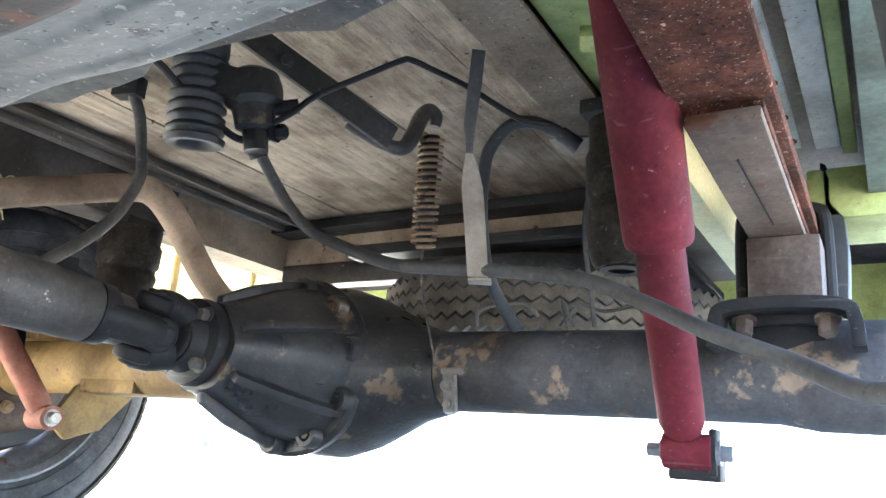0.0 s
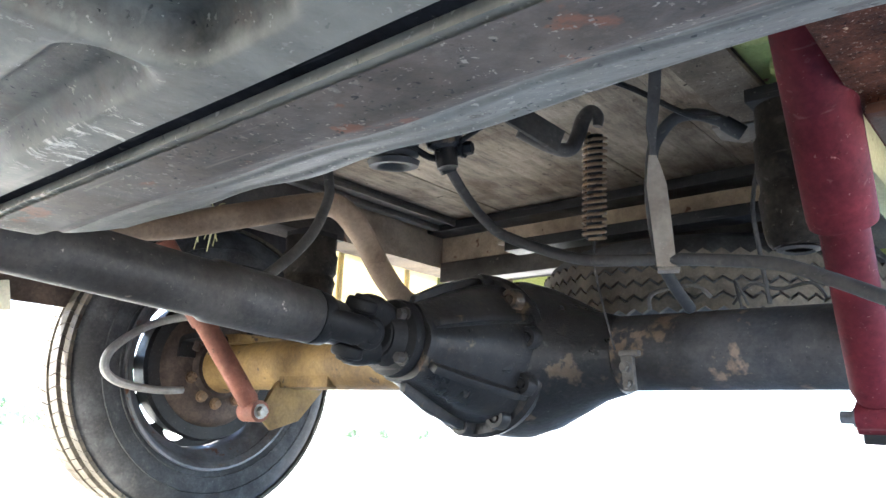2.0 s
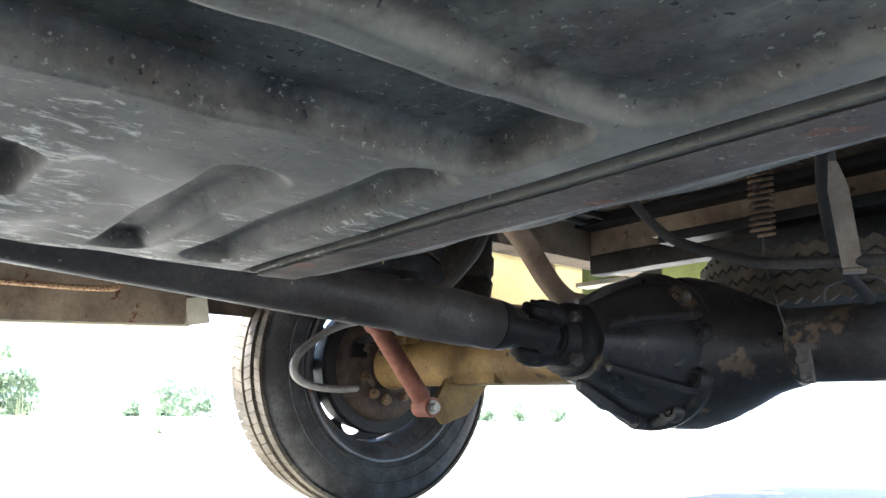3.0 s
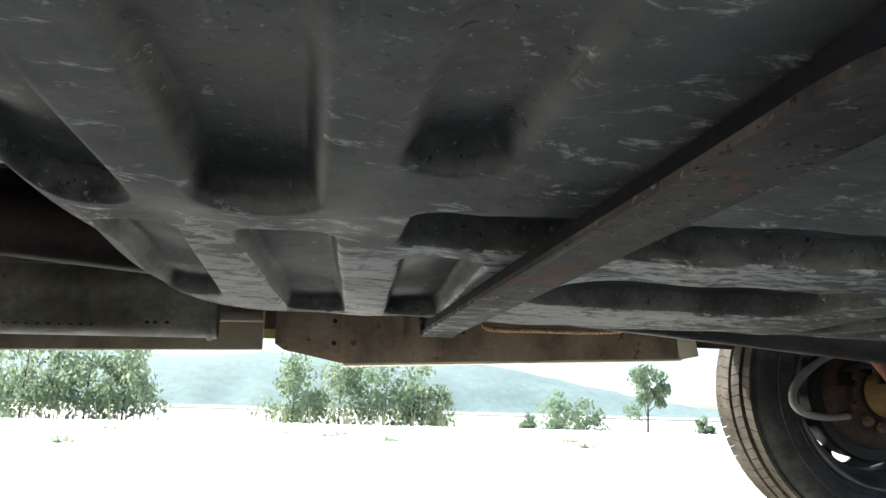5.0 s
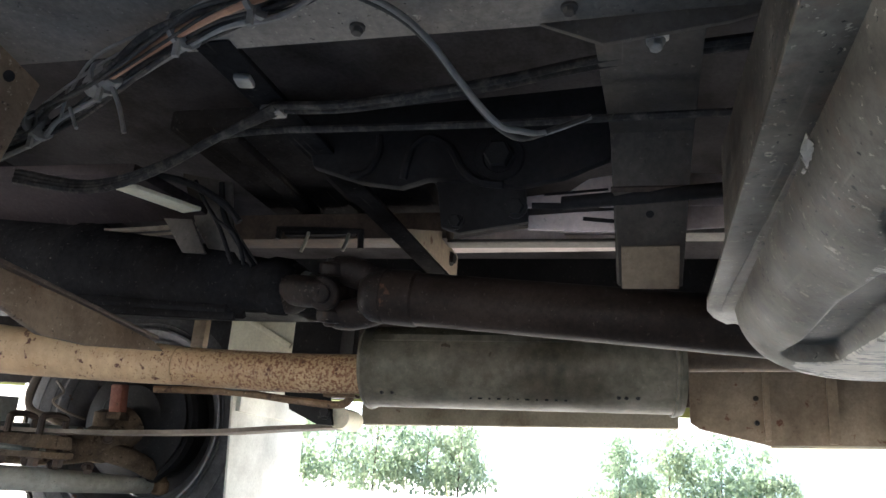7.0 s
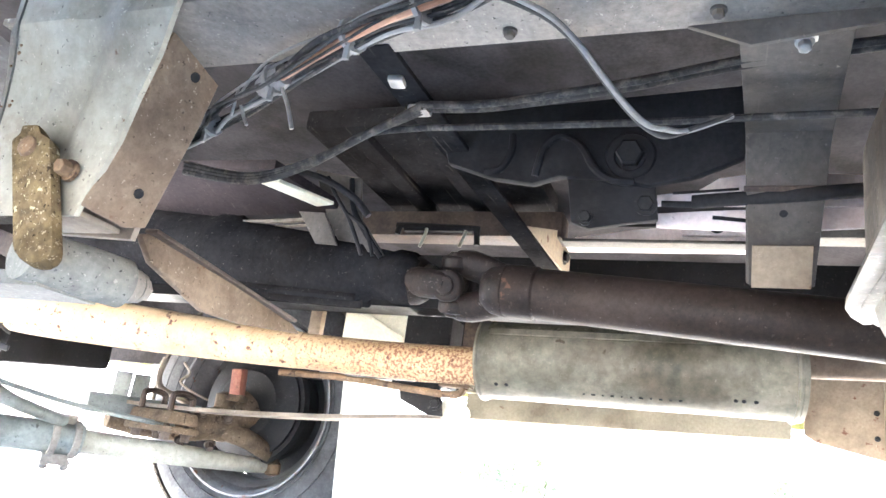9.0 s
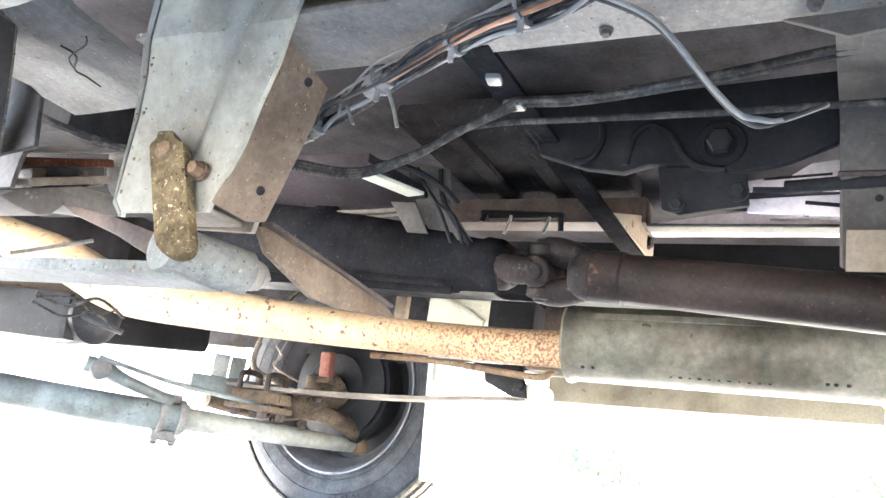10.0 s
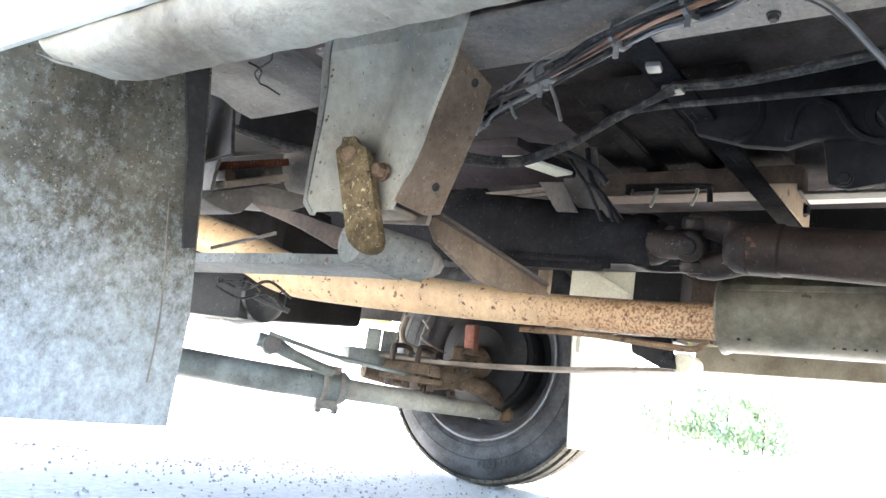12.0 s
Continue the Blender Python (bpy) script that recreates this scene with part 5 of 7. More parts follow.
# ---- rear springs, shock absorbers and bump stops ----
def leaf_spring(sx, label, rust, pack):
    """A semi-elliptic leaf spring over the rear axle; sx mirrors it."""
    t = thing("leaf_spring", label, "leaf spring", group="rear leaf springs", at=(sx * 0.692, 0.79, 0.42))

    def leaf(name, y0, y1, drop, thick, mat, w=0.07):
        s, n = Shape(), 16
        top, bot = [], []
        for i in range(n + 1):
            y = y0 + (y1 - y0) * i / n
            z = 0.514 + 0.018 * ((y - 0.79) / 0.62) ** 2 - drop
            top.append((y, z + thick))
            bot.append((y, z))
        ring = lambda y, zt, zb: [(sx * 0.692 - w / 2, y, zb), (sx * 0.692 + w / 2, y, zb), (sx * 0.692 + w / 2, y, zt), (sx * 0.692 - w / 2, y, zt)]
        s.rings([ring(a[0], a[1], b[1]) for a, b in zip(top, bot)])
        return part(name, s, mat, t, bevel=0.0025)

    leaf("main_leaf", 0.02, 1.48, 0.0, 0.009, rust)
    leaf("second_leaf", 0.13, 1.38, 0.0095, 0.009, rust, 0.0715)
    leaf("third_leaf", 0.445, 1.20, 0.0180, 0.0088, rust, 0.056)
    leaf("helper_leaf", 0.437, 1.12, 0.0270, 0.0092, pack, 0.054)
    ub = Shape()
    for y in (0.785, 0.845):
        x0, x1 = sx * 0.692 - 0.043, sx * 0.692 + 0.043
        ub.mark().tube([(x0, y, 0.37), (x0, y, 0.51), (x0 + 0.01, y, 0.533), (sx * 0.692, y, 0.536), (x1 - 0.01, y, 0.533), (x1, y, 0.51), (x1, y, 0.37)], 0.0075, 10, 4)
    part("u_bolt", ub, M_DARK, t)
    part("clamp_plate", Shape().ribbon([(sx * 0.698 - 0.064, 0.70, 0.365), (sx * 0.698 - 0.062, 0.70, 0.392), (sx * 0.698 - 0.052, 0.70, 0.405), (sx * 0.698, 0.70, 0.409), (sx * 0.698 + 0.052, 0.70, 0.405), (sx * 0.698 + 0.062, 0.70, 0.392), (sx * 0.698 + 0.064, 0.70, 0.365)], (0, 1, 0), 0.04, 0.012), M_DARK, t, "dark clamp plate", bevel=0.006)
    nut = Shape()
    for k in (-1, 1):
        nut.bolt((sx * 0.698 + 0.038 * k, 0.712, 0.396), (0, -0.4, -1), 0.009, 0.016)
    part("nut", nut, M_BROWNDARK, t)
    part("spring_pad", Shape().box((sx * 0.698, 0.780, 0.448), (0.070, 0.12, 0.077)), M_BROWNDARK, t, bevel=0.003)
    part("buffer", Shape().prism([(sx * 0.732, 0.80, 0.432), (sx * 0.752, 0.80, 0.432), (sx * 0.755, 0.80, 0.49), (sx * 0.753, 0.80, 0.53), (sx * 0.743, 0.80, 0.545), (sx * 0.744, 0.80, 0.572), (sx * 0.738, 0.80, 0.590), (sx * 0.732, 0.80, 0.594)], (0, 0.06, 0)), M_RUBBER, t, "black lobed rubber buffer", bevel=0.006)
    part("crack", Shape().bar((sx * 0.692, 0.50, 0.4868), (sx * 0.695, 0.68, 0.4868), 0.0016, 0.0012), M_BLACK, t, "dark crack along the pack")
    return t


leaf_spring(1, "red-rusted leaf spring with a grey helper pack", M_SPRING, M_PACK)
leaf_spring(-1, "dusty leaf spring behind the far bump stop", M_PACK, M_DARK)


def bump_stop(at, top, label, skin, k=1.0):
    t = thing("bump_stop", label, "bump stop", group="bump stops", at=at)
    x, y, z = at
    h = top - z
    part("rubber", Shape().lathe((x, y, z), (0, 0, 1), [(0.03, 0.012 * k), (0.012, 0.016 * k), (0.002, 0.022 * k), (0.0, 0.029 * k), (0.006, 0.035 * k), (0.02, 0.039 * k), (h * 0.35, 0.043 * k), (h * 0.40, 0.040 * k), (h * 0.45, 0.040 * k), (h * 0.5, 0.044 * k), (h * 0.75, 0.045 * k), (h * 0.8, 0.041 * k), (h, 0.042 * k)], 36, False), skin, t, angle=60)
    part("rim", Shape().lathe((x, y, z), (0, 0, 1), [(-0.0015, 0.016 * k), (-0.004, 0.020 * k), (-0.0015, 0.026 * k)], 32, False), M_HOSE, t)
    part("mount", Shape().box((x, y, top + 0.008), (0.07, 0.08, 0.016)), M_DARK, t, bevel=0.002)
    return t


bump_stop((0.556, 0.635, 0.438), 0.60, "hollow black rubber bump stop under the rail", M_STOP, 0.86)
bump_stop((-0.442, 0.774, 0.470), 0.61, "brown dusty rubber bump stop under the far rail", M_STOP, 1.28)


def shock(top, knee, low, r1, r2, mat, label):
    t = thing("shock_absorber", label, "shock absorber", group="shock absorbers", at=low)
    top, knee, low = Vector(top), Vector(knee), Vector(low)
    w = (low - top).normalized()
    part("dust_tube", Shape().lathe(top, w, [(0, r1 * 0.6), (0.004, r1), ((knee - top).length - 0.006, r1 * 1.01), ((knee - top).length, r1 * 0.97), ((knee - top).length, r2)], 36), mat, t)
    body_ = part("body_tube", Shape().lathe(knee, w, [(-0.01, r2), ((low - knee).length - 0.012, r2), ((low - knee).length, r2 * 0.8)], 32), mat, t)
    return t, w, body_


t, w, bt = shock((0.6390, 0.368, 0.602), (0.6280, 0.505, 0.4260), (0.6200, 0.617, 0.279), 0.0285, 0.0205, M_RED, "dark red shock absorber with a stepped dust tube")
lo = Vector((0.622, 0.622, 0.262))
part("lower_eye", Shape().rod(lo - Vector((0.020, 0, 0)), lo + Vector((0.022, 0, 0)), 0.016, 24), M_RED, t)
part("fork", Shape().box((0.628, 0.632, 0.248), (0.046, 0.026, 0.022)).box((0.645, 0.628, 0.262), (0.007, 0.026, 0.042)), M_DARK, t, "dark fork bracket", bevel=0.003)
part("bolt", Shape().bolt((0.650, 0.622, 0.262), (1, 0, 0), 0.008, 0.010).bolt((0.600, 0.622, 0.262), (-1, 0, 0), 0.007, 0.012), M_RIM, t)
t, w, bt = shock((-0.545, 0.49, 0.56), (-0.52, 0.59, 0.415), (-0.488, 0.695, 0.262), 0.026, 0.0205, M_ORANGE, "faded orange-red shock absorber at the far wheel")
part("lower_eye", Shape().rod((-0.512, 0.698, 0.251), (-0.462, 0.698, 0.251), 0.021, 24), M_ORANGE, t)
part("bolt", Shape().bolt((-0.462, 0.698, 0.251), (1, 0, 0), 0.011, 0.012), M_STEEL, t)


# ---- fuel tank ----
def swell(v, lo, hi, soft):
    """1 inside lo..hi, falling smoothly to 0 over soft at each end."""
    t = np.clip(np.minimum(v - lo, hi - v) / soft + 0.5, 0, 1)
    return t * t * (3 - 2 * t)


def pocket(X, Y, xa, xb, ya, yb, r, soft):
    """A rounded oblong: 0 outside, rising smoothly to 1 over soft inside its outline."""
    qx, qy = np.abs(X - (xa + xb) / 2) - (xb - xa) / 2 + r, np.abs(Y - (ya + yb) / 2) - (yb - ya) / 2 + r
    d = r - np.hypot(np.maximum(qx, 0), np.maximum(qy, 0)) - np.minimum(np.maximum(qx, qy), 0)
    t = np.clip(d / soft, 0, 1)
    return t * t * (3 - 2 * t)


def tank_bottom():
    x0, x1, y0, y1 = 0.19, 0.795, -0.735, 0.092
    nx, ny = 280, 520
    X, Y = np.meshgrid(np.linspace(x0, x1, nx), np.linspace(y0, y1, ny), indexing="ij")
    Z = np.full(X.shape, 0.3585)
    # pockets near the front edge, in two rows
    far_lean = 0.06 * np.clip(0.52 - X, 0, 1)
    Z += 0.012 * pocket(X, Y + far_lean * 0.4, 0.300, 0.540, -0.704, -0.664, 0.018, 0.008)
    Z += 0.013 * pocket(X, Y - far_lean, 0.238, 0.533, -0.644, -0.592, 0.016, 0.007)
    Z += 0.014 * pocket(X, Y - far_lean, 0.236, 0.495, -0.562, -0.512, 0.018, 0.007)
    fade = np.clip((0.79 - X) / 0.17, 0.15, 1)
    Z += 0.013 * fade * pocket(X - 10.0 * (Y + 0.692) ** 2, Y, 0.562, 0.86, -0.716, -0.672, 0.014, 0.009)
    Z += 0.013 * fade * pocket(X, Y, 0.568, 0.86, -0.650, -0.600, 0.022, 0.008)
    Z += 0.012 * fade * pocket(X, Y, 0.632, 0.86, -0.580, -0.540, 0.020, 0.010)
    # long channel beside the strap, the scraped panel and the two pockets at the rear
    lean = np.clip(Y + 0.565, 0, 1)
    Z += 0.017 * pocket(X - 0.055 * lean, Y, 0.513, 0.590, -0.566, -0.068, 0.018, 0.008)
    Z += 0.017 * pocket(X, Y, 0.338, 0.458, -0.454, -0.226, 0.028, 0.008)
    Z += 0.012 * pocket(X, Y, 0.250, 0.490, -0.172, -0.130, 0.020, 0.014)
    Z += 0.013 * pocket(X, Y, 0.250, 0.538, -0.112, -0.068, 0.020, 0.014)
    Z += 0.007 * pocket(X, Y - 0.16 * np.clip(0.70 - X, 0, 1), 0.622, 0.84, -0.414, -0.066, 0.03, 0.010)
    # deep groove in front of the rear band
    Z += 0.045 * swell(Y, -0.0480, -0.0385, 0.003) * swell(X, 0.24, 0.80, 0.02)
    slope = np.clip(Y / 0.092, 0, 1)
    Z += 0.030 * slope + 0.040 * np.clip((Y - 0.060) / 0.032, 0, 1)
    Z += 0.0015 * np.sin(X * 41 + 3 * np.sin(Y * 17)) * np.sin(Y * 33) * np.clip(np.abs(Y + 0.04) / 0.06, 0, 1) + 0.004 * slope * np.sin(X * 38 + 0.6 + np.sin(X * 13))
    Z += 0.002 * swell(Y + 0.006 * np.sin(X * 9), 0.010, 0.022, 0.006) - 0.002 * swell(Y + 0.006 * np.sin(X * 14 + 1), 0.056, 0.072, 0.008)
    d = np.minimum(np.minimum(X - x0, x1 - X), Y - y0)
    rc = 0.115
    corner = (X < x0 + rc) & (Y < y0 + rc)
    d = np.where(corner, rc - np.hypot(X - x0 - rc, Y - y0 - rc), d)
    R = 0.045
    k = np.clip(1 - d / R, 0, 1)
    Z += R * (1 - np.sqrt(np.clip(1 - k * k, 0, 1)))
    Y = Y - 0.030 * (X - 0.45) * np.clip((-0.5 - Y) / 0.235, 0, 1)
    v = np.stack([X, Y, Z], -1).reshape(-1, 3)
    f = [(i * ny + j, (i + 1) * ny + j, (i + 1) * ny + j + 1, i * ny + j + 1) for i in range(nx - 1) for j in range(ny - 1) if d[i, j] > -0.002]
    s = Shape()
    s.v, s.f = [tuple(p) for p in v.tolist()], f
    return s, (x0, x1, y0, y1)


tank = thing("fuel_tank", "dark grey pressed-steel fuel tank with swaged belly", "fuel tank", at=(0.5, -0.33, 0.36))
s, (tx0, tx1, ty0, ty1) = tank_bottom()
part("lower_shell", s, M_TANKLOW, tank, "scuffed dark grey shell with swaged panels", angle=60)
# the rear lip has a paler paint for the light it catches
for name, lo, hi, mat, text in (("rear_band", -0.034, 0.0175, M_BAND, "rust-brown band along the rear edge"), ("rear_lip", 0.0160, 0.2, M_TANKLIP, "dented rear lip with a pale painted highlight")):
    band = Shape()
    rows = [i for i, p in enumerate(s.v) if lo < p[1] < hi and 0.215 < p[0] < 0.775]
    at = {i: k for k, i in enumerate(rows)}
    band.add([(s.v[i][0], s.v[i][1], s.v[i][2] - 0.0015) for i in rows], [tuple(at[i] for i in f) for f in s.f if all(i in at for i in f)])
    part(name, band, mat, tank, text, angle=60)
# black strip laid in the groove to stand for its deep shade
part("groove_shade", Shape().box((0.515, -0.0425, 0.370), (0.55, 0.0125, 0.013)), M_TIE, tank, "black strip that paints the shade in the groove")
bend = [(tx0 + 0.115 - 0.115 * math.cos(a), ty0 + 0.115 - 0.115 * math.sin(a)) for a in (math.pi / 2 * k / 8 for k in range(9))]
part("upper_shell", Shape().prism([(x, y, 0.402) for x, y in bend + [(tx1, ty0), (tx1, ty1 - 0.03), (tx0, ty1 - 0.03)]], (0, 0, 0.14)), M_TANK, tank, bevel=0.02)
edge = [(x - 0.006, y - 0.004) for x, y in bend] + [(tx1 + 0.004, ty0 - 0.004)] + [(tx1 + 0.004 - (tx1 - tx0 + 0.016) * k / 30, 0.096 + 0.005 * math.sin(k * 0.9) + 0.003 * math.sin(k * 2.3)) for k in range(31)]
part("seam_flange", Shape().prism([(x, y, 0.399) for x, y in edge], (0, 0, 0.006)), M_TANK, tank, "wavy seam flange", bevel=0.0015)
lip_in = [(x, y) for x, y in bend[5:]] + [(0.800, -0.732)]
lip_out = [(tx0 + 0.115 - 0.130 * math.cos(a), ty0 + 0.115 - 0.130 * math.sin(a)) for a in (math.pi / 2 * k / 8 for k in range(5, 9))] + [(0.800, -0.763)]
part("front_flange", Shape().prism([(x, y, 0.400) for x, y in lip_in + lip_out[::-1]], (0, 0, 0.004)), M_TANK, tank, "dark grey front mounting flange", bevel=0.001)
strap_line = [(0.815, 0.45), (0.809, 0.40), (0.778, 0.350), (0.74, 0.3475), (0.6, 0.3475), (0.4, 0.3475), (0.25, 0.3475), (0.212, 0.350), (0.180, 0.40), (0.176, 0.45)]
part("strap", Shape().ribbon([(x, -0.491, z) for x, z in strap_line], (0, 1, 0), 0.029, 0.003), M_TANKSTRAP, tank, "flat scuffed tank strap")
# black fill that draws the shadow line between strap and tank
part("strap_shade", Shape().ribbon([(x, -0.490, z + 0.0058) for x, z in strap_line[2:8]], (0, 1, 0), 0.024, 0.0075), M_BLACK, tank, "black strip for the shaded gap under the strap")
M_FLAKE = worn("flaking_pale_paint", (0.46, 0.44, 0.38), (0.60, 0.57, 0.50), 0.7, scale=60)
tear, rag = Shape(), random.Random(3)
for k in range(9):
    f = k / 8
    c = Vector((0.580 - 0.038 * f, -0.741 + 0.009 * f, 0.3955))
    a, r = rag.uniform(0, 6), rag.uniform(0.002, 0.0045)
    tear.add([c + Vector((r * math.cos(a + q * 1.57), r * 0.7 * math.sin(a + q * 1.57), -0.004 * rag.random())) for q in range(4)] + [c + Vector((0, 0, 0.004))], [(3, 2, 1, 0), (0, 1, 4), (1, 2, 4), (2, 3, 4), (3, 0, 4)])
part("torn_edge", tear, M_FLAKE, tank, "small torn pale scrape")


# ---- brake regulator and its linkage over the rear axle ----
rg = thing("brake_regulator", "black brake load regulator with lever and long coil spring", "brake regulator", at=(0.26, 0.45, 0.55))
part("mount_plate", Shape().bar((0.185, 0.375, 0.69), (0.305, 0.562, 0.592), 0.036, 0.005, (0.7, -0.5, 0.2)), M_HOSE, rg, "dark flat mounting bar", bevel=0.001)
part("housing", Shape().lathe((0.247, 0.392, 0.605), (0.1, 0.15, -1), [(0, 0.018), (0.006, 0.027), (0.02, 0.030), (0.034, 0.029), (0.04, 0.022), (0.06, 0.020), (0.064, 0.013), (0.085, 0.012)], 24).box((0.235, 0.375, 0.585), (0.05, 0.03, 0.03), (0, 20, 20)), M_DIFF, rg, "oily black valve housing", bevel=0.0)
part("side_port", Shape().rod((0.26, 0.405, 0.566), (0.285, 0.425, 0.575), 0.008).rod((0.235, 0.405, 0.545), (0.262, 0.42, 0.548), 0.009).bolt((0.268, 0.415, 0.545), (1, 0.3, 0), 0.008, 0.01), M_DARK, rg)
lv = Shape().tube([(0.262, 0.53, 0.605), (0.285, 0.563, 0.592), (0.299, 0.59, 0.592), (0.303, 0.605, 0.612), (0.306, 0.615, 0.640), (0.314, 0.622, 0.653), (0.322, 0.627, 0.645), (0.321, 0.627, 0.632)], [0.007, 0.0085, 0.0095, 0.0105, 0.0105, 0.0095, 0.008, 0.006], 12, 5)
part("lever", lv, M_PROPDARK, rg, "bent steel lever hook")
part("bolt", Shape().bolt((0.238, 0.445, 0.648), (0.6, -0.6, -0.3), 0.006, 0.006), M_PROPDARK, rg)
coil, top_, bot_ = [], Vector((0.316, 0.629, 0.622)), Vector((0.299, 0.655, 0.486))
wv = (bot_ - top_).normalized()
sa = wv.cross(Vector((1, 0, 0))).normalized()
sb = wv.cross(sa)
turns = 17
for i in range(turns * 10 + 1):
    a = math.tau * i / 10
    f = i / (turns * 10)
    coil.append(top_ + (bot_ - top_) * f + (sa * math.cos(a) + sb * math.sin(a)) * 0.0145)
part("coil_spring", Shape().tube(coil, 0.0024, 7, 1), M_CASTING, rg, "rusty brown coil spring")
part("spring_core", Shape().rod(top_, bot_, 0.0105, 12), M_DARK, rg)
part("pull_wire", Shape().tube([(0.299, 0.655, 0.488), (0.297, 0.662, 0.44), (0.303, 0.70, 0.345)], 0.0014, 6), M_WIRE, rg, "thin pull wire")

bl = thing("bellows", "ribbed black rubber bellows bump stop", "bump stop", at=(0.207, 0.366, 0.54))
bprof = []
for k in range(7):
    z = k * 0.0115
    bprof += [(z, 0.0235), (z + 0.0035, 0.0285), (z + 0.007, 0.0285), (z + 0.0105, 0.0235)]
part("ribs", Shape().lathe((0.204, 0.369, 0.532), (0.06, -0.12, 1), [(0.02, 0.010), (-0.004, 0.014), (-0.009, 0.020), (-0.009, 0.028), (-0.003, 0.030)] + bprof + [(0.085, 0.026), (0.12, 0.026)], 32, False), M_RUBBER, bl, angle=60)
part("top_plate", Shape().box((0.212, 0.352, 0.660), (0.075, 0.07, 0.012)).box((0.212, 0.352, 0.70), (0.05, 0.05, 0.07)), M_DARK, bl, bevel=0.003)

hs = thing("brake_hose", "long dusty black rubber hose sagging above the axle", "hose", at=(0.49, 0.46, 0.39))
part("hose", Shape().tube([(0.240, 0.410, 0.540), (0.243, 0.425, 0.525), (0.250, 0.444, 0.500), (0.270, 0.452, 0.472), (0.302, 0.456, 0.446), (0.385, 0.460, 0.413), (0.44, 0.460, 0.404), (0.493, 0.459, 0.399), (0.540, 0.462, 0.393), (0.588, 0.462, 0.384), (0.635, 0.45, 0.362), (0.680, 0.428, 0.338), (0.734, 0.402, 0.314), (0.776, 0.352, 0.292), (0.80, 0.29, 0.30), (0.80, 0.22, 0.36), (0.79, 0.17, 0.44)], 0.0060, 12), M_HOSE, hs)
part("collar", Shape().lathe((0.241, 0.408, 0.545), (0.1, 0.5, -0.9), [(0, 0.010), (0.012, 0.0105), (0.026, 0.0095)], 16), M_DARK, hs)
st = thing("hose_strap", "twisted pale steel strap holding the brake hose", "strap", at=(0.49, 0.45, 0.39))
def twisted(line):
    rows = []
    for p, sd, half in line:
        p, sd = Vector(p), Vector(sd).normalized()
        nrm = Vector((sd.y, -sd.x, 0)) * 0.0012
        rows.append([p - sd * half - nrm, p + sd * half - nrm, p + sd * half + nrm, p - sd * half + nrm])
    return Shape().rings(rows)


# the edge-on upper half takes a dark colour in place of shade
part("upper_strap", twisted([((0.513, 0.388, 0.566), (0.8, 0.6, 0), 0.0055), ((0.509, 0.392, 0.535), (0.8, 0.6, 0), 0.0055), ((0.501, 0.402, 0.508), (0.6, 0.8, 0), 0.005), ((0.498, 0.409, 0.494), (0.5, 0.86, 0), 0.003), ((0.4965, 0.412, 0.487), (0.7, 0.7, 0), 0.003)]), M_HOSE, st, "upper half of the strap, painted dark as shaded")
part("lower_strap", twisted([((0.4965, 0.412, 0.488), (0.7, 0.7, 0), 0.003), ((0.4955, 0.418, 0.477), (0.8, 0.6, 0), 0.006), ((0.494, 0.425, 0.462), (0.86, 0.5, 0), 0.009), ((0.491, 0.440, 0.430), (0.86, 0.5, 0), 0.0090), ((0.488, 0.455, 0.392), (0.86, 0.5, 0), 0.0088)]), M_GALVB, st, "pale lower half of the strap")
part("clip", Shape().box((0.488, 0.459, 0.389), (0.020, 0.018, 0.003), (0, 0, 25)), M_GALVB, st, bevel=0.001)

bh = thing("axle_hose", "curved black rubber axle hose with a flat bracket", "hose", at=(0.45, 0.63, 0.55))
part("hose", Shape().tube([(0.487, 0.643, 0.598), (0.475, 0.638, 0.607), (0.455, 0.624, 0.614), (0.432, 0.614, 0.610), (0.410, 0.613, 0.588), (0.401, 0.615, 0.562), (0.394, 0.628, 0.505), (0.393, 0.660, 0.44), (0.40, 0.72, 0.395)], 0.0075, 12), M_RUBBER, bh)
part("end_fitting", Shape().rod((0.482, 0.640, 0.602), (0.500, 0.652, 0.588), 0.0095, 12), M_RUBBER, bh)
part("bracket", Shape().prism([(0.462, 0.655, 0.607), (0.510, 0.665, 0.607), (0.512, 0.69, 0.600), (0.485, 0.70, 0.598), (0.462, 0.685, 0.602)], (0, 0, -0.003)), M_GALVB, bh, "pale flat bracket")
part("thin_pipe", Shape().tube([(0.515, 0.69, 0.592), (0.50, 0.70, 0.565), (0.487, 0.71, 0.515), (0.486, 0.73, 0.46), (0.488, 0.75, 0.40)], 0.0030, 8), M_HOSE, bh)
bl2 = thing("brake_pipe", "bent dark steel brake pipe under the floor boards", "pipe", at=(0.38, 0.46, 0.6))
part("pipe", Shape().tube([(0.262, 0.402, 0.545), (0.285, 0.415, 0.562), (0.306, 0.426, 0.583), (0.345, 0.446, 0.606), (0.380, 0.463, 0.625), (0.390, 0.468, 0.626), (0.410, 0.483, 0.617), (0.437, 0.505, 0.604), (0.482, 0.533, 0.574), (0.505, 0.56, 0.575)], 0.0032, 8), M_DARK, bl2)
part("second_pipe", Shape().tube([(0.185, 0.29, 0.60), (0.200, 0.318, 0.587), (0.209, 0.345, 0.568), (0.222, 0.373, 0.548), (0.234, 0.393, 0.536), (0.245, 0.405, 0.534)], 0.004, 8), M_DARK, bl2)
fh = thing("far_brake_hose", "black brake hose hanging from a floor bracket", "hose", at=(-0.12, 0.52, 0.5))
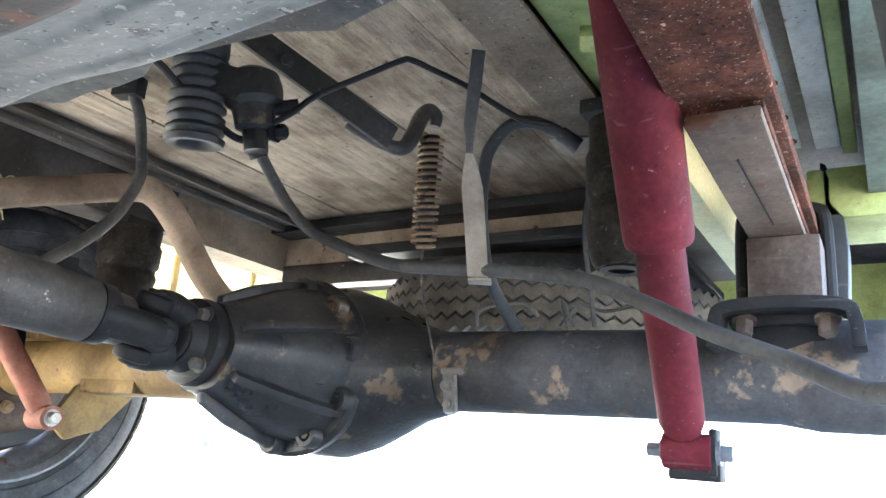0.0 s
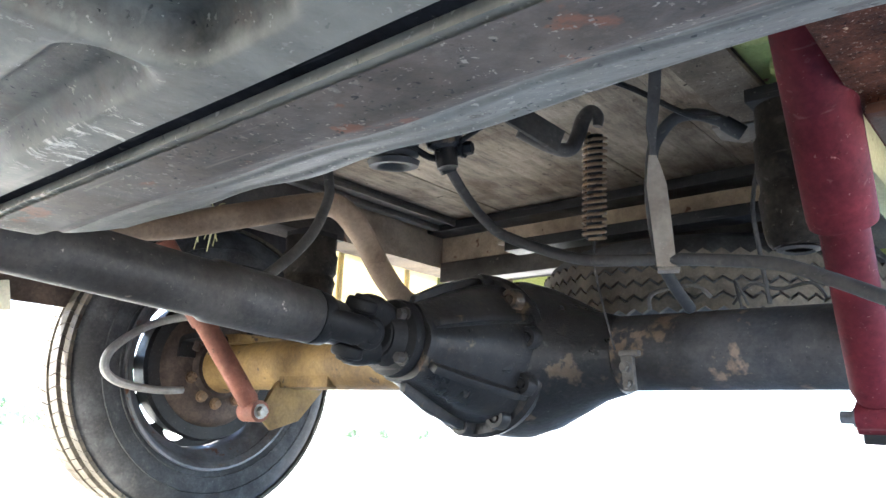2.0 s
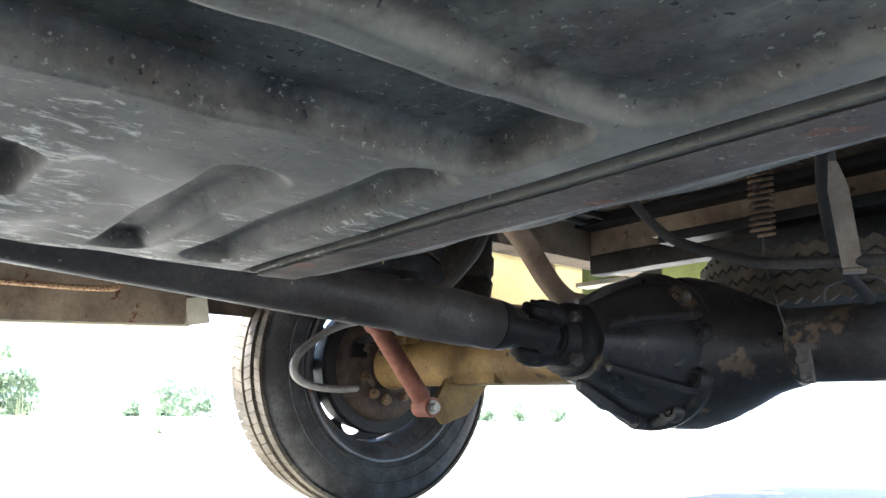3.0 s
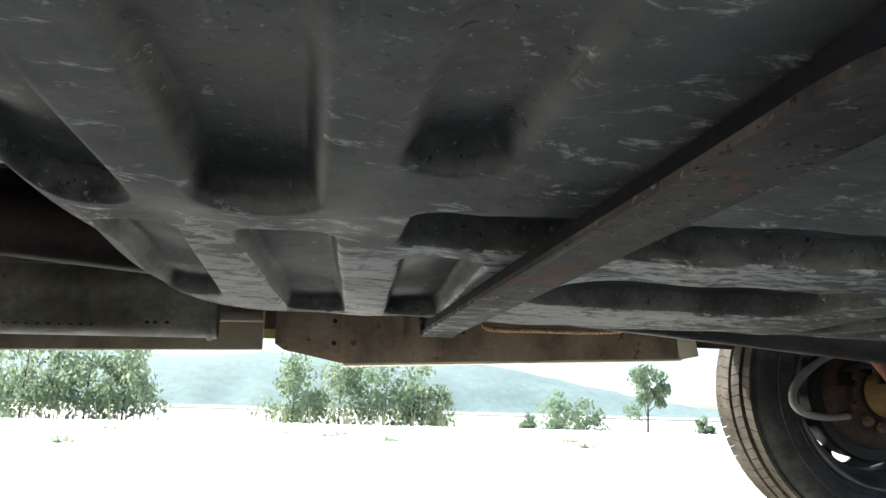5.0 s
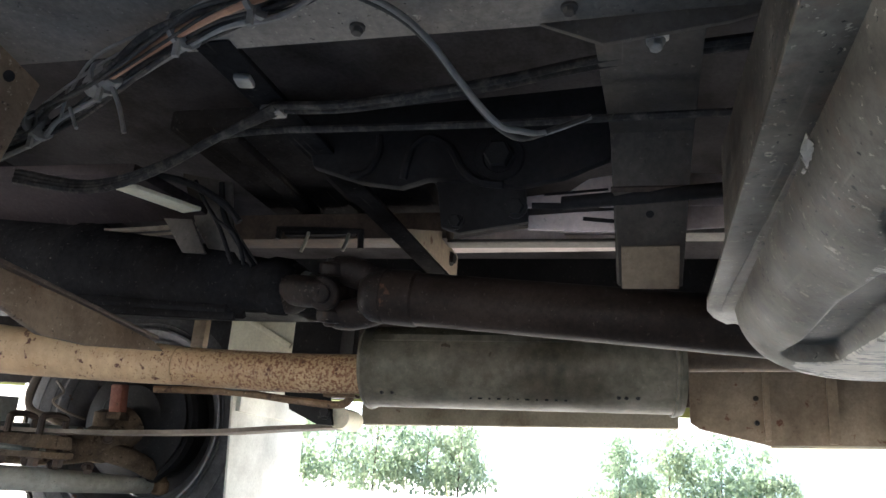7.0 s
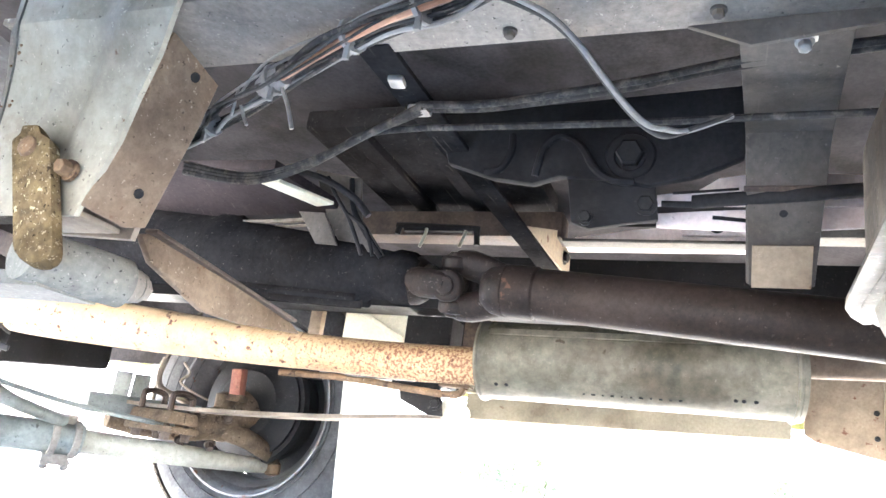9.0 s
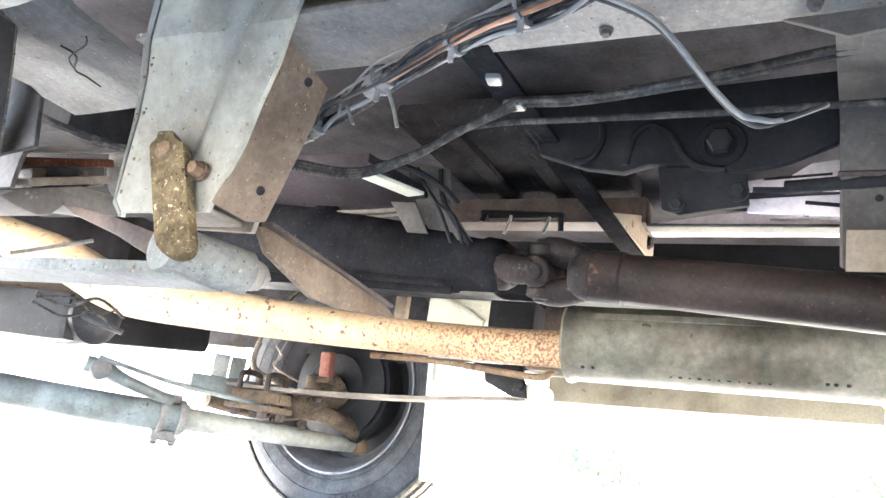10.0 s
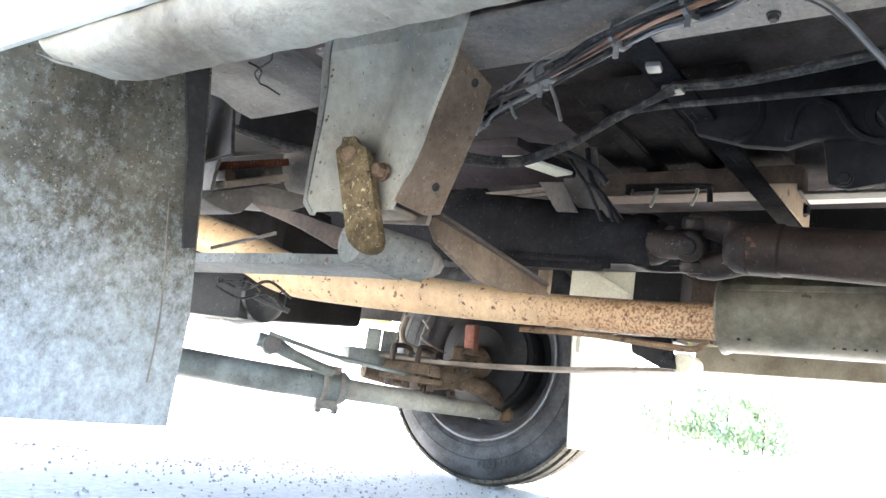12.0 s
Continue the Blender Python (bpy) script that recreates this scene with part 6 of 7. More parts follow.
part("hose", Shape().tube([(-0.112, 0.500, 0.705), (-0.110, 0.517, 0.675), (-0.100, 0.526, 0.61), (-0.092, 0.522, 0.577), (-0.082, 0.495, 0.523), (-0.072, 0.460, 0.481), (-0.062, 0.409, 0.436), (-0.055, 0.365, 0.404), (-0.05, 0.31, 0.375)], 0.008, 12), M_HOSE, fh)
part("bracket", Shape().box((-0.118, 0.498, 0.712), (0.042, 0.022, 0.030), (0, 0, 15)), M_DARK, fh, bevel=0.002)
part("fitting", Shape().rod((-0.128, 0.49, 0.715), (-0.128, 0.49, 0.742), 0.011, 12).rod((-0.116, 0.504, 0.70), (-0.112, 0.498, 0.72), 0.010, 12), M_GALVB, fh)
straw_ = Shape()
rnd = random.Random(14)
for _ in range(14):
    p = Vector((-0.27 + rnd.uniform(-0.03, 0.03), 0.42 + rnd.uniform(-0.04, 0.04), 0.555))
    q = p + Vector((rnd.uniform(-0.03, 0.03), rnd.uniform(-0.02, 0.02), rnd.uniform(-0.07, 0.05)))
    straw_.tube([p, (p + q) / 2 + Vector((0.004, 0, 0.004)), q], 0.0011, 5, 2)
solid("straw", straw_, M_REED, "dry straw caught above the tail pipe", "straw", kind="stuff")


# ---- middle: crossmembers, harness ----
gp = thing("centre_crossmember", "tall grey-brown crossmember plate with bolt holes", "crossmember", at=(0.27, -0.78, 0.45))
s = Shape()
s.add([(0.455, -0.829, 0.553), (0.455, -0.757, 0.553), (0.275, -0.752, 0.553), (0.275, -0.819, 0.553), (0.177, -0.757, 0.446), (0.177, -0.812, 0.446), (0.460, -0.829, 0.560), (0.460, -0.757, 0.560), (0.270, -0.752, 0.560), (0.270, -0.819, 0.560), (0.171, -0.757, 0.450), (0.171, -0.815, 0.450)], [(0, 1, 2, 3), (3, 2, 4, 5), (6, 9, 8, 7), (9, 11, 10, 8), (4, 10, 11, 5), (0, 6, 7, 1), (1, 7, 8, 2), (2, 8, 10, 4), (0, 3, 9, 6), (3, 5, 11, 9)])
part("plate", s, M_PLATE, gp, bevel=0.001)
part("rusty_foot", Shape().bar((0.2055, -0.7855, 0.4753), (0.1770, -0.7850, 0.4442), 0.050, 0.0015, (0.74, 0, -0.67)), M_BROWN, gp, "tan dusty lower end of the plate")
part("step", Shape().bar((0.2435, -0.786, 0.5170), (0.2405, -0.786, 0.5137), 0.066, 0.003, (0.74, 0, -0.67)), M_BROWNDARK, gp, "folded step across the plate")
hl = Shape()
for x, y, z in ((0.225, -0.786, 0.499), (0.20, -0.786, 0.471), (0.190, -0.776, 0.4605)):
    hl.mark().lathe((x + 0.0006, y, z - 0.0006), (0.74, 0, -0.67), [(0.0, 0.0), (0.0005, 0.0035)], 12, False)
part("bolt_hole", hl, M_DARK, gp)
part("rusty_gusset", Shape().prism([(0.442, -0.86, 0.548), (0.442, -0.82, 0.530), (0.442, -0.745, 0.540), (0.442, -0.70, 0.552)], (0.004, 0, 0)), M_PLATE, gp, "pale rusted gusset along the rail", bevel=0.001)
part("clip", Shape().box((0.438, -0.785, 0.545), (0.012, 0.010, 0.016)).bolt((0.434, -0.788, 0.537), (0.3, 0, -1), 0.0045, 0.006), M_STEEL, gp, "steel cable clip", bevel=0.002)
tie = thing("tie_bar", "dark angled crossmember bar with a bent bolted foot", "crossmember", at=(0.1, -1.1, 0.55))
part("bar", Shape().bar((0.452, -1.092, 0.551), (-0.318, -1.102, 0.584), 0.030, 0.005), M_TIE, tie, bevel=0.001)
part("web", Shape().prism([(-0.02, -1.0855, 0.573), (-0.318, -1.0865, 0.586), (-0.318, -1.0865, 0.626), (-0.20, -1.0860, 0.632)], (0, 0.004, 0)), M_BEAM, tie, "tan upright web", bevel=0.001)
part("foot", Shape().box((-0.312, -1.100, 0.5795), (0.030, 0.034, 0.005)), M_CREAM, tie, "pale bent foot", bevel=0.001)
part("bolt", Shape().bolt((-0.264, -1.082, 0.607), (0.2, 1, 0), 0.009, 0.006), M_DARK, tie)
part("buckle", Shape().mark().box((0.40, -1.092, 0.548), (0.016, 0.014, 0.006), (0, 0, 10)).mark().box((0.352, -1.090, 0.547), (0.014, 0.020, 0.008)), M_STEEL, tie, "bright steel clips", bevel=0.003)

lvb = thing("gearbox_bracket", "black pressed gearbox bracket with an arched edge", "bracket", at=(0.24, -0.93, 0.5))
outline = [(0.245, -1.12, 0.60), (0.245, -1.10, 0.545), (0.244, -1.05, 0.528), (0.244, -1.01, 0.522), (0.243, -0.985, 0.530), (0.243, -0.95, 0.528), (0.243, -0.90, 0.520), (0.243, -0.86, 0.528), (0.243, -0.82, 0.545), (0.243, -0.80, 0.57), (0.243, -0.79, 0.62)]
part("plate", Shape().prism(outline, (-0.012, 0, 0)), M_BLACK, lvb, bevel=0.003)
part("tongue", Shape().prism([(0.236, -0.978, 0.533), (0.230, -0.972, 0.487), (0.227, -0.955, 0.482), (0.227, -0.92, 0.488), (0.226, -0.892, 0.492), (0.236, -0.896, 0.535)], (-0.008, 0, 0)), M_BLACK, lvb, "black bracket tongue", bevel=0.002)
part("pressed_arch", Shape().mark().tube([(0.243, -1.008, 0.530), (0.245, -1.005, 0.545), (0.245, -1.000, 0.562), (0.245, -0.985, 0.571), (0.245, -0.965, 0.560), (0.245, -0.952, 0.538), (0.245, -0.936, 0.525), (0.245, -0.913, 0.521)], 0.004, 8).mark().tube([(0.243, -1.06, 0.535), (0.245, -1.043, 0.538), (0.245, -1.034, 0.556), (0.243, -1.035, 0.575)], 0.004, 8), M_BLACK, lvb, "pressed arch of the bracket")
part("bolt_boss", Shape().lathe((0.243, -0.918, 0.548), (1, 0, -0.1), [(0, 0.024), (0.004, 0.022), (0.004, 0.015), (0.001, 0.013)], 28), M_BLACK, lvb)
part("bolt", Shape().bolt((0.244, -0.918, 0.550), (1, 0, -0.2), 0.013, 0.012).bolt((0.231, -0.903, 0.505), (1, 0, -0.2), 0.008, 0.006).bolt((0.231, -0.958, 0.492), (1, 0, -0.2), 0.006, 0.005), M_DARK, lvb)
part("rod", Shape().rod((0.22, -0.89, 0.51), (0.215, -0.855, 0.511), 0.003).rod((0.222, -0.862, 0.511), (0.258, -0.66, 0.512), 0.0065), M_BLACK, lvb, "black handbrake rod")

hn = thing("wiring_harness", "bundle of dusty cables and brake lines along the rail", "cable harness", at=(0.42, -1.1, 0.55))
bundle = [(0.405, -1.335, 0.488), (0.394, -1.280, 0.521), (0.403, -1.253, 0.530), (0.443, -1.176, 0.533), (0.477, -1.107, 0.536), (0.498, -1.056, 0.538), (0.513, -1.005, 0.540), (0.535, -0.95, 0.545)]
rnd = random.Random(21)
for k in range(15):
    dx, dz = rnd.uniform(-0.011, 0.011), rnd.uniform(-0.010, 0.006)
    wob = [(p[0] + dx + rnd.uniform(-0.005, 0.005), p[1] + rnd.uniform(-0.008, 0.008), p[2] + dz + rnd.uniform(-0.005, 0.005)) for p in bundle]
    part("cable", Shape().tube(wob, rnd.choice((0.0012, 0.0016, 0.0022)), 7), (M_WIRE, M_WIRE, M_HOSE, M_WIRE, M_WIREGREY)[k % 5], hn)
part("copper_line", Shape().tube([(p[0] + 0.008, p[1] + 0.008, p[2] - 0.005) for p in bundle[3:]], 0.0034, 8), M_COPPER, hn, "copper brake line")
part("tape_wrap", Shape().tube([(0.431, -1.199, 0.531), (0.439, -1.184, 0.532), (0.447, -1.169, 0.533)], [0.009, 0.0115, 0.009], 10), M_WIREGREY, hn, "taped joint")
tw = Shape()
for f in (0.15, 0.42, 0.62, 0.8):
    n_ = len(bundle) - 1
    q = bundle[int(f * n_)]
    q2 = bundle[int(f * n_) + 1]
    o, w_ = Vector(q).lerp(Vector(q2), (f * n_) % 1), Vector(q2) - Vector(q)
    tw.mark().lathe(o, w_, [(-0.002, 0.0135), (0.002, 0.0135)], 12).box(o + Vector((0.004, 0.0, -0.016)), (0.003, 0.004, 0.012))
part("tie_wrap", tw, M_WIREGREY, hn)
part("loose_end", Shape().mark().tube([(0.445, -1.176, 0.530), (0.438, -1.168, 0.512), (0.434, -1.161, 0.490)], 0.0018, 6).mark().tube([(0.415, -1.232, 0.525), (0.413, -1.226, 0.512), (0.415, -1.221, 0.506)], 0.0015, 6).mark().tube([(0.406, -1.247, 0.521), (0.410, -1.243, 0.538), (0.412, -1.241, 0.545)], 0.0015, 6), M_WIREGREY, hn)
for k, off in enumerate((0.0, 0.006)):
    part("looped_cable", Shape().tube([(0.505 + off, -0.985, 0.5475), (0.492 + off, -0.962, 0.543), (0.470 + off, -0.945, 0.543), (0.440 + off, -0.932, 0.541), (0.428 + off, -0.916, 0.522), (0.422 + off, -0.900, 0.502), (0.416 + off, -0.886, 0.489), (0.406 + off, -0.874, 0.487 + off * 0.4), (0.395, -0.860, 0.496), (0.385, -0.83, 0.512)], 0.0022, 8), M_WIREGREY if k else M_HOSE, hn, "pale looped cable")
for k in range(4):
    dz, dx = 0.004 * (k % 2), 0.004 * k
    part("long_cable", Shape().tube([(0.36 - dx, -1.09, 0.548 + dz), (0.36 - dx, -1.04, 0.545 + dz), (0.36 - dx, -0.989, 0.548 + dz), (0.37 - dx, -0.898, 0.553 + dz), (0.39 - dx, -0.80, 0.556 + dz), (0.40 - dx, -0.60, 0.565 + dz)], 0.0027, 8), M_WIRE, hn)
part("lower_cable", Shape().tube([(0.34, -1.33, 0.500), (0.332, -1.28, 0.495), (0.33, -1.222, 0.503), (0.33, -1.18, 0.522), (0.33, -1.152, 0.537), (0.33, -1.10, 0.541), (0.33, -1.047, 0.540), (0.33, -0.899, 0.538), (0.33, -0.789, 0.539), (0.33, -0.55, 0.54)], 0.0032, 8), M_WIRE, hn)
for k in range(3):
    part("sagging_cable", Shape().tube([(0.345, -1.34, 0.503 - 0.004 * k), (0.335, -1.27, 0.494 - 0.003 * k), (0.332, -1.21, 0.508 - 0.002 * k), (0.345, -1.14, 0.530), (0.36 - 0.004 * k, -1.085, 0.547)], 0.0036, 8), M_WIRE, hn)

rb = thing("rail_bolts", "row of bolt heads under the chassis rail", "bolt", at=(0.48, -0.9, 0.55))
rbs = Shape()
for y in (-0.98, -0.90, -0.84):
    rbs.bolt((0.475 + 0.02 * math.sin(y * 40), y, 0.5495), (0, 0, -1), 0.0040, 0.004)
part("bolt", rbs, M_PLATE, rb)

# floor plates and ducts above the gearbox
fp = thing("floor_plates", "maroon and cream floor pressings above the gearbox", "floor plate", at=(0.1, -1.45, 0.58))
part("maroon_plate", Shape().add([(0.12, -1.85, 0.605), (0.12, -1.40, 0.600), (0.02, -1.34, 0.575), (0.02, -1.85, 0.560), (0.12, -1.85, 0.62), (0.12, -1.40, 0.615), (0.02, -1.34, 0.59), (0.02, -1.85, 0.575)], [(0, 1, 2, 3), (7, 6, 5, 4), (0, 4, 5, 1), (1, 5, 6, 2), (2, 6, 7, 3), (3, 7, 4, 0)]), M_MAROON, fp, bevel=0.003)
part("cream_bar", Shape().prism([(0.159, -1.398, 0.566), (0.153, -1.364, 0.566), (0.063, -1.334, 0.571), (0.056, -1.364, 0.571)], (0, 0, 0.005)), M_CREAM, fp, "cream flat bar", bevel=0.001)
part("flaked_edge", Shape().mark().tube([(0.016, -1.345, 0.572), (0.014, -1.42, 0.566), (0.015, -1.52, 0.562), (0.018, -1.65, 0.559)], 0.0035, 7).mark().tube([(0.010, -1.355, 0.566), (0.008, -1.43, 0.559), (0.010, -1.53, 0.555)], 0.0022, 6), M_GALVB, fp, "flaked pale edge of the plate")
part("tail_bar", Shape().prism([(0.05, -1.396, 0.567), (0.05, -1.354, 0.565), (0.05, -1.326, 0.518), (0.05, -1.360, 0.520)], (-0.005, 0, 0)), M_PLATE, fp, "grey lower strip", bevel=0.001)
part("hanging_panel", Shape().prism([(0.03, -1.395, 0.640), (0.03, -1.318, 0.625), (0.03, -1.306, 0.563), (0.03, -1.257, 0.505), (0.03, -1.318, 0.505), (0.03, -1.361, 0.565)], (-0.006, 0, 0)), M_PLATE, fp, "brown-grey hanging panel", bevel=0.002)
part("panel_fold", Shape().tube([(0.033, -1.330, 0.622), (0.033, -1.318, 0.575), (0.033, -1.285, 0.530), (0.033, -1.265, 0.507)], 0.004, 8), M_BLACK, fp)
part("breather_hose", Shape().mark().tube([(0.045, -1.362, 0.621), (0.045, -1.342, 0.590), (0.045, -1.317, 0.558), (0.045, -1.289, 0.506)], 0.0028, 8).mark().tube([(0.045, -1.322, 0.565), (0.045, -1.300, 0.552), (0.045, -1.286, 0.538), (0.045, -1.272, 0.505)], 0.0028, 8).mark().tube([(0.09, -1.43, 0.615), (0.08, -1.36, 0.607), (0.06, -1.31, 0.585), (0.05, -1.285, 0.56)], 0.005, 8), M_BLACK, fp, "thin black breather hose")
part("swage", Shape().mark().box((-0.10, -1.25, 0.70), (0.34, 0.30, 0.03)).mark().box((-0.10, -1.22, 0.682), (0.30, 0.03, 0.02)).mark().box((-0.10, -1.32, 0.682), (0.30, 0.03, 0.02)), M_TIE, fp, bevel=0.006)
part("cable_guide", Shape().tube([(-0.19, -1.354, 0.618), (-0.19, -1.351, 0.631), (-0.19, -1.345, 0.634), (-0.19, -1.220, 0.629), (-0.19, -1.213, 0.624), (-0.19, -1.210, 0.600)], 0.005, 8).box((-0.194, -1.282, 0.629), (0.012, 0.12, 0.010)), M_BLACK, fp, "black cable guide bar")
part("guide_hook", Shape().mark().tube([(-0.188, -1.300, 0.628), (-0.187, -1.303, 0.612), (-0.187, -1.309, 0.595)], 0.0028, 7).mark().tube([(-0.188, -1.231, 0.625), (-0.187, -1.234, 0.611), (-0.187, -1.239, 0.596)], 0.0028, 7), M_GALV, fp, "bright bent wire hook")

# ---- near spring hanger box, shackle and front leaf ----
hb = thing("spring_hanger", "pale grey zinc spring hanger box bolted to the rail", "spring hanger", at=(0.48, -1.33, 0.4))
rows_ = [(0.389, -1.400, -1.287, 0.502, 0.0), (0.402, -1.413, -1.282, 0.502, 0.3), (0.45, -1.415, -1.264, 0.502, 1.0), (0.482, -1.409, -1.252, 0.507, 1.0), (0.515, -1.401, -1.232, 0.517, 1.0), (0.543, -1.392, -1.214, 0.5310, 0.6), (0.62, -1.395, -1.20, 0.5310, 1.0), (0.70, -1.405, -1.185, 0.5310, 1.0)]
sheet = []
for z, yl, yr, x, deep in rows_:
    row = []
    for k in range(25):
        f = k / 24
        fold = -0.012 * max(0.0, 1 - f / 0.12)
        rib = -0.006 * deep * max(0.0, min(1.0, (0.13 - abs(f - 0.56)) / 0.05))
        row.append((x + fold + rib, yl + (yr - yl) * f, z))
    sheet.append(row + [(p[0] - 0.005, p[1], p[2] + 0.001) for p in reversed(row)])
flange = [[(x - 0.0105, yl - 0.001, z), (x + 0.0015, yl + 0.12 * (yr - yl), z), (x - 0.0005, yl + 0.12 * (yr - yl), z), (x - 0.0125, yl - 0.001, z)] for z, yl, yr, x, deep in rows_]
part("side_flange", Shape().rings(flange), M_LEAFGREY, hb, "dull grey folded side flange", angle=25)
pits, rnd = Shape(), random.Random(5)
for k in range(11):
    z = rnd.uniform(0.405, 0.53)
    x = float(np.interp(z, [r[0] for r in rows_], [r[3] for r in rows_]))
    yl = float(np.interp(z, [r[0] for r in rows_], [r[1] for r in rows_]))
    pits.mark().lathe((x + 0.0004, yl + 0.018 + rnd.uniform(-0.004, 0.010), z), (1, 0, 0), [(0.0, 0.0016 * rnd.uniform(0.6, 1.4)), (0.0012, 0.0008)], 7)
part("rust_pit", pits, M_CASTING, hb)
part("face_plate", Shape().rings(sheet), M_GALV, hb, "pale grey face plate with pressed ribs", angle=25)
s = Shape()
s.prism([(0.502, -1.283, 0.3975), (0.502, -1.238, 0.543), (0.446, -1.233, 0.527), (0.453, -1.2355, 0.488), (0.444, -1.273, 0.400), (0.462, -1.277, 0.394)], (-0.002, -0.0045, 0.001))
part("rear_plate", s, M_BRACE, hb, "brown dusty rear plate with two holes", bevel=0.0015)
hl = Shape()
for p in ((0.468, -1.269, 0.421), (0.472, -1.239, 0.520)):
    hl.mark().lathe(Vector(p) + Vector((0.001, 0.0045, -0.001)), (0.25, 0.88, -0.36), [(0.0, 0.0), (0.0006, 0.0042)], 14, False)
part("bolt_hole", hl, M_DARK, hb)
part("floor_plate", Shape().box((0.462, -1.345, 0.400), (0.055, 0.075, 0.005)), M_GALVB, hb, bevel=0.002)
part("inner_plate", Shape().prism([(0.43, -1.41, 0.40), (0.43, -1.30, 0.395), (0.435, -1.275, 0.50), (0.435, -1.41, 0.55)], (-0.006, 0, 0)), M_GALVB, hb)
sh = thing("spring_shackle", "lichen-crusted rusty shackle plate", "shackle", at=(0.49, -1.34, 0.36))
a, b = Vector((0.5095, -1.331, 0.441)), Vector((0.5035, -1.303, 0.358))
d_ = (b - a)
out = []
wvec = Vector((0, 1, 0)) * 0.020
for k in range(9):
    an = math.pi * k / 8
    out.append(a + wvec * (math.cos(an) if k in (0, 8) else 0.55 * math.copysign(1, math.cos(an)) * abs(math.cos(an)) ** 0.3) - d_.normalized() * (0.013 * math.sin(an) + 0.001 * (k % 2)))
for k in range(9):
    an = math.pi + math.pi * k / 8
    out.append(b + wvec * math.cos(an) - d_.normalized() * 0.014 * math.sin(an))
part("plate", Shape().prism(out, (0.012, 0, 0.003)), M_TAG, sh, bevel=0.0025)
part("bolt", Shape().lathe((0.5205, -1.331, 0.438), (1, 0, 0.1), [(0, 0.009), (0.003, 0.008), (0.005, 0.003)], 12).bolt((0.506, -1.300, 0.424), (1, 0, 0), 0.0065, 0.009), M_CASTING, sh, "rusty bolt head")
nl = thing("front_leaf_spring", "grey front leaf spring with a rolled eye", "leaf spring", group="front leaf springs", at=(0.46, -1.5, 0.33))
part("eye", Shape().rod((0.415, -1.311, 0.360), (0.500, -1.330, 0.360), 0.021, 28), M_LEAFGREY, nl)
part("bush", Shape().lathe((0.405, -1.308, 0.360), (-1, 0.1, 0), [(-0.012, 0.016), (0.0, 0.015), (0.004, 0.010)], 24).bolt((0.402, -1.306, 0.360), (-1, 0.1, 0), 0.010, 0.008), M_RAIL, nl)
part("leaf", Shape().ribbon([(0.458, -1.320, 0.343), (0.460, -1.40, 0.3435), (0.460, -1.60, 0.342), (0.460, -1.85, 0.338), (0.46, -2.1, 0.333)], (1, 0, 0), 0.060, 0.011), M_LEAFGREY, nl, "long flat grey-brown leaf")
br = thing("hanger_brace", "brown triangular brace behind the spring eye", "brace", at=(0.28, -1.33, 0.37))
part("plate", Shape().prism([(0.404, -1.315, 0.409), (0.383, -1.315, 0.388), (0.300, -1.315, 0.364), (0.235, -1.317, 0.366), (0.100, -1.325, 0.384), (0.122, -1.325, 0.392), (0.265, -1.315, 0.405), (0.330, -1.315, 0.411), (0.380, -1.315, 0.417)], (0, -0.008, 0)), M_BRACE, br, bevel=0.002)
part("fold", Shape().bar((0.398, -1.311, 0.414), (0.13, -1.321, 0.394), 0.014, 0.004), M_BROWNDARK, br, "folded upper lip", bevel=0.001)
part("lower_arm", Shape().prism([(0.43, -1.579, 0.428), (0.43, -1.484, 0.410), (0.43, -1.400, 0.388), (0.43, -1.398, 0.370), (0.43, -1.421, 0.369), (0.43, -1.480, 0.392), (0.43, -1.549, 0.413)], (-0.006, 0, 0)), M_BROWNDARK, br, "brown pressed lower arm", bevel=0.002)

# engine mount and body floor behind the flap
em = thing("engine_mount", "rusty looped engine mount bracket", "engine mount", at=(0.4, -1.62, 0.43))
part("loop", Shape().ribbon([(0.480, -1.61, 0.425), (0.480, -1.61, 0.444), (0.478, -1.61, 0.464), (0.470, -1.61, 0.473), (0.41, -1.61, 0.499), (0.349, -1.61, 0.525), (0.341, -1.61, 0.521), (0.338, -1.61, 0.501), (0.327, -1.61, 0.481), (0.309, -1.61, 0.474)], (0, 1, 0), 0.05, 0.005), M_PLATE, em, "brown-grey bent strap loop")
part("rusty_bar", Shape().bar((0.470, -1.625, 0.460), (0.352, -1.625, 0.507), 0.03, 0.010), M_SPRING, em, "rusty clamp bar", bevel=0.002)
part("block", Shape().prism([(0.450, -1.61, 0.462), (0.363, -1.61, 0.498), (0.357, -1.61, 0.476), (0.444, -1.61, 0.434)], (0, -0.05, 0)), M_AXLE, em, "grey-green rubber block", bevel=0.003)
part("pad", Shape().bar((0.468, -1.590, 0.436), (0.375, -1.590, 0.476), 0.025, 0.009), M_GALVB, em, "pale bottom flange", bevel=0.002)
part("saddle", Shape().prism([(0.489, -1.59, 0.414), (0.469, -1.59, 0.429), (0.401, -1.59, 0.458), (0.332, -1.59, 0.466), (0.323, -1.59, 0.453), (0.346, -1.59, 0.440), (0.393, -1.59, 0.430), (0.411, -1.59, 0.434), (0.420, -1.59, 0.422), (0.428, -1.59, 0.413), (0.440, -1.59, 0.408), (0.464, -1.59, 0.409)], (0, -0.07, 0)), M_PLATE, em, "lobed saddle pressing", bevel=0.003)
part("stay_rod", Shape().rod((0.44, -1.62, 0.365), (0.36, -1.60, 0.405), 0.0025), M_RAIL, em)
bf = thing("body_floor_corner", "cracked grey body floor pressing beside the hanger", "body floor", at=(0.55, -1.5, 0.55))
g, nx_, ny_ = Shape(), 24, 24
verts = []
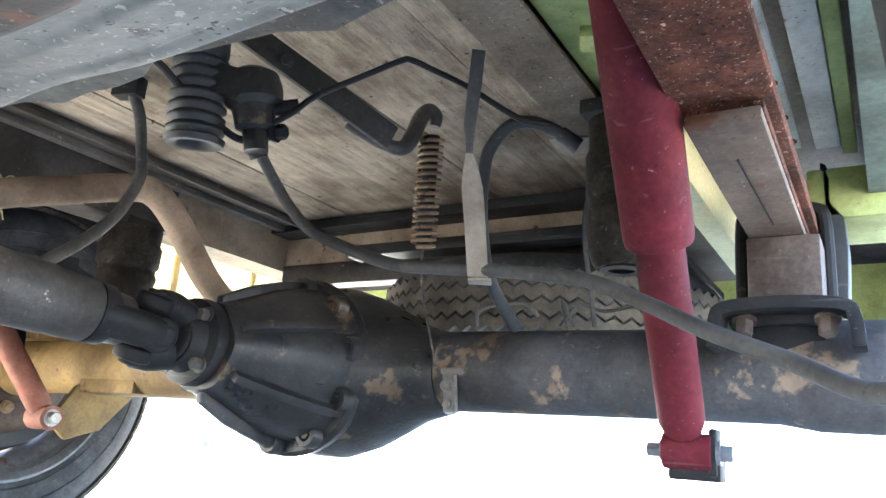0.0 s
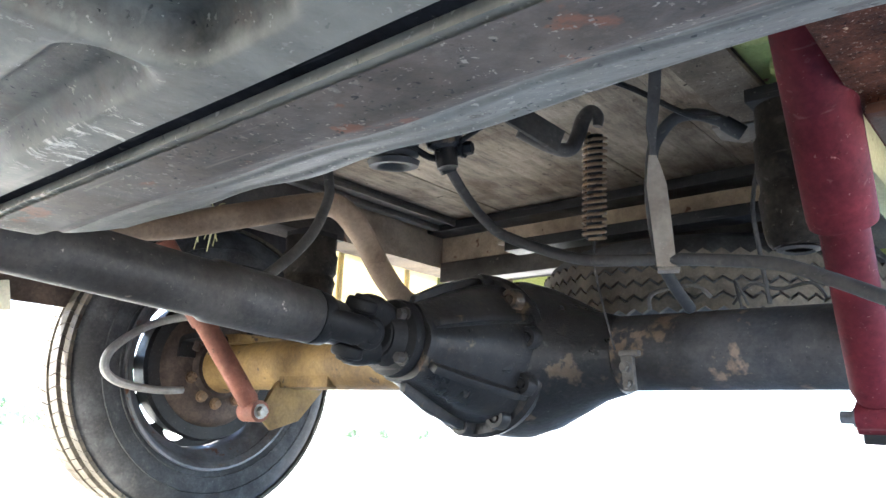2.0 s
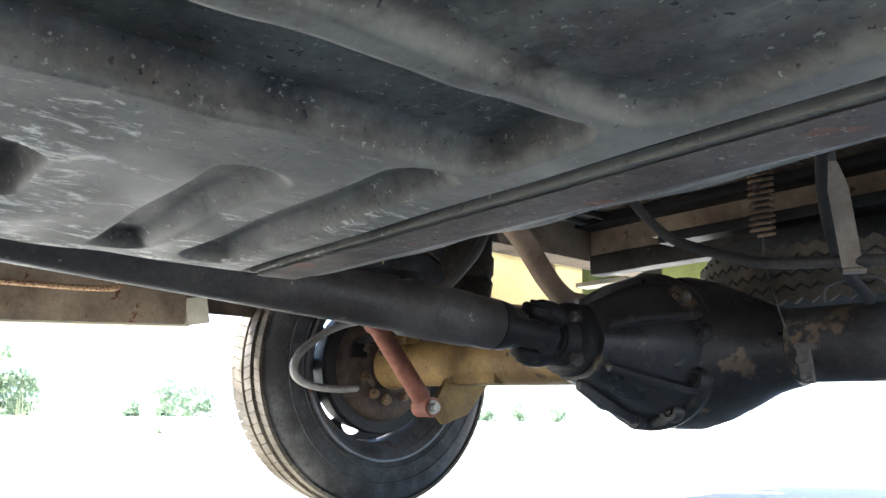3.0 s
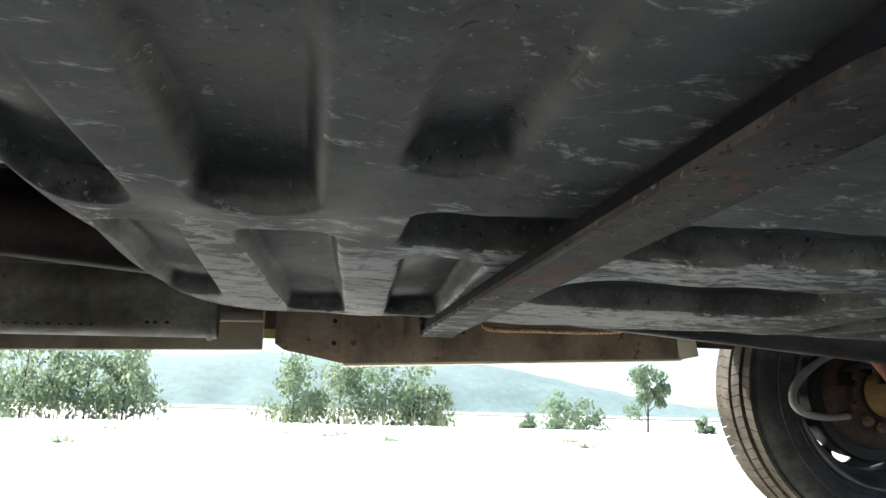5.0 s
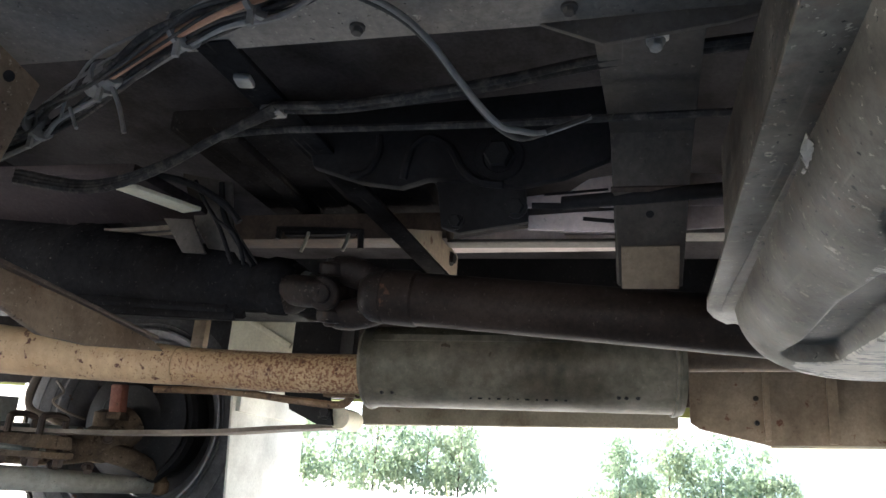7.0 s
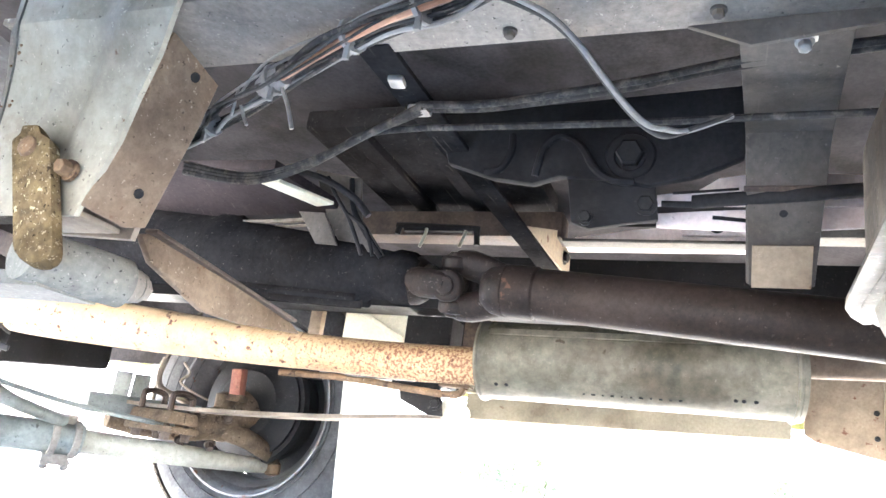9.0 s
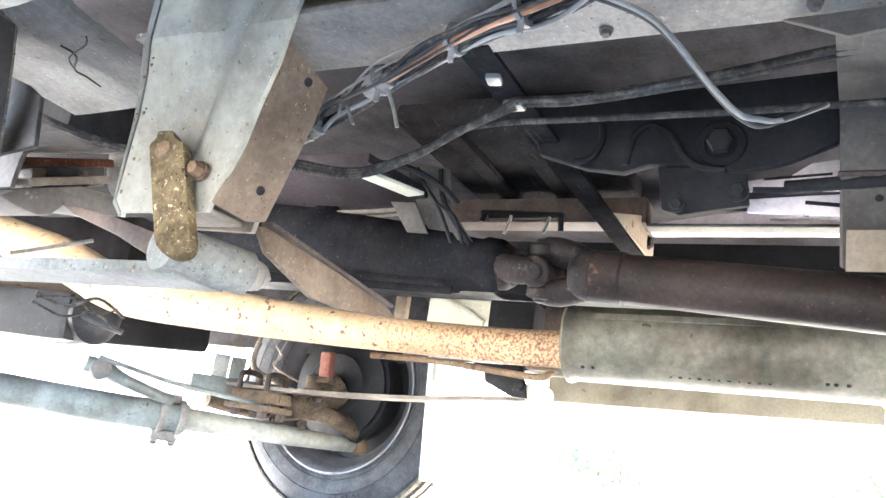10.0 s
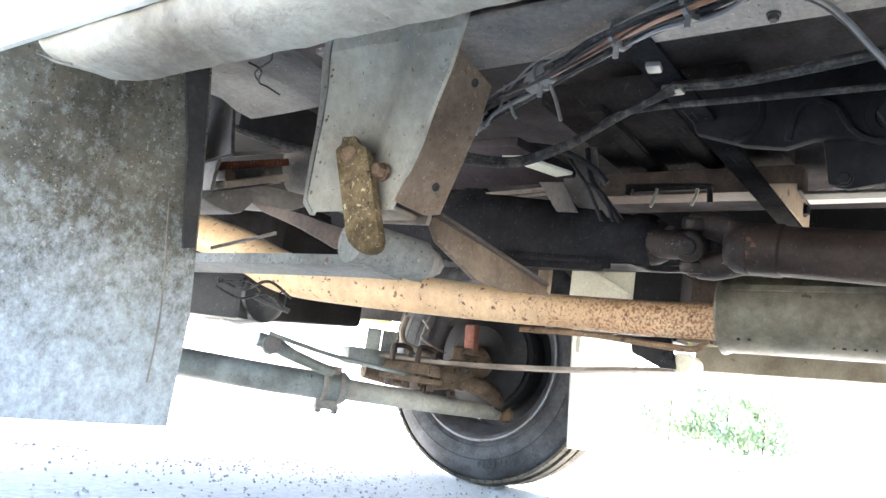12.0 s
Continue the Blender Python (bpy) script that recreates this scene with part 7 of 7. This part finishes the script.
for i in range(nx_ + 1):
    for j in range(ny_ + 1):
        xx, yy = 0.36 + 0.44 * i / nx_, -1.70 + 0.27 * j / ny_
        zz_ = 0.556 + 0.01 * noise.noise((xx * 9, yy * 9, 0.5)) + (0.02 if yy < -1.53 else 0.0) + 0.03 * max(0, 0.5 - abs(xx - 0.62) * 8)
        verts.append((xx, yy, zz_))
g.add(verts, [(i * (ny_ + 1) + j, i * (ny_ + 1) + j + 1, (i + 1) * (ny_ + 1) + j + 1, (i + 1) * (ny_ + 1) + j) for i in range(nx_) for j in range(ny_)])
part("pressing", g, M_BODYGREY, bf, angle=30)
part("seam", Shape().tube([(0.53, -1.52, 0.566), (0.535, -1.50, 0.563), (0.525, -1.48, 0.561), (0.53, -1.45, 0.560)], 0.003, 6), M_DARK, bf)
part("crack", Shape().mark().tube([(0.53, -1.498, 0.552), (0.512, -1.498, 0.551), (0.49, -1.527, 0.551), (0.475, -1.528, 0.551), (0.454, -1.531, 0.551)], 0.0011, 5).mark().tube([(0.49, -1.527, 0.551), (0.511, -1.509, 0.551), (0.526, -1.467, 0.551), (0.538, -1.451, 0.551)], 0.0009, 5), M_BLACK, bf, "dark crack in the floor pressing")
part("inner_upright", Shape().prism([(0.512, -1.60, 0.540), (0.512, -1.560, 0.525), (0.512, -1.535, 0.510), (0.512, -1.520, 0.455), (0.512, -1.60, 0.445)], (-0.006, 0, 0)), M_PROPDARK, bf, bevel=0.002)
part("conduit", Shape().tube([(0.50, -1.66, 0.535), (0.44, -1.60, 0.515), (0.38, -1.56, 0.512), (0.33, -1.5, 0.515)], 0.005, 8), M_WIRE, bf)

sl = thing("sill", "cream sill coated with rough lumpy underseal", "sill", at=(0.78, -1.1, 0.4))
vs, n = [], 60
prof_ = [(0.7545, 0.4015), (0.760, 0.3985), (0.775, 0.398), (0.790, 0.3985), (0.800, 0.402), (0.8045, 0.411), (0.8045, 0.43), (0.7545, 0.43)]
ringsl = []
for i in range(n + 1):
    y = -1.335 + 0.54 * i / n
    end = max(0, 1 - i / 6)
    cut = 0.030 * end ** 2
    ringsl.append([(px + 0.0022 * noise.noise((px * 60, y * 60, k)) + (cut if px < 0.78 else 0), y, pz + 0.0022 * noise.noise((y * 70, k * 3.1, 7)) + (0.006 * end ** 2 if pz < 0.41 else 0)) for k, (px, pz) in enumerate(prof_)])
part("skin", Shape().rings(ringsl), M_SILL, sl, angle=60)

mf = thing("mud_flap", "weathered grey rubber mud flap behind the front wheel", "mud flap", group="mud flaps", at=(0.65, -1.545, 0.155))
g = Shape()
ringsf = []
for i in range(19):
    u = i / 18
    z = 0.157 + 0.42 * u
    xl = 0.505 + 0.075 * max(0.0, u - 0.27) ** 1.1
    yy = -1.54 - 0.004 * math.sin(u * 5)
    row = []
    for k in range(13):
        v = k / 12
        row.append((xl + (0.93 - xl) * v, yy + 0.006 * math.sin(v * 4 + u * 2), z))
    ringsf.append(row + [(p[0], p[1] - 0.004, p[2]) for p in reversed(row)])
g.rings(ringsf)
part("sheet", g, M_FLAPLIT, mf, angle=60)
part("edge_strip", Shape().tube([(0.544, -1.5335, 0.20), (0.546, -1.5345, 0.28), (0.569, -1.5365, 0.42), (0.598, -1.533, 0.56)], 0.0010, 6), M_GALVB, mf)
part("edge_fold", Shape().prism([(0.582, -1.5305, 0.560), (0.582, -1.5305, 0.519), (0.562, -1.5305, 0.452), (0.540, -1.5305, 0.341), (0.526, -1.5305, 0.345), (0.535, -1.5305, 0.418), (0.553, -1.5305, 0.528), (0.560, -1.5305, 0.560)], (0, 0.003, 0)), M_HOSE, mf, "dark folded edge of the flap")
part("side_return", Shape().prism([(0.527, -1.549, 0.40), (0.562, -1.549, 0.57), (0.548, -1.60, 0.57), (0.524, -1.60, 0.45)], (-0.004, 0, 0)), M_FLAP, mf)
mf2 = thing("mud_flap", "pale grey sunlit mud flap behind the far front wheel", "mud flap", group="mud flaps", at=(-0.83, -1.65, 0.15))
part("sheet", Shape().prism([(-0.615, -1.632, 0.45), (-0.66, -1.632, 0.15), (-1.03, -1.632, 0.14), (-1.0, -1.632, 0.45)], (0, -0.006, 0)), M_OUTER, mf2, bevel=0.002)
part("upper_bracket", Shape().box((-0.82, -1.628, 0.42), (0.36, 0.012, 0.09)), M_OUTER, mf2, bevel=0.002)

# ---- front axle, steering and far front spring ----
fa = thing("track_rod", "grey-green steering track rod with a clamped end", "track rod", at=(-0.4, -2.15, 0.2))
part("tube", Shape().tube([(0.62, -2.83, 0.262), (-0.055, -2.315, 0.214), (-0.345, -2.135, 0.208), (-0.385, -2.11, 0.207)], 0.033, 20, 2), M_GREYROD, fa)
part("rod", Shape().tube([(-0.38, -2.113, 0.207), (-0.60, -2.03, 0.203), (-0.76, -1.972, 0.200), (-0.84, -1.944, 0.199)], [0.026, 0.025, 0.021, 0.018], 18, 3), M_GALV, fa, "pale worn inner rod")
part("ball_joint", Shape().lathe((-0.87, -1.935, 0.178), (0, 0, 1), [(0, 0.012), (0.006, 0.022), (0.03, 0.022), (0.04, 0.014), (0.07, 0.012)], 20), M_CASTING, fa)
cl = Shape()
for c0 in (Vector((-0.335, -2.14, 0.208)), Vector((-0.372, -2.118, 0.208))):
    cl.lathe(c0, (-0.85, 0.52, 0), [(-0.007, 0.040), (0.007, 0.040)], 20)
cl.box((-0.345, -2.13, 0.248), (0.05, 0.02, 0.02), (0, 0, -30)).box((-0.345, -2.13, 0.165), (0.055, 0.02, 0.022), (0, 0, -30))
cl.bolt((-0.33, -2.14, 0.158), (0.3, 0.5, -0.8), 0.009, 0.012).bolt((-0.365, -2.12, 0.158), (0.3, 0.5, -0.8), 0.009, 0.012)
part("clamp", cl, M_RAIL, fa, "dark clamp with two bolts", bevel=0.002)
st2 = thing("drop_link", "dark steering drop arm and drag link", "steering arm", at=(-0.2, -2.1, 0.26))
part("arm", Shape().tube([(-0.115, -2.15, 0.290), (-0.150, -2.13, 0.283), (-0.185, -2.10, 0.266), (-0.26, -2.09, 0.250), (-0.33, -2.12, 0.244)], [0.017, 0.018, 0.014, 0.013, 0.014], 12), M_GREYROD, st2)
part("boss", Shape().lathe((-0.135, -2.125, 0.280), (0.5, 0.8, 0.1), [(-0.012, 0.02), (0.016, 0.02), (0.018, 0.008)], 20), M_PLATE, st2)
part("drag_link", Shape().tube([(-0.12, -2.12, 0.305), (-0.25, -2.05, 0.280), (-0.40, -2.0, 0.268), (-0.50, -1.975, 0.264)], 0.0055, 10), M_GREYROD, st2)
fl2 = thing("front_leaf_spring", "thin dusty leaf spring of the far front wheel", "leaf spring", group="front leaf springs", at=(-0.5, -1.7, 0.3))
part("leaf", Shape().ribbon([(-0.505, -1.325, 0.347), (-0.503, -1.45, 0.336), (-0.50, -1.586, 0.322), (-0.50, -1.80, 0.309), (-0.50, -2.0, 0.303), (-0.50, -2.2, 0.305)], (1, 0, 0), 0.058, 0.008), M_GALVB, fl2)
part("eye", Shape().rod((-0.545, -1.323, 0.360), (-0.465, -1.323, 0.360), 0.020, 24), M_CREAM, fl2, "pale rolled eye")
part("shackle", Shape().prism([(-0.462, -1.43, 0.415), (-0.462, -1.42, 0.37), (-0.462, -1.36, 0.345), (-0.462, -1.33, 0.345), (-0.462, -1.345, 0.415)], (0.008, 0, 0)).bolt((-0.454, -1.345, 0.368), (1, 0, 0), 0.010, 0.008), M_DARK, fl2, "dark shackle plate", bevel=0.002)
part("hanger", Shape().box((-0.50, -1.385, 0.47), (0.07, 0.10, 0.14)), M_DARK, fl2, bevel=0.004)
kn = thing("steering_knuckle", "rusty brown steering knuckle and spring clamps at the front wheel", "steering knuckle", at=(-0.66, -2.0, 0.25))
part("casting", Shape().tube([(-0.46, -2.13, 0.262), (-0.54, -2.09, 0.262), (-0.62, -2.05, 0.268), (-0.70, -2.01, 0.290), (-0.78, -1.99, 0.335)], [0.020, 0.030, 0.034, 0.040, 0.052], 16), M_KNUCKLE, kn)
part("steering_lever", Shape().tube([(-0.70, -2.02, 0.275), (-0.74, -1.95, 0.262), (-0.80, -1.93, 0.240), (-0.85, -1.935, 0.222)], [0.022, 0.024, 0.022, 0.018], 12), M_KNUCKLE, kn, "cast lever to the track rod")
part("kingpin", Shape().lathe((-0.715, -2.005, 0.245), (0.05, 0, 1), [(0, 0.012), (0.004, 0.024), (0.028, 0.026), (0.034, 0.019), (0.075, 0.020), (0.085, 0.027), (0.115, 0.027), (0.122, 0.012)], 20), M_KNUCKLE, kn, "brown kingpin boss")
ub = Shape()
for y in (-2.045, -1.965):
    ub.mark().tube([(-0.535, y, 0.238), (-0.535, y, 0.318), (-0.530, y, 0.332), (-0.50, y, 0.336), (-0.470, y, 0.332), (-0.465, y, 0.318), (-0.465, y, 0.238)], 0.007, 8, 4)
part("u_bolt", ub, M_BROWNDARK, kn)
part("clamp_plate", Shape().box((-0.50, -2.005, 0.256), (0.105, 0.125, 0.014), (0, 0, 4)), M_KNUCKLE, kn, bevel=0.004)
part("spring_seat", Shape().prism([(-0.555, -2.06, 0.268), (-0.445, -2.06, 0.268), (-0.455, -2.06, 0.296), (-0.545, -2.06, 0.296)], (0, 0.11, 0)), M_KNUCKLE, kn, bevel=0.006)
nb = Shape()
for x in (-0.535, -0.465):
    for y in (-2.045, -1.965):
        nb.bolt((x, y, 0.248), (0, 0, -1), 0.011, 0.014)
for x, y, z in ((-0.64, -2.015, 0.305), (-0.60, -2.03, 0.236), (-0.69, -1.975, 0.300), (-0.655, -1.985, 0.236)):
    nb.bolt((x, y, z), (0.4, 0.5, 0.5 if z > 0.27 else -0.7), 0.010, 0.014)
part("nut", nb, M_BROWNDARK, kn)
part("red_buffer", Shape().box((-0.70, -1.972, 0.392), (0.028, 0.032, 0.070), (0, 8, 0)), M_ORANGE, kn, "faded red buffer block", bevel=0.006)
part("buffer_foot", Shape().prism([(-0.685, -1.99, 0.345), (-0.725, -1.99, 0.345), (-0.715, -1.99, 0.362), (-0.69, -1.99, 0.362)], (0, 0.04, 0)), M_KNUCKLE, kn, bevel=0.003)
part("brake_hose", Shape().tube([(-0.60, -2.125, 0.425), (-0.600, -2.135, 0.385), (-0.605, -2.125, 0.352), (-0.63, -2.09, 0.335), (-0.655, -2.06, 0.318), (-0.66, -2.05, 0.300)], 0.008, 10), M_GALVB, kn, "pale brake hose")
part("brake_pipe", Shape().tube([(-0.62, -2.085, 0.42), (-0.625, -2.065, 0.395), (-0.61, -2.075, 0.372), (-0.63, -2.05, 0.352), (-0.67, -2.03, 0.34)], 0.0032, 6), M_GALVB, kn, "thin bent brake pipe")
part("axle_end", Shape().bar((-0.40, -2.15, 0.292), (-0.70, -2.03, 0.300), 0.05, 0.045), M_GREYROD, kn, bevel=0.010)
part("bracket", Shape().mark().box((-0.531, -2.120, 0.335), (0.006, 0.040, 0.075), (0, 0, 20)).mark().box((-0.489, -2.137, 0.335), (0.006, 0.040, 0.075), (0, 0, 20)).mark().box((-0.510, -2.128, 0.302), (0.044, 0.042, 0.006), (0, 0, 20)), M_GREYROD, kn, "grey-green channel bracket", bevel=0.002)

en = thing("engine_sump", "black oily engine sump with a grey casting behind", "engine", at=(0.1, -2.1, 0.28))
part("sump", Shape().lathe((-0.10, -2.75, 0.385), (0, 1, 0), [(0, 0.07), (0.3, 0.075), (0.56, 0.073), (0.62, 0.060), (0.64, 0.03)], 32), M_DIFF, en)
part("block", Shape().box((0.03, -2.2, 0.70), (0.42, 0.62, 0.16)), M_BLACK, en, "dark engine block", bevel=0.01)
part("casting", Shape().box((-0.25, -2.35, 0.395), (0.5, 0.35, 0.10), (0, 6, 10)), M_DARK, en, "dark oily casting", bevel=0.02)
part("hose", Shape().mark().tube([(-0.03, -2.30, 0.42), (-0.05, -2.2, 0.40), (-0.06, -2.12, 0.375), (-0.10, -2.05, 0.355)], 0.006, 8).mark().tube([(-0.02, -2.34, 0.40), (-0.04, -2.22, 0.38), (-0.08, -2.10, 0.362)], 0.005, 8), M_RUBBER, en)

part("wire", Shape().mark().tube([(0.135, -2.0, 0.38), (0.072, -2.0, 0.371), (0.021, -1.99, 0.397), (-0.061, -2.01, 0.378)], 0.003, 6).mark().tube([(0.138, -2.0, 0.365), (0.081, -1.99, 0.352), (0.015, -2.0, 0.373), (-0.035, -2.0, 0.354)], 0.0025, 6).mark().tube([(0.140, -1.99, 0.372), (0.060, -2.0, 0.388), (0.0, -2.01, 0.368), (-0.05, -2.02, 0.392)], 0.002, 6), M_WIRE, en, "loose dusty wire")
